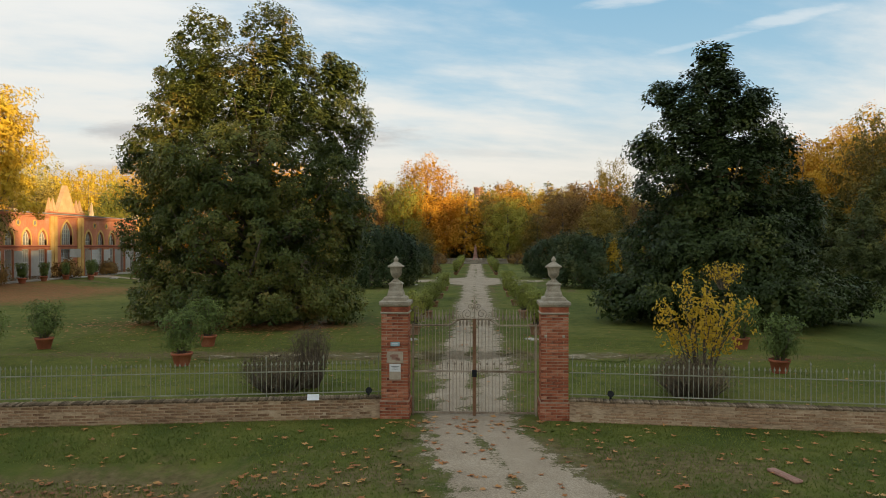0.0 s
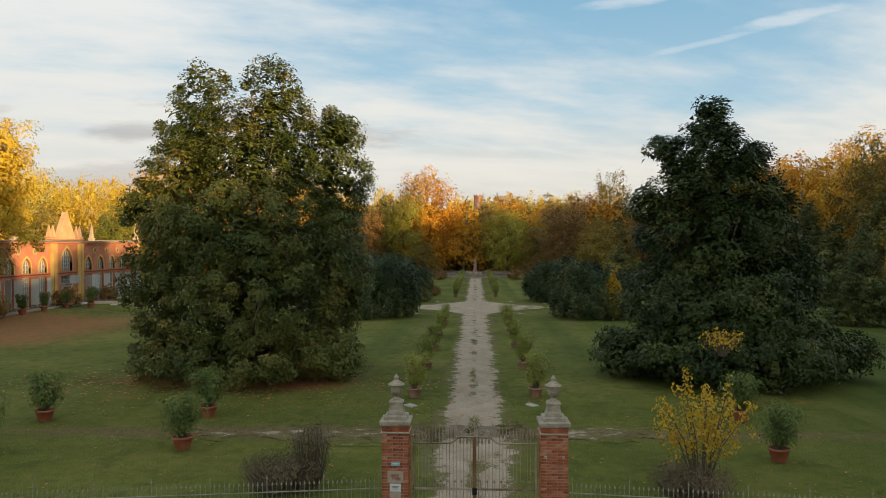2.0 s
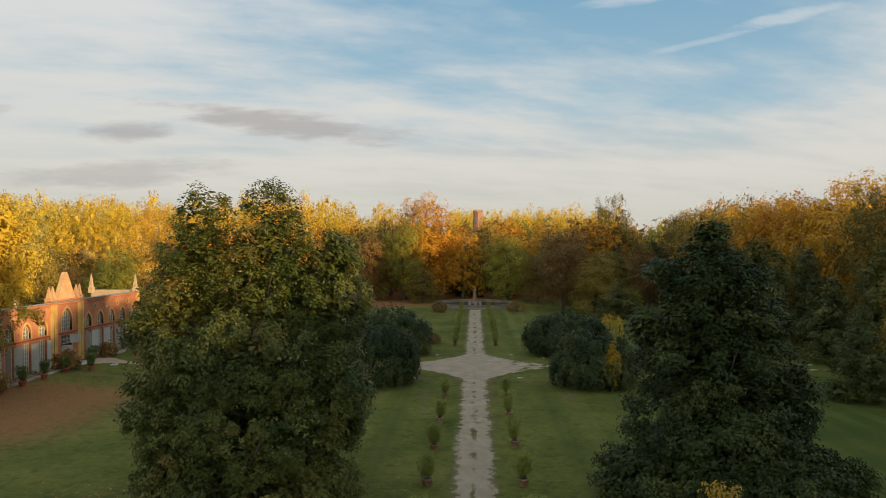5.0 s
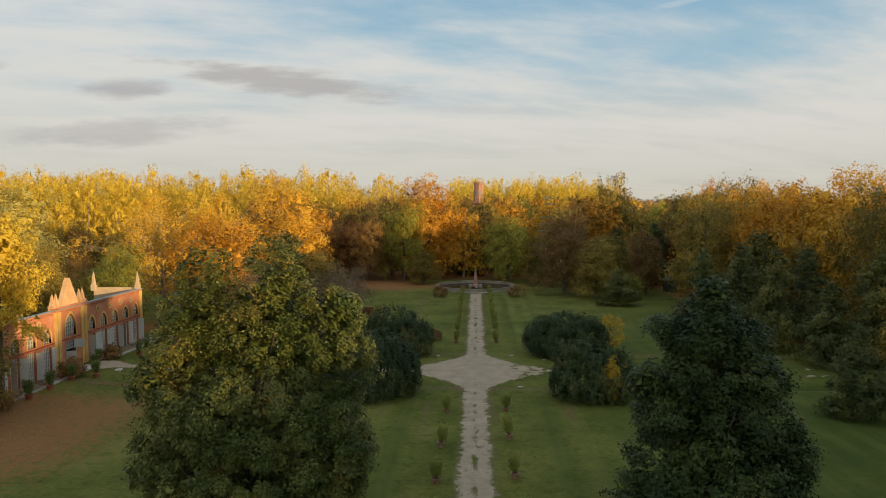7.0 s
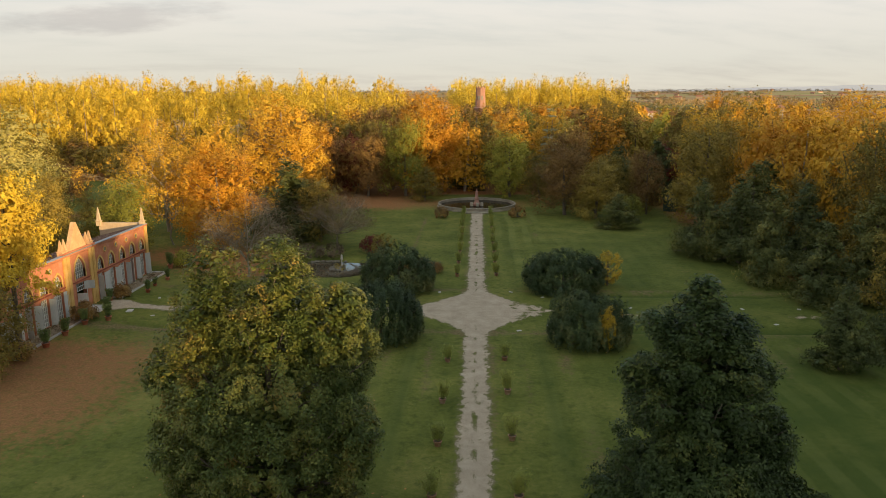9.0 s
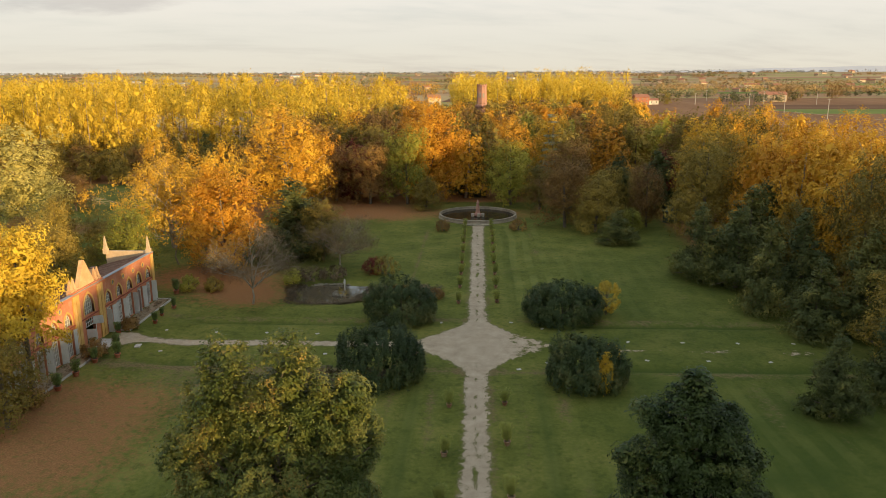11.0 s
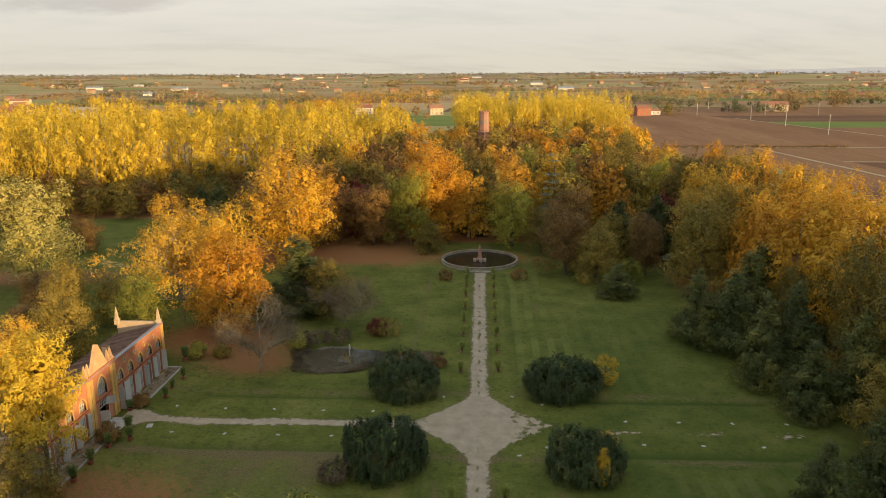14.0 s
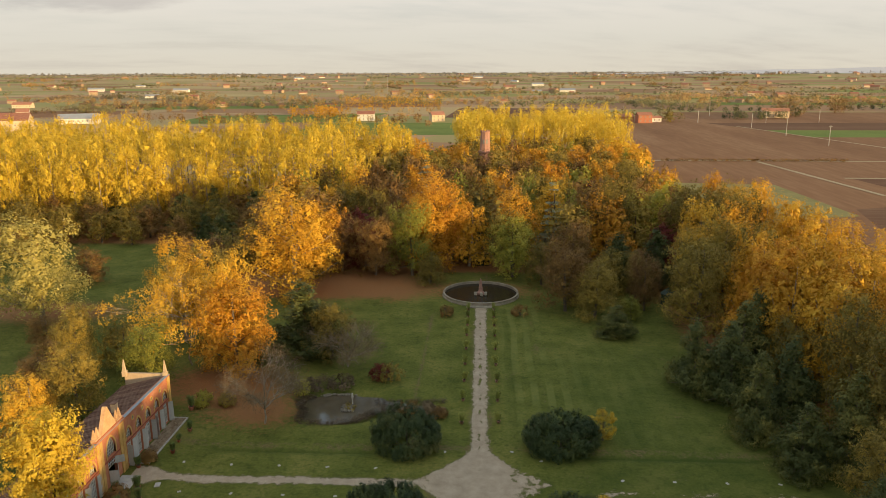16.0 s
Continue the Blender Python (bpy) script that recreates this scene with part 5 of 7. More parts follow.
def low_wall(name, a, b, seed, label):
    """A low brick wall with a coping of bricks on edge and an iron fence on top."""
    rng = random.Random(seed)
    a, b = Vector((*a, 0)), Vector((*b, 0))
    d = b - a
    turn = math.degrees(math.atan2(d.y, d.x))
    out = -1 if d.x > 0 else 1
    wall = new(name, Geo().box((d.length / 2, 0, 0.12), (d.length, 0.27, 0.68)).mesh(name, M_WORNPL))
    wall.matrix_basis = pose(*a, 0, 0, turn)
    tagged(wall, label, "wall", kind="structure")
    rest = Geo()
    made = 0
    for k in range(8):
        x = 0.0 if k % 2 else -0.12
        while x < d.length - 0.2:
            z = -0.10 + 0.068 * (k + 0.5)
            sink = rng.uniform(-0.009, 0.006)
            m = pose(x + 0.125, out * (0.0855 + sink), z, rng.uniform(-1, 1), rng.uniform(-0.8, 0.8), rng.uniform(-1, 1))
            if x > 0.01:
                if x < 8.3 and made < 290:
                    o = new("brick", OLD_L)
                    o.parent, o.matrix_basis = wall, m
                    made += 1
                else:
                    rest.box(m.translation, (0.245, 0.11, 0.055), 0, m.to_3x3())
            x += 0.256
    part("further_bricks", rest, M_OLDBRICK, wall)["kind"] = "stuff"
    rest, x, made = Geo(), 0.04, 0
    while x < d.length:
        m = pose(x, rng.uniform(-0.010, 0.010), 0.484 + rng.uniform(-0.007, 0.006), rng.uniform(-2, 2), 0, rng.uniform(-1.5, 1.5))
        if x < 8.3:
            o = new("coping_brick", COPE)
            o.parent, o.matrix_basis = wall, m
        else:
            rest.box(m.translation, (0.062, 0.33, 0.045), 0, m.to_3x3())
        x += 0.068
    part("further_coping", rest, M_COPING, wall)["kind"] = "stuff"
    fence = thing("iron_fence", pose(*a, 0, 0, turn), "low grey-green iron railing with spear tips on the wall", "fence", "railings beside the gate")
    for z, h in ((0.60, 0.026), (1.10, 0.024)):
        part("rail", Geo().box((d.length / 2, 0, z), (d.length, 0.022, h), 0.003), M_FENCE, fence)
    bar = spear_bar(0.66, 0.10, 0.012).mesh("bar", M_FENCE)
    post = spear_bar(0.86, 0.11, 0.02).mesh("post", M_FENCE)
    x, k = 0.06, 0
    while x < d.length:
        is_post = k % 12 == 0
        o = new("post" if is_post else "bar", post if is_post else bar)
        o.parent = fence
        o.matrix_basis = pose(x, 0, 0.53 if is_post else 0.585, 0, rng.uniform(-0.7, 0.7), 0)
        x += 0.107
        k += 1
    return wall


low_wall("wall_west", (-2.22, 16.98), (-18.5, 14.45), 4, "low worn brick wall with mossy brick-on-edge coping")
low_wall("wall_east", (2.14, 16.84), (16.5, 15.2), 5, "low worn brick wall with mossy brick-on-edge coping")


def spotlight(x, y, z, turn):
    s = thing("spotlight", (x, y, z, 0, 0, turn), "small black spotlight standing on the wall coping", "spotlight", "spotlights on the wall")
    part("bracket", Geo().box((0, 0, 0.03), (0.05, 0.05, 0.07), 0.005), M_DARK, s)
    part("housing", Geo().tube([(0, 0.05, 0.07), (0, 0.02, 0.085), (0, -0.07, 0.12)], [0.045, 0.065, 0.075], 12), M_DARK, s)
    part("lens", Geo().tube([(0, -0.071, 0.121), (0, -0.076, 0.123)], 0.058, 12), M_DARK, s)


spotlight(-2.50, 16.86, 0.54, 15)
spotlight(3.05, 16.70, 0.54, -10)
pp = thing("paper_sheet", (-3.74, 16.60, 0.525, 32, 0, 8), "white paper sheet lying over the wall coping", "paper")
part("sheet", Geo().box((0, 0, 0), (0.27, 0.20, 0.004)), M_WHITE, pp)
sl = thing("stone_slab", (5.35, 12.9, float(terrain(np.array([5.35]), np.array([12.9]))[0]), 0, 0, 106), "narrow worn stone slab lying in the grass", "slab")
part("slab", Geo().box((0, 0, 0.03), (0.75, 0.17, 0.06), 0.02), M_ROSE, sl)

# ---------------------------------------------------------------- potted shrubs


def pot_shape(r=0.3, h=0.42):
    return Geo().lathe([(r * 0.68, 0), (r * 0.72, 0.02), (r * 0.95, h * 0.80), (r * 1.06, h * 0.82), (r * 1.08, h), (r * 0.96, h), (r * 0.92, h * 0.88), (r * 0.05, h * 0.86)], 18)


def potted(seed, leaf, pot, height, spread, label):
    rng = np.random.default_rng(seed)
    ob = thing("potted_shrub", (0, 0, 0), label, "potted plant")
    p = part("pot", pot_shape(), pot, ob, smooth=True)
    part("soil", Geo().lathe([(0.27, 0.355), (0.26, 0.372), (0.02, 0.38)], 14), M_SOIL, p)
    g = Geo()
    tips = []
    for i in range(22):
        a, s = rng.uniform(0, math.tau), spread * rng.uniform(0.10, 0.78)
        top = (s * math.cos(a), s * math.sin(a), 0.36 + (height - 0.36) * rng.uniform(0.62, 0.98))
        g.tube([(0.08 * math.cos(a), 0.08 * math.sin(a), 0.34), (0.55 * top[0], 0.55 * top[1], 0.36 + 0.5 * (top[2] - 0.36)), top], [0.014, 0.010, 0.004], 4)
        tips += [top, (0.7 * top[0], 0.7 * top[1], 0.36 + 0.62 * (top[2] - 0.36)), (0.6 * top[0], 0.6 * top[1], 0.36 + 0.35 * (top[2] - 0.36))]
    part("branching", g, M_BARK, ob)
    v, q = leaves(rng, tips, spread * rng.uniform(0.22, 0.36, len(tips)), 38, 0.13, 0.30, (1, 1, 1.1), 0.5, droop=-0.8, tri=True)
    part("foliage", quad_mesh("foliage", v, q, leaf), None, ob)
    return ob


def put(proto, spots, group=""):
    first = True
    rng = random.Random(len(spots))
    for x, y, s in spots:
        z = float(terrain(np.array([x]), np.array([y]))[0])
        m = pose(x, y, z, 0, 0, rng.uniform(0, 360)) @ Matrix.Diagonal((s, s, s * rng.uniform(0.93, 1.08), 1))
        if first:
            proto.matrix_basis = Matrix.Identity(4)
            ob = proto
            spare = m
            first = False
        else:
            ob = copy_thing(proto, m)
        tagged(ob, "", "", group)
    proto.matrix_basis = spare


put(potted(1, L_POT, M_TERRA, 1.65, 0.92, "tall green leafy shrub in a red terracotta pot"), [(-16.7, 27.5, 1.1), (-9.8, 23.9, 1.12), (-10.6, 28.4, 1.1), (9.5, 23.3, 1.02), (10.2, 28.6, 1.05), (-16.2, 23.2, 1.1), (-17.6, 22.0, 0.95)], "potted shrubs on the lawn")
ROWP = "potted shrubs along the avenue"
put(potted(2, L_POTY, M_TERRAW, 1.95, 0.85, "dense green shrub in a weathered terracotta pot"), [(-2.75, 32.4, 1.0), (2.55, 48.0, 0.95), (-2.7, 54.2, 0.95), (2.6, 95.5, 0.95), (-2.65, 109.5, 0.9), (2.6, 116.5, 0.95), (-2.65, 130.5, 0.9), (2.6, 136.0, 0.9), (2.55, 56.2, 0.95), (2.6, 109.5, 0.9), (-2.65, 141, 0.9)], ROWP)
put(potted(3, L_POTY, M_TERRAW, 1.9, 0.88, "yellowing green shrub in a weathered terracotta pot"), [(2.65, 32.6, 1.02), (-2.7, 40.1, 1.0), (2.6, 40.1, 1.0), (-2.7, 47.0, 0.98), (-2.65, 63.3, 0.9), (2.6, 63.9, 0.9), (-2.65, 95.0, 0.95), (2.6, 102.5, 0.9), (-2.65, 102.5, 0.9), (-2.65, 116.5, 0.9), (2.6, 123.5, 0.9), (-2.65, 123.5, 0.9), (2.6, 130.5, 0.9), (-2.65, 136.0, 0.9), (2.6, 141.0, 0.9), (-2.65, 145.5, 0.9), (2.6, 145.5, 0.9)], ROWP)
put(potted(4, L_POT, M_TERRA, 1.5, 0.55, "round green shrub in a terracotta pot by the orangery"), [(-40.2, 84.4, 1.0), (-40.3, 90.4, 1.0), (-40.8, 75.6, 1.2), (-41.2, 71.6, 1.1), (-41.3, 68.0, 1.1), (-41.2, 64.5, 1.2), (-39.6, 73.4, 1.1), (-40.6, 87.3, 0.8), (-42.6, 96.8, 1.3), (-43.0, 74.6, 1.0), (-43.0, 80.6, 1.0)], "potted shrubs by the orangery")

plate = thing("ground_plate", (0, 0, 0), "small pale square plate set in the lawn", "ground plate")
part("cover", Geo().box((0, 0, 0.02), (0.52, 0.36, 0.07), 0.012), M_SLAB, plate)
put(plate, [(-2.75, 30.6, 1), (2.35, 30.9, 1), (-6.0, 72.0, 0.9), (4.4, 72.5, 0.9), (-4.6, 87.0, 0.9), (4.2, 87.4, 0.9), (7.9, 85.2, 0.8), (7.6, 74.4, 0.8)] + [(-38 + 6.2 * k, 82.6, 0.85) for k in range(5)] + [(-36 + 6.3 * k, 76.1, 0.85) for k in range(4)] + [(17.5 + 6.3 * k, 81.0, 0.85) for k in range(4)] + [(18.5 + 6.6 * k, 75.4, 0.85) for k in range(3)] + [(-39.0, 77.0, 1.8)], "plates set in the lawn")

# ---------------------------------------------------------------- the orangery


def lancet(w, z0, z1, n=7):
    """Outline of a pointed arch, from its left foot over the point to its right foot."""
    spring = z0 + (z1 - z0) * 0.38
    left = [(-w / 2, z0)]
    for i in range(n):
        u = i / n
        a = u * math.pi / 3
        left.append((w / 2 - w * math.cos(a) if u < 1 else 0, spring + (z1 - spring) * math.sin(a) / math.sin(math.pi / 3)))
    pts = left + [(0, z1)]
    return pts + [(-a, b) for a, b in reversed(left)]


def orangery():
    OX, OY, OZ = -44.4, 77.3, 0.42
    ob = thing("orangery", (OX, OY, OZ), "long orange plastered orangery with pointed windows, pinnacles and grey shutters", "building")
    H, BAND, T = 6.75, 3.36, 0.42
    bays = [4.4, 7.1, 9.8, 12.5, 15.2]
    bays = sorted([-b for b in bays] + bays)
    cols = [(y, 1.36, 3.1, 3.52, 5.05) for y in bays] + [(0.0, 2.1, 3.1, 3.55, 6.05)]
    cols.sort()
    g = Geo()
    y0 = -16.9
    for y, w, zd, za, zt in cols:
        g.box((-T / 2, (y0 + y - w / 2) / 2, H / 2 - 0.2), (T, y - w / 2 - y0, H + 0.4))
        g.box((-T / 2, y, (zd + za) / 2), (T, w, za - zd))
        arch = lancet(w, za, zt)
        k = len(arch) // 2
        g.prism([(y + a, b) for a, b in arch[:k + 1]] + [(y, H), (y - w / 2, H)], 0, -T, 0)
        g.prism([(y + a, b) for a, b in arch[k:]] + [(y + w / 2, H), (y, H)], 0, -T, 0)
        g.box((-T / 2, y, -0.08), (T, w, 0.26))
        y0 = y + w / 2
    g.box((-T / 2, (y0 + 16.9) / 2, H / 2 - 0.2), (T, 16.9 - y0, H + 0.4))
    part("facade_wall", g, M_PLASTER, ob)
    for s, nm in ((-1, "end_wall"), (1, "end_wall")):
        part(nm, Geo().box((-3.3, s * 16.72, 3.2), (5.74, 0.36, 6.8)), M_PALEPL, ob, "cream plastered end wall")
    part("back_wall", Geo().box((-6.3, 0, 2.4), (0.36, 33.0, 5.2)), M_PALEPL, ob)
    part("inner_floor", Geo().box((-3.3, 0, -0.05), (5.7, 33.0, 0.1)), M_INSIDE, ob)
    # trims
    part("string_course", Geo().box((0.05, 0, BAND), (0.10, 33.9, 0.12), 0.02), M_REDTRIM, ob, "dark red moulding")
    part("cornice", Geo().box((0.06, 0, 6.42), (0.12, 33.9, 0.10), 0.02).box((0.10, 0, 6.62), (0.20, 33.9, 0.20), 0.03), M_PLASTER, ob)
    part("gutter", Geo().box((0.02, 0, 6.79), (0.46, 33.9, 0.08), 0.01), M_LEAD, ob, "grey metal coping")
    for y, w in ((-16.55, 0.7), (16.55, 0.7), (-2.95, 0.56), (-2.28, 0.56), (2.28, 0.56), (2.95, 0.56)):
        part("pilaster", Geo().box((0.09, y, 3.15), (0.18, w, 6.9), 0.02), M_YPLASTER, ob, "yellow plastered pilaster")
    # windows, doors and shutters
    rng = random.Random(3)
    for y, w, zd, za, zt in cols:
        win = part("window", Geo().prism([(y + a * 0.97, b + 0.0) for a, b in lancet(w, za, zt)], 0, -0.30, -0.27), M_PANE, ob, "pointed window with pale glazing bars")
        out, inn = lancet(w + 0.34, za - 0.0, zt + 0.26), lancet(w, za, zt)
        s = Geo()
        k = len(out)
        vs = [(h, y + p[0], p[1]) for h in (0.003, 0.06) for line in (out, inn) for p in line]
        fs = []
        for i in range(k - 1):
            fs += [(i, i + 1, k + i + 1, k + i), (2 * k + i, 3 * k + i, 3 * k + i + 1, 2 * k + i + 1), (i, 2 * k + i, 2 * k + i + 1, i + 1), (k + i, k + i + 1, 3 * k + i + 1, 3 * k + i)]
        fs += [(0, k, 3 * k, 2 * k), (k - 1, 3 * k - 1, 4 * k - 1, 2 * k - 1)]
        s.add(vs, fs)
        part("surround", s, M_YPLASTER, win, "yellow pointed surround")
        f = Geo()
        for i in range(len(inn) - 1):
            f.tube([(-0.24, y + inn[i][0] * 0.96, inn[i][1]), (-0.24, y + inn[i + 1][0] * 0.96, inn[i + 1][1])], 0.035, 4)
        k = 3 if w < 2 else 5
        for i in range(1, k):
            x = -w / 2 + w * i / k
            f.box((-0.24, y + x, (za + zt - 0.15 * abs(x)) / 2 - 0.12), (0.05, 0.045, zt - za - 0.5 * abs(x) - 0.25))
        for z in np.arange(za + 0.38, zt - 0.45, 0.42):
            half = w / 2 * (1 - max(0, (z - za) / (zt - za) - 0.35) * 1.1)
            f.box((-0.24, y, z), (0.05, 2 * half * 0.95, 0.04))
        part("window_frame", f, M_WFRAME, win)
        door = part("glazed_door", Geo().box((-0.30, y, zd / 2 + 0.05), (0.03, w, zd - 0.1)), M_PANE, ob, "tall glazed door with pale bars") if y else None
        if door:
            f = Geo()
            for i in range(5):
                f.box((-0.25, y - w / 2 + 0.03 + (w - 0.06) * i / 4, zd / 2), (0.06, 0.05 if i % 2 else 0.075, zd))
            for z in np.arange(0.12, zd, 0.42):
                f.box((-0.25, y, z), (0.055, w, 0.045))
            part("door_frame", f, M_WFRAME, door)
            for sd in (-1, 1):
                a = rng.choice((6, 10, 14, 30, 55)) if rng.random() < 0.8 else 85
                sh = part("shutter", Geo().box((0.0, sd * 0.34, 1.52), (0.05, 0.66, 2.9), 0.01), M_SHUTTER, ob, "open grey wooden shutter")
                sh.matrix_basis = pose(0.05, y + sd * w / 2, 0.0, 0, 0, -sd * a)
                part("batten", Geo().box((0.035, sd * 0.34, 0.5), (0.02, 0.6, 0.09)).box((0.035, sd * 0.34, 2.5), (0.02, 0.6, 0.09)), M_SHUTTER, sh)
        else:
            f = Geo()
            for i in range(6):
                f.box((-0.20, y - w / 2 + 0.05 + (w - 0.1) * i / 5, 2.62), (0.06, 0.06, 0.95))
            for z in (2.18, 2.62, 3.06):
                f.box((-0.20, y, z), (0.06, w, 0.06))
            part("transom_window", f, M_WFRAME, ob)
            for sd, a in ((-1, 75), (1, 28)):
                sh = part("door_leaf", Geo().box((0, -sd * 0.5, 1.05), (0.06, 1.0, 2.1), 0.01), M_SHUTTER, ob, "grey wooden door leaf standing open")
                sh.matrix_basis = pose(0.03, y + sd * w / 2, 0.0, 0, 0, sd * a)
            sh = part("shutter", Geo().box((0, 0, 0), (0.05, 1.1, 0.95), 0.01), M_SHUTTER, ob, "grey upper shutter propped open")
            sh.matrix_basis = pose(0.40, 0.95, 2.62, 0, 0, -62)
    for i in range(len(bays) - 1):
        y = (bays[i] + bays[i + 1]) / 2
        if abs(y) < 1:
            continue
        ring, disc = Geo(), Geo()
        pts = [(0.03, y + 0.30 * math.cos(k * math.tau / 16), 5.72 + 0.30 * math.sin(k * math.tau / 16)) for k in range(17)]
        ring.tube(pts, 0.075, 5)
        disc.prism([(y + 0.27 * math.cos(k * math.tau / 16), 5.72 + 0.27 * math.sin(k * math.tau / 16)) for k in range(16)], 0, 0.002, 0.012)
        r = part("oculus", ring, M_YPLASTER, ob, "small round window with a yellow ring")
        part("oculus_pane", disc, M_PANE, r)
    # gable and pinnacles
    part("gable", Geo().prism([(-1.85, 6.83), (1.85, 6.83), (0.10, 9.95), (-0.10, 9.95)], 0, -0.45, 0.05), M_GABLE, ob, "steep pointed plastered gable")
    part("gable_moulding", Geo().box((0.02, 0, 6.95), (0.5, 6.6, 0.16), 0.03), M_PLASTER, ob)
    for y, x, h in ((-2.95, -0.2, 1.3), (-2.25, -0.2, 1.3), (2.25, -0.2, 1.3), (2.95, -0.2, 1.3), (-16.5, -0.2, 1.9), (16.5, -0.2, 1.9), (16.5, -6.1, 1.9), (-16.5, -6.1, 1.9)):
        part("pinnacle", Geo().lathe([(0.29, 6.55), (0.29, 7.15), (0.33, 7.18), (0.33, 7.26), (0.22, 7.30), (0.14, 7.2 + h * 0.5), (0.08, 7.2 + h * 0.8), (0.02, 7.2 + h)], c=(x, y, 0), square=True), M_PALEPL if abs(y) > 10 else M_GABLE, ob, "pointed masonry pinnacle")
    part("parapet", Geo().box((-3.2, 16.72, 6.78), (5.4, 0.34, 0.36)), M_PALEPL, ob)
    part("parapet", Geo().box((-3.2, -16.72, 6.78), (5.4, 0.34, 0.36)), M_PALEPL, ob)
    # lean-to roof falling to the back
    roof = part("roof", Geo().prism([(-0.40, 6.62), (-6.6, 5.0), (-6.6, 4.86), (-0.40, 6.45)], 1, -16.5, 16.5), M_TILE, ob, "brown clay tile roof")
    t = Geo()
    for i in range(90):
        y = -16.3 + 32.6 * i / 89
        t.prism([(-0.42, 6.625), (-6.65, 4.985), (-6.65, 5.06), (-0.42, 6.70)], 1, y - 0.07, y + 0.07)
    part("tile_covering", t, M_TILE, roof)["kind"] = "stuff"
    for y in (-5.0, 6.5):
        c = part("chimney", Geo().box((-2.6, y, 6.6), (0.6, 0.8, 1.3), 0.02), M_PALEPL, roof)
        part("chimney_cap", Geo().box((-2.6, y, 7.3), (0.75, 0.95, 0.1), 0.02), M_TILE, c)


orangery()
st = thing("stone_doorstep", (-43.2, 77.2, 0.36), "pale stone doorstep before the orangery door", "doorstep")
part("step", Geo().box((0.15, 0, 0.06), (2.3, 3.0, 0.20), 0.03), M_SLAB, st)


def flower_bed(y0, y1, label):
    b = thing("raised_bed", (-44.1, (y0 + y1) / 2, 0.38), label, "garden bed", "beds along the orangery")
    n = y1 - y0
    part("soil", Geo().box((1.0, 0, 0.05), (1.9, n, 0.24)), M_DRYBED, b, "dry gravelly soil")
    for p, s in (((2.02, 0, 0.10), (0.18, n + 0.2, 0.36)), ((1.0, n / 2, 0.10), (2.0, 0.18, 0.36)), ((1.0, -n / 2, 0.10), (2.0, 0.18, 0.36))):
        part("kerb", Geo().box(p, s, 0.02), M_SLAB, b)
    rng = np.random.default_rng(int(y1))
    c = np.column_stack([rng.uniform(0.3, 1.8, 60), rng.uniform(-n / 2, n / 2, 60), rng.uniform(0.2, 0.4, 60)])
    v, q = leaves(rng, c, rng.uniform(0.2, 0.45, 60), 16, 0.20, 0.25, (1, 1, 0.8), 0.6)
    part("planting", quad_mesh("plants", v, q, L_TWIG), None, b, "dry brown border plants")


flower_bed(81.5, 94.0, "raised bed with a pale stone kerb and dry plants")
flower_bed(61.0, 74.6, "raised bed with a pale stone kerb and dry plants")

# ---------------------------------------------------------------- bushes and shrubs


def bush(name, x, y, blobs, n, rc, per, size, leaf, label, category="bush", seed=1, aspect=0.35, up=0.5, droop=-0.4, group="", shoots=(0.8, 0.8, 1.3)):
    ob = tree(name, seed, blobs, n, rc, per, size, leaf, M_BARK, max(b[2] + b[5] for b in blobs) * 0.7, 0.09, label, category, aspect, up, droop, nlimb=18, first=0.05, inner=0.7, flat=shoots, tri=True)
    z = float(terrain(np.array([x]), np.array([y]))[0])
    ob.matrix_basis = pose(x, y, z)
    return tagged(ob, "", "", group)


RB = "round bushes at the crossing"
bush("yew_bush", -9.8, 88.0, [(0, 0, 1.2, 4.7, 4.4, 1.6), (0, 0, 2.2, 4.6, 4.3, 2.4), (-0.6, 0.3, 3.9, 3.3, 3.2, 1.7), (2.3, -0.6, 2.4, 2.4, 2.6, 2.1), (-2.4, 0.2, 2.4, 2.4, 2.6, 2.2)], 520, 0.5, 50, 0.30, L_YEW, "broad rounded dark green evergreen bush", seed=11, group=RB)
bush("yew_bush", 10.7, 88.4, [(0, 0, 1.1, 5.1, 4.3, 1.5), (0, 0, 2.1, 5.0, 4.2, 2.4), (0.4, 0.2, 3.5, 3.9, 3.2, 1.5), (-2.7, 0, 2.3, 2.4, 2.8, 2.0), (2.9, -0.3, 2.2, 2.3, 2.6, 2.0)], 520, 0.5, 50, 0.30, L_YEW, "broad low dark green evergreen bush", seed=12, group=RB)
bush("yew_bush", -10.1, 69.3, [(0, 0, 1.2, 4.9, 4.3, 1.6), (0, 0, 2.4, 4.7, 4.2, 2.6), (0.8, 0, 3.9, 3.2, 3.0, 1.7), (-1.8, 0.2, 3.5, 2.6, 2.4, 1.6), (2.8, -0.4, 2.4, 2.1, 2.4, 2.3)], 520, 0.5, 50, 0.30, L_YEW, "rounded dark green evergreen bush with upright shoots", seed=13, group=RB, shoots=(0.48, 0.48, 1.9))
bush("yew_bush", 10.9, 68.8, [(0, 0, 1.2, 4.2, 4.0, 1.5), (0, 0, 2.0, 4.0, 3.8, 2.1), (-1.6, 0.4, 3.5, 2.2, 2.4, 1.5), (1.0, 0.0, 2.9, 2.4, 2.4, 1.6), (2.6, -0.3, 2.1, 1.7, 2.2, 2.2)], 500, 0.5, 50, 0.30, L_YEW, "uneven dark green evergreen bush with yellow patches", seed=14, group=RB, shoots=(0.6, 0.6, 1.6))
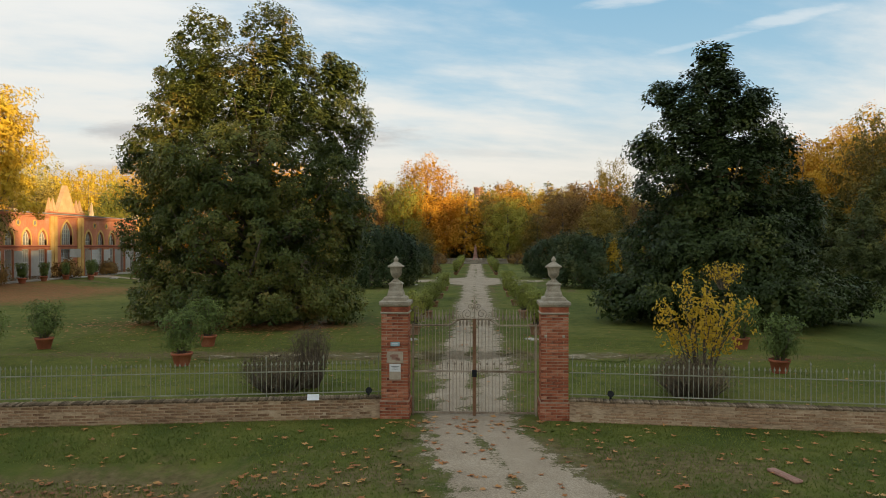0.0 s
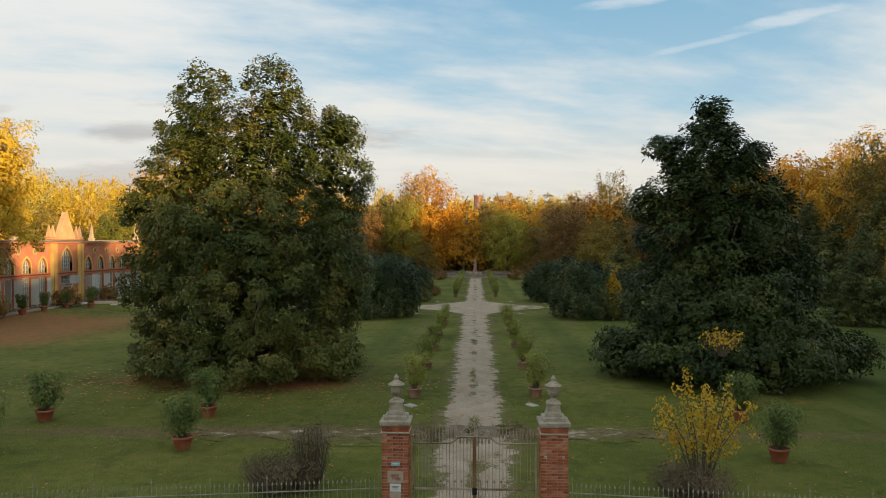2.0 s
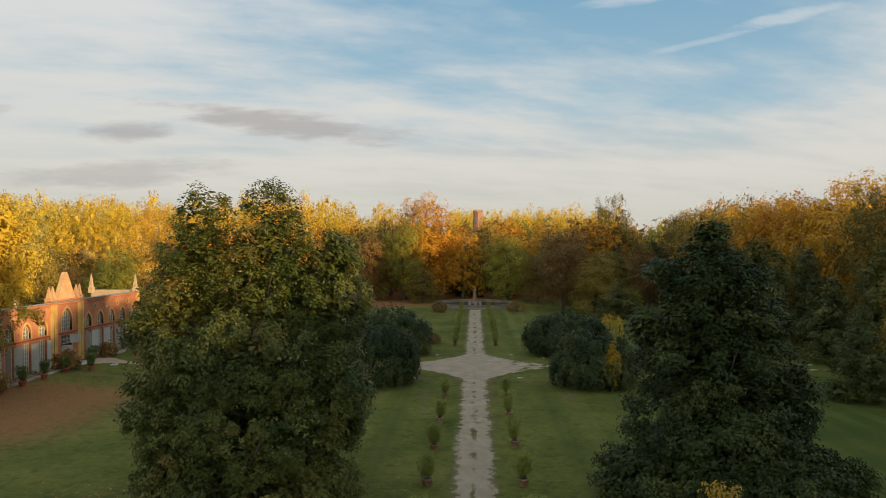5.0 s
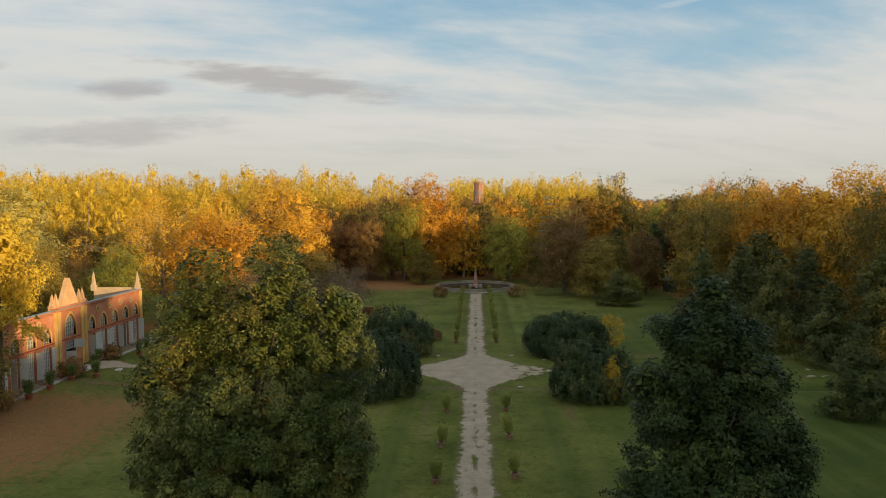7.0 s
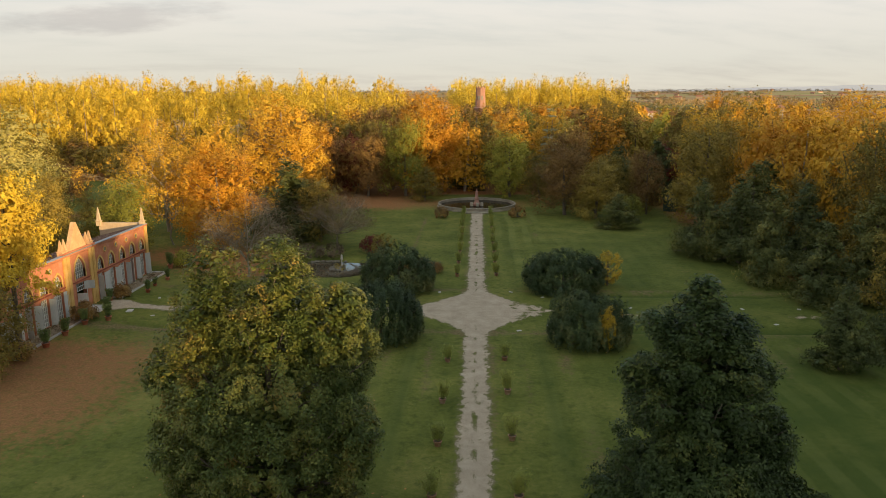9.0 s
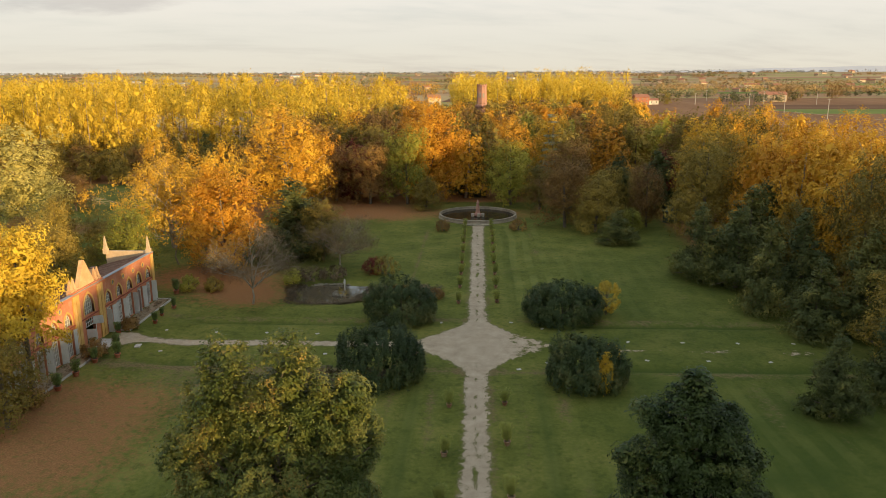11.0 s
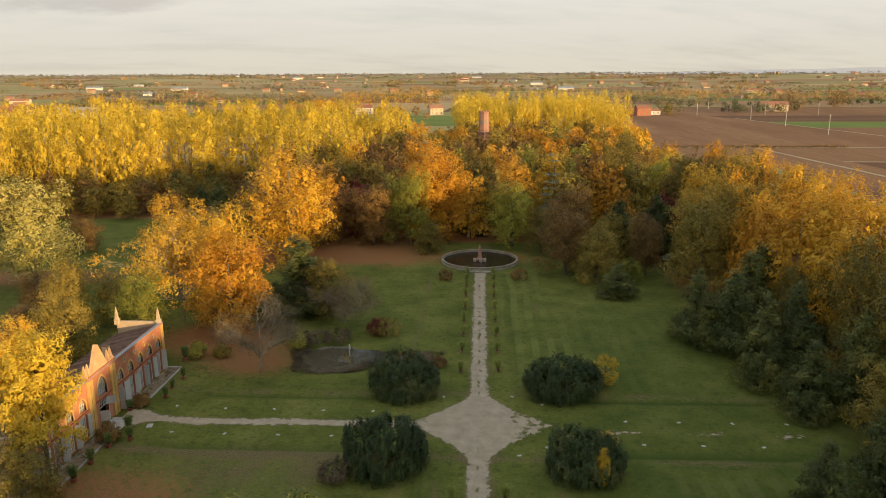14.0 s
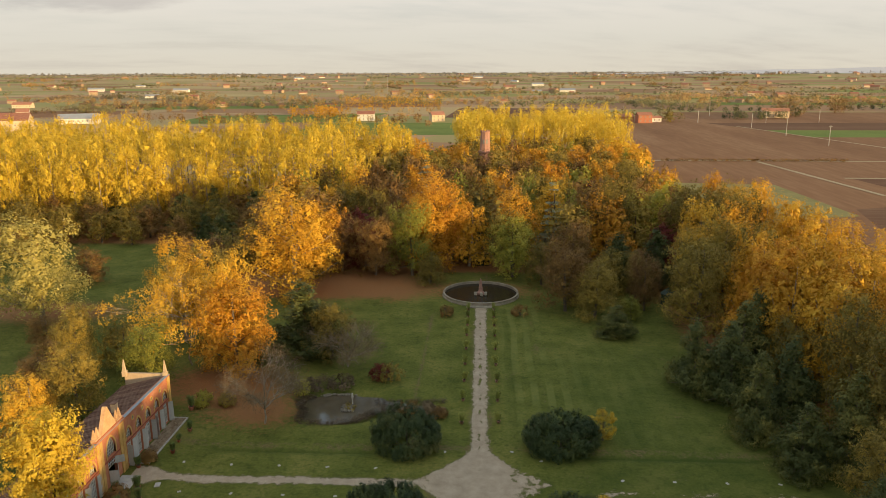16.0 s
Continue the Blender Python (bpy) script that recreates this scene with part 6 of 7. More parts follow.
for x, y, r, h in ((16.6, 91.0, 1.9, 4.4), (12.4, 66.4, 0.6, 4.2), (14.0, 73.4, 1.2, 2.6)):
    bush("yellow_shrub", x, y, [(0, 0, h * 0.55, r, r, h * 0.45)], 75, 0.42, 26, 0.28, L_YBR, "bright yellow shrub beside the dark bush", "shrub", seed=int(x * 3), group="yellow shrubs")
for x, y, r, h, lf, lab in ((-14.4, 109.3, 2.3, 2.8, L_OLI, "rounded shrub with yellow-green leaves"), (-16.4, 109.8, 1.7, 2.4, L_RED, "small dark red shrub on the lawn"), (-7.2, 141.8, 1.6, 2.0, L_BRO, "reddish-brown clipped shrub near the fountain"), (8.0, 142.8, 1.9, 2.0, L_BRO, "reddish-brown clipped shrub near the fountain"), (-25.5, 105.6, 2.2, 2.0, L_STEM, "brown twiggy shrub by the pond"), (-22.0, 106.3, 2.0, 1.8, L_STEM, "brown twiggy shrub by the pond"), (-27.8, 103.6, 1.4, 2.2, L_GRN, "small green shrub by the pond"), (-10.5, 97.5, 1.7, 1.9, L_BRO, "rusty shrub at the pond end"), (-7.8, 97.8, 1.4, 1.5, L_TWIG, "dry brown shrub at the pond end"), (-41.4, 98.4, 1.5, 2.0, L_GRN, "green shrub at the orangery corner"), (-38.0, 99.0, 1.4, 1.8, L_OLI, "olive shrub near the orangery corner"), (-42.2, 82.0, 0.9, 1.3, L_BRO, "brown shrub by the orangery door"), (-42.0, 73.2, 1.3, 1.8, L_BRO, "brown shrub by the orangery door"), (-15.0, 66.6, 1.7, 2.3, L_STEM, "bare brown twiggy shrub beside the evergreen bush"), (-6.0, 97.0, 1.2, 1.2, L_BRO, "low rusty shrub at the pond end"), (-41.8, 61.0, 1.4, 1.5, L_BRO, "brown shrub beside the gravel bed")):
    bush("shrub", x, y, [(0, 0, h * 0.5, r, r, h * 0.5)], 60, 0.42, 26, 0.26, lf, lab, "shrub", seed=int(abs(x * 7 + y)), aspect=0.5)


def bare_shrub(x, y, r, h, seed, label, n=260):
    """Many thin upright stems with hardly a leaf."""
    rng = np.random.default_rng(seed)
    ob = thing("bare_shrub", (x, y, 0), label, "shrub", "bare shrubs behind the fence")
    g, tips = Geo(), []
    for i in range(n):
        a, s = rng.uniform(0, math.tau), r * math.sqrt(rng.random())
        hh = h * rng.uniform(0.55, 1.08) * (1 - 0.3 * (s / r) ** 2)
        top = (s * math.cos(a) * 1.1, s * math.sin(a) * 1.1, hh)
        g.tube([(0.45 * s * math.cos(a), 0.45 * s * math.sin(a), -0.05), (0.85 * s * math.cos(a), 0.85 * s * math.sin(a), hh * 0.5), top], [0.012, 0.008, 0.003], 3)
        tips.append(top)
    part("branching", g, M_BARK, ob)
    v, q = leaves(rng, tips, np.full(len(tips), 0.20), 11, 0.17, 0.07, (1, 1, 1.2), 0.6, droop=-1.2)
    part("twig_mass", quad_mesh("twig_mass", v, q, L_STEM), None, ob)
    return ob


bare_shrub(-5.4, 19.9, 1.05, 0.95, 5, "low bare grey-brown twiggy shrub behind the fence", 320)
bare_shrub(-4.7, 20.4, 0.55, 1.75, 6, "taller bare grey-brown twiggy shrub behind the fence", 150)
bare_shrub(5.75, 19.7, 1.0, 0.95, 7, "low dark bare twiggy shrub under the yellow tree", 340)


def yellow_sapling(x, y, h, r, seed, label, z=0.0, n=1500):
    rng = np.random.default_rng(seed)
    ob = thing("young_tree", (x, y, z), label, "tree")
    g, c = Geo(), []
    for i in range(19):
        a = 2.4 * i + rng.uniform(-0.2, 0.2)
        s = r * math.sqrt((i + 0.5) / 19)
        top = np.array([s * math.cos(a), s * math.sin(a), h * rng.uniform(0.78, 1.0) * (1 - 0.24 * (s / r) ** 2)])
        g.tube([(0.12 * math.cos(a), 0.12 * math.sin(a), -0.05), (0.45 * top[0], 0.45 * top[1], h * 0.40), top], [0.026, 0.016, 0.004], 5)
        for u in np.linspace(0.45, 1.0, 11):
            p = top * (u ** 0.9, u ** 0.9, u)
            sd = rng.normal(size=3) * 0.11 * r * (0.4 if u > 0.85 else 1)
            c.append(p + sd * (1, 1, 0.5))
            g.tube([p, p + sd * (1, 1, 0.5)], [0.007, 0.003], 3)
    part("trunk", g, M_BARK, ob)
    v, q = leaves(rng, c, np.full(len(c), 0.15), max(2, n // len(c)), 0.125, 0.5, (1, 1, 1.2), 0.1, droop=0.9)
    part("crown", quad_mesh("crown", v, q, L_YBR), None, ob)
    return ob


yellow_sapling(6.2, 20.4, 3.45, 1.4, 31, "slender young tree with bright yellow leaves inside the fence", n=1700)
yellow_sapling(10.3, 31.0, 1.1, 1.0, 33, "yellow-leaved sprig growing before the dark magnolia", 2.2, 420)


def bare_tree(x, y, h, seed, label, leaf=None):
    rng = np.random.default_rng(seed)
    ob = thing("thinning_tree" if leaf else "bare_tree", (x, y, 0), label, "tree")
    g = Geo()
    tips = []

    def grow(p, d, length, rad, level):
        q = p + d * length * 0.5 + rng.normal(size=3) * 0.06 * length
        e = p + d * length
        g.tube([p, q, e], [rad, rad * 0.8, rad * 0.6], 5 if level < 2 else 3)
        if level == 4:
            tips.append(e)
            return
        for i in range(4 if level else 7):
            nd = d + rng.normal(size=3) * (0.62 if level else 0.8)
            nd[2] = abs(nd[2]) * 0.7 + 0.15 if level < 3 else nd[2]
            nd /= np.linalg.norm(nd)
            grow(e if level == 0 else p + (e - p) * rng.uniform(0.55, 1.0), nd, (length if level else h * 0.34) * rng.uniform(0.55, 0.8), rad * 0.55, level + 1)

    grow(np.array([0.0, 0, -0.1]), np.array([0.03, 0, 1.0]), h * 0.13, 0.17, 0)
    part("trunk", g, M_PALEBARK, ob)
    if leaf:
        v, q = leaves(rng, np.array(tips), np.full(len(tips), 0.9), 22, 0.34, 0.55, (1, 1, 1), 0.4, tri=True)
        part("crown", quad_mesh("crown", v, q, leaf), None, ob)
    else:
        v, q = leaves(rng, np.array(tips), np.full(len(tips), 1.0), 13, 0.8, 0.045, (1, 1, 1), 0.2)
        part("twig_mass", quad_mesh("twig_mass", v, q, L_TWIG), None, ob)


bare_tree(-30.8, 94.0, 17.5, 3, "bare grey tree with fine twigs on the lawn")
bare_tree(-49.5, 114.5, 29.0, 8, "pale-limbed tree with thinning golden leaves", L_GOLD)
bare_tree(-22.6, 114.8, 15.5, 4, "pale bare tree beside a dark conifer")

# ---------------------------------------------------------------- pond and fountain
def pond_rim(a, grow=1.0):
    """The shore: a broad western bay with a narrow arm that runs out to the east."""
    r = 1 + 0.10 * math.sin(3 * a + 1) + 0.07 * math.sin(5 * a + 0.4)
    x, y = 5.9 * grow * r * math.cos(a), 4.9 * grow * r * math.sin(a)
    return -21.4 + x + 0.05 * max(0.0, x) ** 2, 99.2 + y + 0.30 * max(0.0, x)


w = Geo().prism([pond_rim(a) for a in np.linspace(0, math.tau, 56, endpoint=False)], 2, -0.5, -0.24)
w.prism([(-15.6, 98.2), (-11.0, 98.9), (-5.4, 99.6), (-5.2, 100.6), (-10.0, 101.0), (-13.6, 102.6), (-15.6, 103.2)], 2, -0.5, -0.243)
tagged(part("pond_water", w, M_POND), "still dark pond water reflecting the sky", "water", kind="structure")
bank = thing("pond_bank", (0, 0, 0), "rough brown reed and stone bank round the pond", "bank", kind="stuff")
rng = np.random.default_rng(77)
c = [(*pond_rim(a, k), z) for a, k, z in zip(rng.uniform(2.3, 6.2, 520), rng.uniform(0.90, 1.16, 520), rng.uniform(-0.25, 0.2, 520))]
c += [(x, 101.9 + 0.08 * (x + 10) + 0.3 * rng.normal(), 0.05) for x in rng.uniform(-16, -5, 130)] + [(x, 98.4 + 0.12 * (x + 12) + 0.3 * rng.normal(), 0.0) for x in rng.uniform(-15, -5, 110)]
v, q = leaves(rng, c, rng.uniform(0.2, 0.6, len(c)), 12, 0.40, 0.12, (1, 1, 0.9), 0.7, droop=-0.8)
part("reeds", quad_mesh("reeds", v, q, L_STEM), None, bank)
g = Geo()
for i in range(60):
    b = rng.uniform(1.2, 3.0)
    g.box((*pond_rim(b, rng.uniform(0.98, 1.06)), -0.16), rng.uniform(0.2, 0.55, 3) * (1, 1, 0.6), 0.08, Euler((0, 0, b)).to_matrix())
part("stones", g, M_OLDSTONE, bank)
isl = thing("pond_islet", (-19.7, 99.2, -0.3), "small planted rock islet in the pond", "islet")
g = Geo()
for i in range(22):
    g.box((rng.normal() * 0.7, rng.normal() * 0.45, 0.15), rng.uniform(0.3, 0.7, 3), 0.08, Euler(rng.uniform(0, 1, 3)).to_matrix())
part("rockwork", g, M_OLDSTONE, isl)["kind"] = "stuff"
v, q = leaves(rng, rng.normal(size=(24, 3)) * (0.7, 0.45, 0.1) + (0, 0, 0.4), np.full(24, 0.3), 18, 0.25, 0.3)
part("planting", quad_mesh("plants", v, q, L_OLI), None, isl)
ps = thing("pond_statue", (-19.4, 101.2, -0.6), "small pale stone figure on a post in the pond", "statue")
part("figure", Geo().lathe([(0.22, 0), (0.22, 0.25), (0.10, 0.3), (0.09, 1.3), (0.16, 1.35), (0.18, 1.6), (0.12, 1.85), (0.14, 2.0), (0.04, 2.15)], 10), M_SLAB, ps, smooth=True)

FX, FY = -0.15, 156.6
fo = thing("fountain", (FX, FY, 0), "large round stone fountain basin with dark water", "fountain")
prof = [(8.55, -0.1), (8.55, 0.22), (8.35, 0.24), (8.30, 0.62), (8.42, 0.66), (8.42, 0.80), (8.02, 0.80), (8.02, 0.66), (8.08, 0.62), (8.10, -0.1)]
ring = Geo()
n = 64
vs, fs = [], []
for i in range(n):
    t = i * math.tau / n
    vs += [(r * math.cos(t), r * math.sin(t), z) for r, z in prof]
m = len(prof)
for i in range(n):
    for j in range(m):
        fs.append((i * m + j, ((i + 1) % n) * m + j, ((i + 1) % n) * m + (j + 1) % m, i * m + (j + 1) % m))
ring.add(vs, fs)
part("basin_rim", ring, M_RIM, fo)
part("water", Geo().lathe([(8.12, 0.0), (8.12, 0.22)], 64), M_WATER, fo, "still dark water")
step_g = Geo().box((0, -9.0, 0.08), (6.0, 1.1, 0.2), 0.03)
part("step", step_g, M_RIM, fo)
sf = thing("fountain_statue", (FX, FY - 0.2, 0.25), "rose stone figure on a rock pedestal in the basin", "statue")
part("figure", Geo().lathe([(0.9, 0), (0.8, 0.5), (0.5, 0.7), (0.42, 1.4), (0.50, 1.5), (0.34, 1.65), (0.36, 2.2), (0.26, 2.7), (0.33, 3.0), (0.14, 3.2), (0.17, 3.45), (0.04, 3.65)], 12), M_ROSE, sf, smooth=True)
for k, (x, y) in enumerate(((-1.1, -1.0), (1.1, -1.0), (0.2, -1.6))):
    r = thing("fountain_rock", (FX + x, FY + y, 0.25), "grey stone block standing in the basin", "rock", "rocks in the fountain")
    part("block", Geo().box((0, 0, 0.35), (0.7, 0.55, 0.8), 0.12, Euler((0, 0, k)).to_matrix()), M_STONE, r)
wt = thing("pond_gap_water", (0.2, 187.5, 0.05), "glint of open water between the trees", "water", kind="structure")
part("surface", Geo().box((0, 0, 0), (3.6, 12, 0.06)), M_POND, wt)

tw = thing("folly_tower", (1.0, 286, 0), "round rose brick folly tower rising over the trees", "tower")
part("shaft", Geo().lathe([(2.4, -0.3), (2.4, 17.4), (2.7, 17.6), (2.7, 18.3), (2.0, 18.6), (1.75, 25.2), (1.9, 25.3), (1.9, 25.8), (1.6, 25.8)], 8), M_ROSE, tw)
for i in range(8):
    t = (i + 0.5) * math.tau / 8
    part("merlon", Geo().box((1.65 * math.cos(t), 1.65 * math.sin(t), 26.0), (0.5, 0.5, 0.6), 0.04, Euler((0, 0, t)).to_matrix()), M_ROSE, tw)
for t in (-1.9, -1.2, -2.6):
    part("tower_window", Geo().box((1.72 * math.cos(t), 1.72 * math.sin(t), 22.0), (0.3, 0.7, 1.6), 0.02, Euler((0, 0, t)).to_matrix()), M_PANE, tw)

ki = thing("garden_kiosk", (40.0, 151.5, 0), "small dark green garden kiosk under the trees", "kiosk")
M_GREENP = material("dark_green_paint", [(0.0, (0.03, 0.05, 0.035)), (1.0, (0.07, 0.10, 0.07))], scale=2.0, rough=0.7)
for i in range(6):
    t = i * math.tau / 6
    part("post", Geo().box((1.5 * math.cos(t), 1.5 * math.sin(t), 1.2), (0.12, 0.12, 2.4)), M_GREENP, ki)
part("panels", Geo().lathe([(1.45, 0), (1.45, 2.3)], 6), M_GREENP, ki)
part("roof", Geo().lathe([(1.9, 2.35), (1.9, 2.45), (0.9, 3.1), (0.1, 3.7), (0.03, 4.1)], 6), M_GREENP, ki)


# layered blue-green cedars deep in the wood
L_CED = leaf_material("cedar_needles", [(0.0, (0.10, 0.12, 0.07)), (0.5, (0.24, 0.26, 0.16)), (1.0, (0.42, 0.42, 0.26))], thin=0.05)
for x, y, h, r, sd in ((19.0, 192.5, 20.0, 5.0, 5), (-17.5, 226, 22.0, 7.0, 6), (37, 300, 17, 5, 7)):
    tiers = [(0.5 * math.cos(2.1 * k), 0.5 * math.sin(2.1 * k), h * (0.12 + 0.86 * k / 10), r * (1 - 0.85 * k / 10), r * (1 - 0.85 * k / 10), 0.28) for k in range(11)]
    c = tree("cedar_tree", 40 + sd, tiers, 190, 0.9, 34, 0.7, L_CED, M_BARK, h, 0.35, "layered blue-green cedar among the autumn trees", aspect=0.4, flat=(1, 1, 0.22), inner=0.2, up=0.9, tri=True)
    c.matrix_basis = pose(x, y, 0)

# ---------------------------------------------------------------- the plain beyond


def flat_field(name, label, corners, mat, lift):
    g = Geo()
    vs = [(x, y, float(terrain(np.array([x]), np.array([y]))[0]) + lift) for x, y in corners]
    g.add(vs, [tuple(range(len(vs)))])
    tagged(part(name, g, mat), label, "field", kind="structure")


M_PLOUGH = material("ploughed_soil", [(0.0, (0.19, 0.10, 0.055)), (0.5, (0.27, 0.148, 0.08)), (1.0, (0.36, 0.215, 0.12))], scale=0.02, fine=0.35, rough=1.0, bump=0.0, stretch=(1, 0.12, 1), spec=0.05)
M_WHEAT = material("winter_wheat", [(0.0, (0.13, 0.18, 0.05)), (1.0, (0.22, 0.26, 0.075))], scale=0.02, fine=0.3, rough=1.0, bump=0.0, spec=0.05)
M_STUB = material("stubble", [(0.0, (0.26, 0.20, 0.11)), (1.0, (0.38, 0.31, 0.18))], scale=0.02, fine=0.3, rough=1.0, bump=0.0, spec=0.05)
M_DARKPLOUGH = material("dark_ploughed_soil", [(0.0, (0.12, 0.068, 0.042)), (0.5, (0.18, 0.10, 0.06)), (1.0, (0.25, 0.15, 0.09))], scale=0.03, fine=0.4, rough=1.0, bump=0.0, stretch=(0.15, 1, 1), spec=0.05)
M_PALEGRASS = material("pale_meadow", [(0.0, (0.21, 0.19, 0.075)), (1.0, (0.32, 0.28, 0.12))], scale=0.05, fine=0.4, rough=1.0, bump=0.0, spec=0.05)
M_TRACK = material("pale_dirt_track", [(0.0, (0.36, 0.27, 0.16)), (1.0, (0.50, 0.40, 0.26))], scale=0.05, fine=0.5, rough=1.0, bump=0.0, spec=0.05)
flat_field("field_plough", "wide brown ploughed land east of the wood", [(70, 205), (900, 180), (920, 700), (70, 705)], M_PLOUGH, 0.03)
flat_field("field_plough", "bare brown ploughed field beyond the wood", [(90, 415), (264, 405), (219, 655), (112, 668)], M_PLOUGH, 0.06)
flat_field("field_plough", "bare brown ploughed field along the farm track", [(90, 300), (150, 296), (146, 396), (92, 400)], M_PLOUGH, 0.06)
flat_field("field_plough_dark", "dark freshly ploughed field by the ditch", [(172, 292), (420, 280), (420, 330), (168, 340)], M_DARKPLOUGH, 0.06)
flat_field("field_plough", "brown ploughed strip between tracks", [(168, 343), (420, 333), (420, 392), (158, 400)], M_PLOUGH, 0.06)
flat_field("field_plough_dark", "dark ploughed strip beside the ditch", [(118, 205), (420, 190), (420, 278), (140, 290)], M_DARKPLOUGH, 0.06)
flat_field("field_plough", "broad brown field past the green strip", [(268, 405), (600, 396), (620, 530), (243, 545)], M_PLOUGH, 0.06)
flat_field("field_green", "strip of green winter wheat", [(241, 549), (640, 535), (650, 600), (230, 612)], M_WHEAT, 0.08)
flat_field("field_plough_dark", "dark field behind the wheat strip", [(229, 614), (700, 602), (720, 690), (205, 696)], M_DARKPLOUGH, 0.06)
flat_field("field_plough", "long brown field beyond the poplar wood", [(-560, 960), (-60, 1010), (-70, 1160), (-600, 1120)], M_PLOUGH, 0.08)
flat_field("field_plough_dark", "dark brown field beyond the poplar row", [(-40, 780), (110, 770), (120, 960), (-30, 980)], M_DARKPLOUGH, 0.08)
flat_field("field_green", "green meadow beside farm buildings", [(-150, 560), (-20, 570), (-15, 700), (-160, 705)], M_WHEAT, 0.10)
flat_field("field_green", "long green meadow behind the poplars", [(-300, 690), (-130, 716), (-110, 860), (-310, 815)], M_WHEAT, 0.10)
flat_field("field_green", "green meadow beyond the brown field", [(-450, 950), (-215, 985), (-200, 1065), (-470, 1035)], M_WHEAT, 0.16)
flat_field("field_green", "green strip behind the long farmhouse", [(330, 1040), (640, 1020), (660, 1110), (340, 1130)], M_WHEAT, 0.12)
flat_field("field_stubble", "pale stubble field on the plain", [(-800, 1250), (-300, 1290), (-310, 1420), (-830, 1380)], M_STUB, 0.12)
flat_field("field_plough", "warm brown field on the plain", [(-760, 760), (-420, 800), (-440, 930), (-800, 890)], M_PLOUGH, 0.10)
flat_field("field_green", "distant green field on the plain", [(300, 1250), (900, 1200), (930, 1330), (310, 1370)], M_WHEAT, 0.10)
flat_field("field_stubble", "pale stubble strip along the ditch", [(92, 406), (420, 396), (420, 398.5), (94, 410)], M_TRACK, 0.10)
flat_field("field_stubble", "pale dirt track between fields", [(157, 292), (159.5, 292), (149.5, 402), (147, 402)], M_TRACK, 0.12)
flat_field("field_stubble", "pale grassy field corner by the wood", [(72, 235), (128, 250), (126, 320), (76, 326)], M_PALEGRASS, 0.13)
flat_field("field_stubble", "pale straight farm track", [(219.5, 655), (221.5, 655), (267.5, 405), (264.5, 405)], M_TRACK, 0.12)
flat_field("field_stubble", "pale dirt track between ploughed strips", [(165, 339), (420, 329), (420, 332), (165, 342)], M_TRACK, 0.12)

rng_f = np.random.default_rng(101)


def house(x, y, w, d, h, turn, wall, roof, label, floors=2, name="farmhouse"):
    z = float(terrain(np.array([x]), np.array([y]))[0])
    ob = thing(name, (x, y, z, 0, 0, turn), label, "house", "houses on the plain")
    part("wall", Geo().prism([(-d / 2, -0.5), (d / 2, -0.5), (d / 2, h), (0, h + d * 0.26), (-d / 2, h)], 0, -w / 2, w / 2), wall, ob)
    rf = Geo()
    for s in (-1, 1):
        rf.prism([(0, h + d * 0.26 + 0.05), (s * (d / 2 + 0.5), h - 0.26 + 0.05), (s * (d / 2 + 0.5), h + 0.0 + 0.05), (0, h + d * 0.26 + 0.33)], 0, -w / 2 - 0.4, w / 2 + 0.4)
    part("roof", rf, roof, ob)
    n = max(2, int(w / 4))
    for fl in range(floors):
        for i in range(n):
            part("window", Geo().box((-w / 2 + w * (i + 0.5) / n, -d / 2 - 0.02, h * (fl + 0.55) / floors), (1.1, 0.12, 1.5)), M_PANE, ob)
    return ob


M_WARMWALL = material("warm_render", [(0.0, (0.48, 0.36, 0.22)), (1.0, (0.66, 0.54, 0.38))], scale=0.5, fine=4.0, rough=0.95, bump=0.0, objrand=0.8)
M_REDWALL = material("red_render", [(0.0, (0.34, 0.12, 0.07)), (1.0, (0.44, 0.19, 0.11))], scale=0.5, fine=4.0, rough=0.95, bump=0.0)
M_PALEWALL = material("pale_render", [(0.0, (0.60, 0.56, 0.48)), (1.0, (0.75, 0.71, 0.63))], scale=0.5, fine=4.0, rough=0.95, bump=0.0)
M_REDROOF = material("red_roof_tile", [(0.0, (0.24, 0.095, 0.06)), (1.0, (0.40, 0.19, 0.12))], scale=0.6, fine=5.0, rough=0.95, bump=0.0, objrand=0.7)
flat_field("field_plough", "brown field behind the farm road", [(110, 672), (215, 662), (205, 790), (90, 800)], M_PLOUGH, 0.05)
flat_field("field_plough", "brown field around the long farmhouse", [(212, 700), (760, 694), (800, 850), (200, 870)], M_PLOUGH, 0.05)
house(150, 700, 13, 9, 7.2, 8, M_REDWALL, M_REDROOF, "red two-storey farmhouse with a tile roof")
house(136, 716, 14, 8, 5, 8, M_REDWALL, M_REDROOF, "low red farm outbuilding beside the farmhouse", 1, "farm_building")
house(164, 712, 9, 6, 4, 8, M_PALEWALL, M_REDROOF, "small pale shed by the farm", 1, "farm_building")
house(296, 770, 26, 10, 7, -6, M_WARMWALL, M_REDROOF, "long warm-toned farmhouse behind trees")
house(-117, 738, 17, 10, 6.5, 4, M_PALEWALL, M_REDROOF, "pale house at the meadow edge")
house(-45, 726, 13, 10, 6.5, 20, M_WARMWALL, M_REDROOF, "warm-toned house by the meadow")
house(-428, 606, 80, 22, 9, 20, M_WARMWALL, M_REDROOF, "long warehouse with a low tile roof", 1, "warehouse")
house(-451, 705, 11, 11, 11, 26, M_PALEWALL, M_REDROOF, "pale tower house behind the warehouse", 3)
house(-392, 700, 36, 16, 5, 20, M_PALEWALL, M_LEAD, "long grey-roofed shed on the plain", 1, "warehouse")
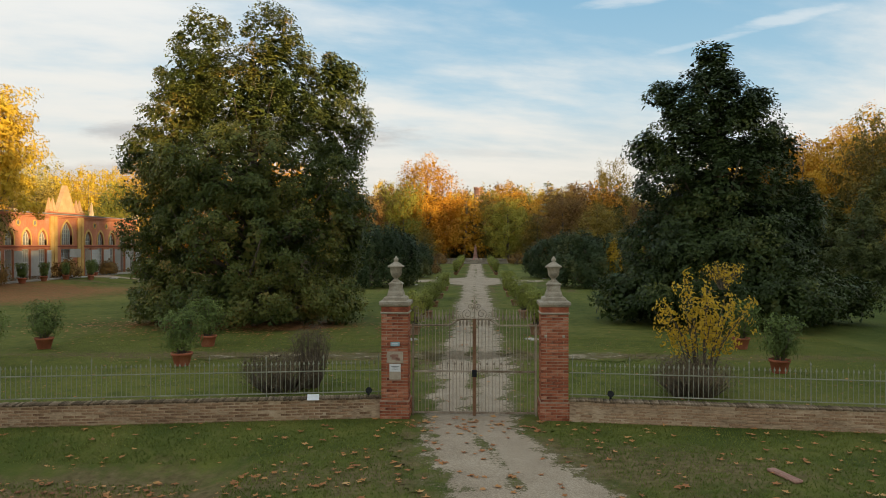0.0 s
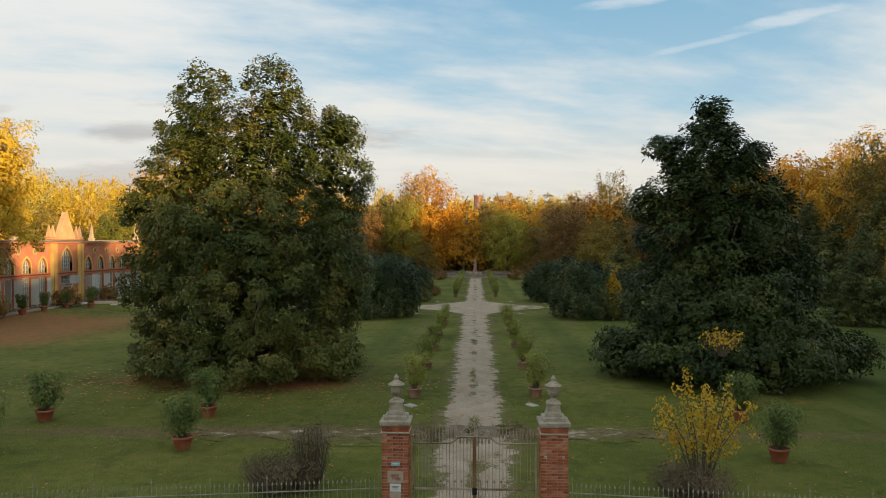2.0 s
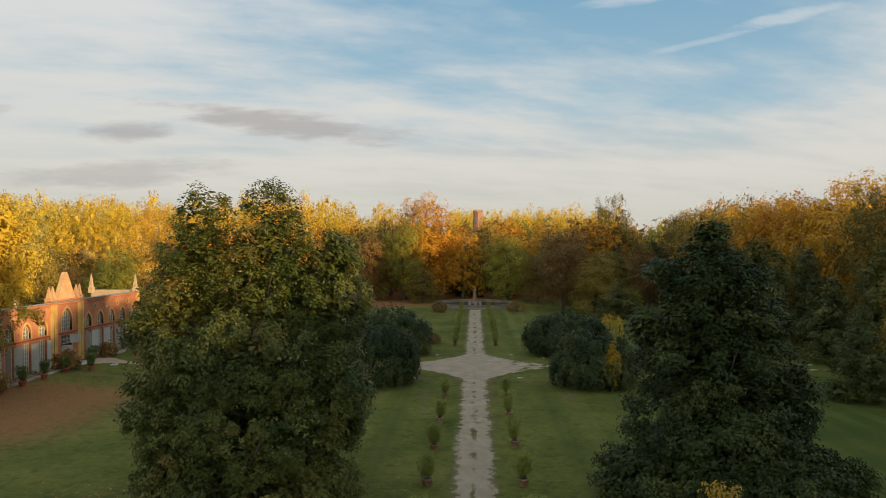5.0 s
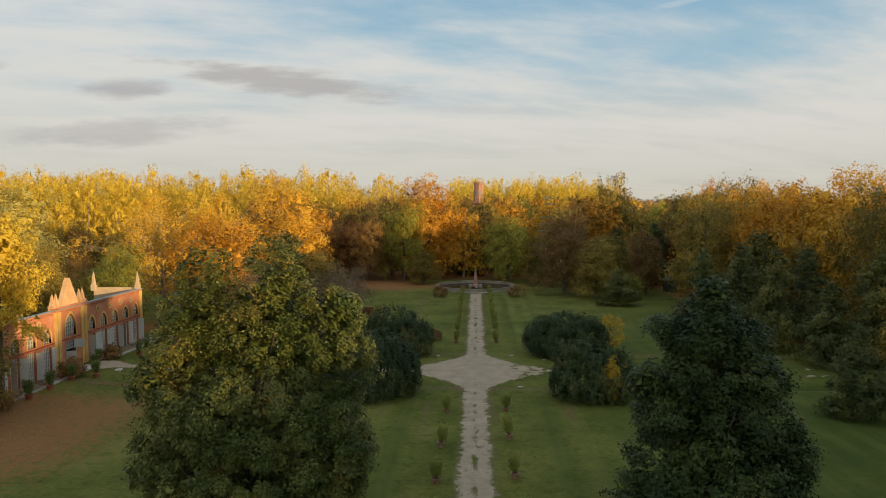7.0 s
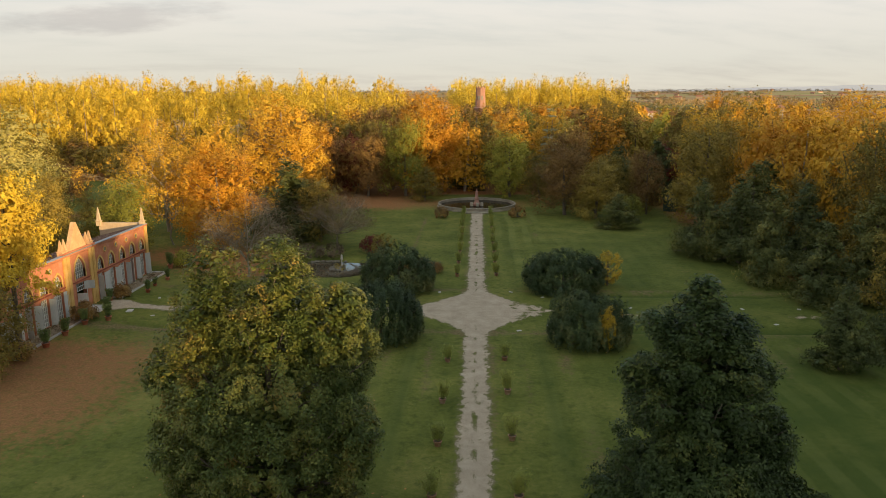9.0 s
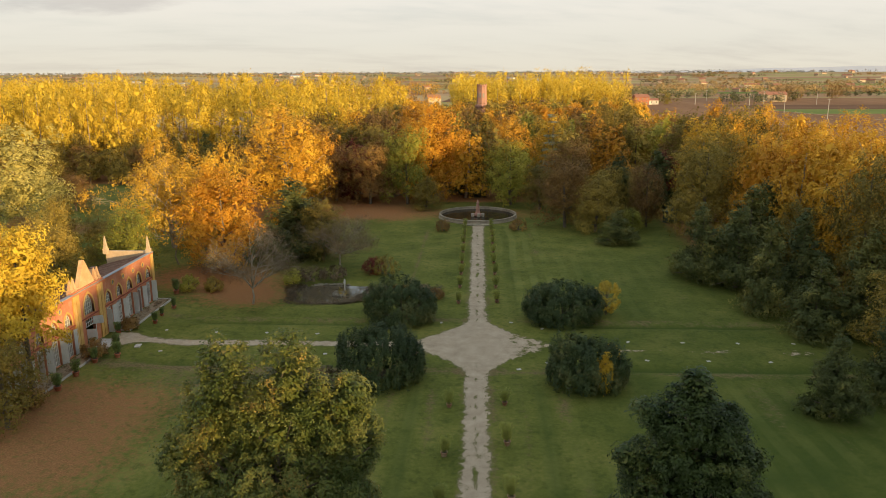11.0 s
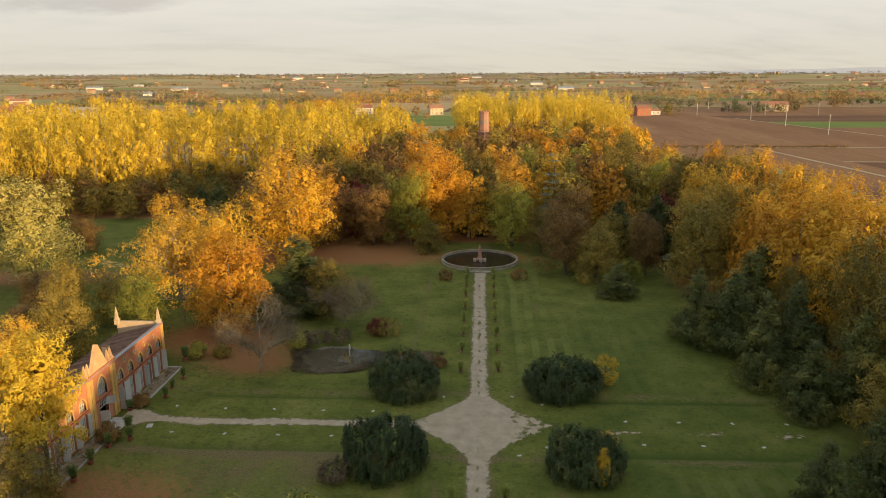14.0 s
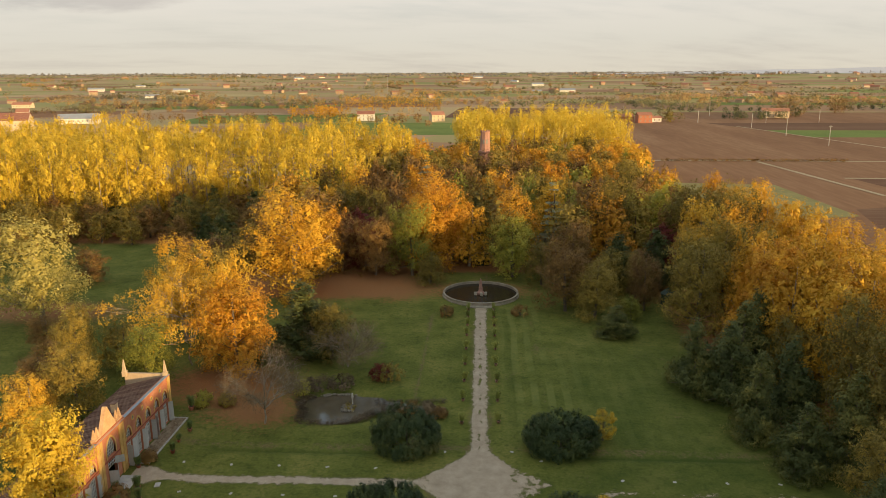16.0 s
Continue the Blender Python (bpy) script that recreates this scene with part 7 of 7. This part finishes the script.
M_DULLWALL = material("dull_ochre_render", [(0.0, (0.30, 0.20, 0.12)), (1.0, (0.46, 0.34, 0.22))], scale=0.5, fine=4.0, rough=0.95, bump=0.0, objrand=0.8)
spare = [house(-300, 1550, 16, 10, 6.5, 10, M_DULLWALL, M_REDROOF, "distant ochre farmhouse on the plain"), house(500, 1400, 26, 11, 5, -14, M_WARMWALL, M_REDROOF, "distant farm building on the plain", 1, "farm_building"), house(-700, 1700, 36, 14, 5, 5, M_PALEWALL, M_LEAD, "distant pale shed on the plain", 1, "warehouse")]
for i in range(120):
    dist = rng_f.uniform(1050, 4500)
    az = radians(rng_f.uniform(-36, 31))
    x, y = dist * math.sin(az), dist * math.cos(az)
    z = float(terrain(np.array([x]), np.array([y]))[0])
    s = rng_f.uniform(0.6, 1.15)
    src = spare[rng_f.choice(3, p=[0.66, 0.24, 0.10])]
    copy_thing(src, pose(x, y, z, 0, 0, rng_f.uniform(-40, 40)) @ Matrix.Diagonal((s, s, s, 1)))


def pole(x, y, h):
    z = float(terrain(np.array([x]), np.array([y]))[0])
    p = thing("utility_pole", (x, y, z), "thin pale utility pole in the field", "utility pole", "poles across the fields")
    part("shaft", Geo().lathe([(0.28, -0.5), (0.18, h)], 6), M_SLAB, p)
    part("crossarm", Geo().box((0, 0, h - 0.6), (2.2, 0.16, 0.16)), M_SLAB, p)


for x, y, h in ((226, 562, 13), (224, 488, 13), (228, 640, 12), (200, 700, 11), (262, 700, 12), (180, 760, 11), (310, 700, 11), (150, 800, 11), (240, 800, 11), (-160, 1250, 40)):
    pole(x, y, h)


def far_trees(name, label, spots, mat, seed, hs, per=34, size=1.7, wide=0.8):
    """Hedgerow and clump trees far out, as one mesh of leaf tufts."""
    rng = np.random.default_rng(seed)
    spots = np.asarray(spots)
    n = len(spots)
    h = rng.uniform(*hs, n)
    z = terrain(spots[:, 0], spots[:, 1])
    c = np.column_stack([spots, z + h * 0.48])
    k = np.repeat(np.arange(n), per)
    d = rng.normal(size=(n * per, 3))
    d /= np.linalg.norm(d, axis=1)[:, None]
    p = c[k] + d * (h[k] * rng.uniform(0.2, 0.52, n * per))[:, None] * (wide, wide, 1)
    V, q = leaves(rng, p, np.full(n * per, 0.1), 1, size, 0.9, (1, 1, 1), 0.5, tri=True)
    tagged(new(name, quad_mesh(name, V, q, mat)), label, "wood", kind="stuff")


def sprinkle(n, lo, hi, a0=-38, a1=33):
    d = lo * (hi / lo) ** rng_f.random(n)
    a = np.radians(rng_f.uniform(a0, a1, n))
    return np.column_stack([d * np.sin(a), d * np.cos(a)])


def hedges(n, lo, hi):
    out = []
    for i in range(n):
        d = lo * (hi / lo) ** rng_f.random()
        a = radians(rng_f.uniform(-38, 33))
        x, y, t = d * math.sin(a), d * math.cos(a), radians(14 + 90 * (rng_f.random() < 0.35) + rng_f.normal() * 4)
        k = int(rng_f.integers(6, 26))
        s = rng_f.uniform(5, 10) * (1 + d / 3000)
        out += [(x + s * j * math.cos(t) + rng_f.normal(), y + s * j * math.sin(t) + rng_f.normal()) for j in range(k)]
    return [p for p in out if p[1] > 560]


L_FARB = leaf_material("far_brown_leaf", [(0.0, (0.11, 0.075, 0.045)), (0.5, (0.20, 0.14, 0.075)), (1.0, (0.32, 0.22, 0.11))], thin=0.1, scale=0.02)
L_FARGOLD = leaf_material("far_golden_leaf", [(0.0, (0.20, 0.125, 0.055)), (0.5, (0.34, 0.215, 0.085)), (1.0, (0.50, 0.34, 0.12))], thin=0.1, scale=0.02)
# greyed leaf colour imitates the haze at that distance
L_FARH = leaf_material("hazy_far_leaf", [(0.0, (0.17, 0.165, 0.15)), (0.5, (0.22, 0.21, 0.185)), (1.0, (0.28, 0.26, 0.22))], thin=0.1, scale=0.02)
L_FARG = leaf_material("far_olive_leaf", [(0.0, (0.08, 0.085, 0.045)), (0.5, (0.15, 0.145, 0.065)), (1.0, (0.26, 0.22, 0.09))], thin=0.1, scale=0.02)
far_trees("far_hedgerow", "brown hedgerow trees across the plain", hedges(34, 1000, 4300), L_FARB, 1, (3.5, 8), 34, 1.9, 1.8)
far_trees("far_hedgerow", "olive-green hedgerow trees across the plain", hedges(30, 950, 4300), L_FARG, 2, (3.5, 8), 34, 1.9, 1.8)
far_trees("far_grove", "loose brown groves round the distant farms", np.concatenate([np.array(c) + rng_f.normal(size=(16, 2)) * (38, 10) for c in sprinkle(70, 1050, 4300)]), L_FARGOLD, 14, (6, 15), 34, 2.2, 1.1)
far_trees("far_grove", "loose olive groves round the distant farms", np.concatenate([np.array(c) + rng_f.normal(size=(14, 2)) * (32, 10) for c in sprinkle(55, 950, 4300)]), L_FARG, 15, (6, 14), 34, 2.2, 1.1)
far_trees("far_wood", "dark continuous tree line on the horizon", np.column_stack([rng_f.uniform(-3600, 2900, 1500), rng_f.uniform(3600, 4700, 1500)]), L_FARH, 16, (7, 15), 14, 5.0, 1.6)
far_trees("poplar_row", "long row of slim golden poplars", [(-165 + 4.2 * i, 905 + 0.6 * i) for i in range(28)], L_GOLD, 5, (20, 25), 70, 1.4, 0.22)
far_trees("far_grove", "mixed golden grove near the meadow house", [(-170 + rng_f.normal() * 20, 800 + rng_f.normal() * 16) for i in range(30)], L_ORA, 6, (10, 16), 60, 1.5)
far_trees("far_grove", "brown tree belt behind the poplar wood", [(-330 + 7 * i + rng_f.normal() * 4, 690 + rng_f.normal() * 9 + 0.15 * i) for i in range(40)], L_BRO, 7, (8, 14), 60, 1.4)
far_trees("far_grove", "olive trees round the red farmhouse", [(176 + rng_f.normal() * 5, 716 + rng_f.normal() * 6) for i in range(9)] + [(128 + rng_f.normal() * 8, 735 + rng_f.normal() * 4) for i in range(6)], L_OLI, 8, (9, 17), 80, 1.3)
far_trees("far_grove", "dark trees beside the long farmhouse", [(270 + rng_f.normal() * 16, 752 + rng_f.normal() * 6) for i in range(18)] + [(322 + rng_f.normal() * 8, 790 + rng_f.normal() * 6) for i in range(8)], L_FARG, 9, (6, 11), 80, 1.3)
far_trees("far_grove", "tall brown trees beside the long farmhouse", [(330 + rng_f.normal() * 9, 800 + rng_f.normal() * 6) for i in range(8)] + [(395 + rng_f.normal() * 6, 850 + rng_f.normal() * 6) for i in range(5)], L_FARGOLD, 18, (16, 24), 110, 1.6)
far_trees("far_grove", "scattered golden trees beyond the poplar wood", np.column_stack([rng_f.uniform(-420, 20, 46), rng_f.uniform(640, 1000, 46)]), L_FARGOLD, 19, (6, 13), 70, 1.4, 0.9)
far_trees("far_grove", "low tree belt along the road on the plain", [(200 + 9 * i + rng_f.normal() * 5, 880 + rng_f.normal() * 14 + 1.2 * i) for i in range(46)], L_FARG, 20, (5, 11), 60, 1.6, 1.1)
far_trees("far_hedgerow", "brown reed strip along the field ditch", [(98 + 1.6 * i, 404 + rng_f.normal() * 0.7) for i in range(62)], L_BRO, 10, (1.2, 2.2), 30, 0.6, 1.2)

# pale blue-grey base colour imitates haze in front of the hills
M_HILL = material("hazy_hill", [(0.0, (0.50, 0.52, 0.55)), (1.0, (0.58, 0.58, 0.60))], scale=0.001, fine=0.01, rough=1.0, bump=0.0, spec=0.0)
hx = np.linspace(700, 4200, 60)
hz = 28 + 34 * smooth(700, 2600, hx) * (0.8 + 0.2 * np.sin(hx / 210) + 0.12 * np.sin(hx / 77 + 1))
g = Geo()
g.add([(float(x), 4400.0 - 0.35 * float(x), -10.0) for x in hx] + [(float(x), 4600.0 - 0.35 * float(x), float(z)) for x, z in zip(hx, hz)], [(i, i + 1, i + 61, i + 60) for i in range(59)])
tagged(part("backdrop_hills", g, M_HILL, smooth=True), "pale blue hills on the horizon, haze in their colour", "hills", kind="structure")

# ---------------------------------------------------------------- fallen leaves and grass


def strewn(name, label, mat, spots, size, seed):
    rng = np.random.default_rng(seed)
    spots = np.asarray(spots)
    n = len(spots)
    z = terrain(spots[:, 0], spots[:, 1]) + 0.03
    a = rng.uniform(0, math.tau, n)
    s = size * rng.uniform(0.6, 1.3, n)
    vs = []
    for k, (r, t) in enumerate(((1.0, 0.0), (0.45, 0.6), (0.9, 1.25), (0.4, 1.9), (0.75, 2.6), (0.35, 3.14), (0.75, 3.7), (0.4, 4.4), (0.9, 5.0), (0.45, 5.7))):
        vs.append(np.column_stack([spots[:, 0] + s * r * np.cos(a + t), spots[:, 1] + s * r * np.sin(a + t), z + s * r * rng.uniform(-0.1, 0.35, n)]))
    v = np.stack(vs, 1).reshape(-1, 3)
    tagged(new(name, quad_mesh(name, v, np.arange(len(v)).reshape(n, 10), mat)), label, "leaves", kind="stuff")


L_FALL = leaf_material("fallen_leaf", [(0.0, (0.20, 0.07, 0.03)), (0.4, (0.42, 0.16, 0.05)), (0.75, (0.60, 0.30, 0.10)), (1.0, (0.66, 0.46, 0.22))], thin=0.1, scale=0.8)
rng = np.random.default_rng(55)
near = np.concatenate([np.column_stack([rng.uniform(-13, 13, 620), rng.uniform(9.5, 16.6, 620)]), np.column_stack([rng.normal(size=190) * 2.6 - 6.0, 12.6 + rng.normal(size=190) * 0.7]), np.column_stack([rng.normal(size=70) * 1.2, 16.2 + rng.normal(size=70) * 0.4])])
strewn("fallen_leaves", "scattered brown and orange fallen maple leaves on the verge", L_FALL, near, 0.085, 1)
strewn("fallen_leaves", "small fallen leaves on the lawn inside the fence", L_FALL, np.column_stack([rng.uniform(-18, 14, 900), rng.uniform(17.5, 34, 900)]), 0.06, 2)
m = rng.normal(size=(1500, 2)) * (5.5, 2.2) + (-12.5, 35.0)
strewn("fallen_leaves", "brown leaf litter under the large magnolia", L_FALL, m, 0.10, 3)


def grass_patch(name, label, n, box, h, seed, mat, keep):
    rng = np.random.default_rng(seed)
    x, y = rng.uniform(box[0], box[1], n), rng.uniform(box[2], box[3], n)
    ok = keep(x, y)
    x, y = x[ok], y[ok]
    n = len(x)
    z = terrain(x, y)
    a, hh, w = rng.uniform(0, math.tau, n), h * rng.uniform(0.5, 1.4, n), rng.uniform(0.010, 0.022, n)
    lx, ly = rng.normal(size=n) * 0.5 * hh, rng.normal(size=n) * 0.5 * hh
    v = np.stack([np.column_stack([x - w * np.cos(a), y - w * np.sin(a), z - 0.01]), np.column_stack([x + w * np.cos(a), y + w * np.sin(a), z - 0.01]), np.column_stack([x + lx, y + ly, z + hh])], 1).reshape(-1, 3)
    tagged(new(name, quad_mesh(name, v, np.arange(3 * n).reshape(n, 3), mat)), label, "grass", kind="stuff")


L_GRASS = leaf_material("grass_blade", [(0.0, (0.11, 0.145, 0.03)), (0.5, (0.19, 0.22, 0.05)), (0.85, (0.28, 0.28, 0.08)), (1.0, (0.40, 0.33, 0.15))], thin=0.45, scale=0.7)
grass_patch("grass_verge", "short uneven grass on the verge before the wall", 60000, (-13, 13, 9.0, 16.7), 0.04, 5, L_GRASS, lambda x, y: avenue_field(x, y) < -0.02)
grass_patch("grass_lawn", "short grass of the lawn behind the fence", 60000, (-17, 15, 17.3, 32), 0.035, 6, L_GRASS, lambda x, y: avenue_field(x, y) < -0.02)
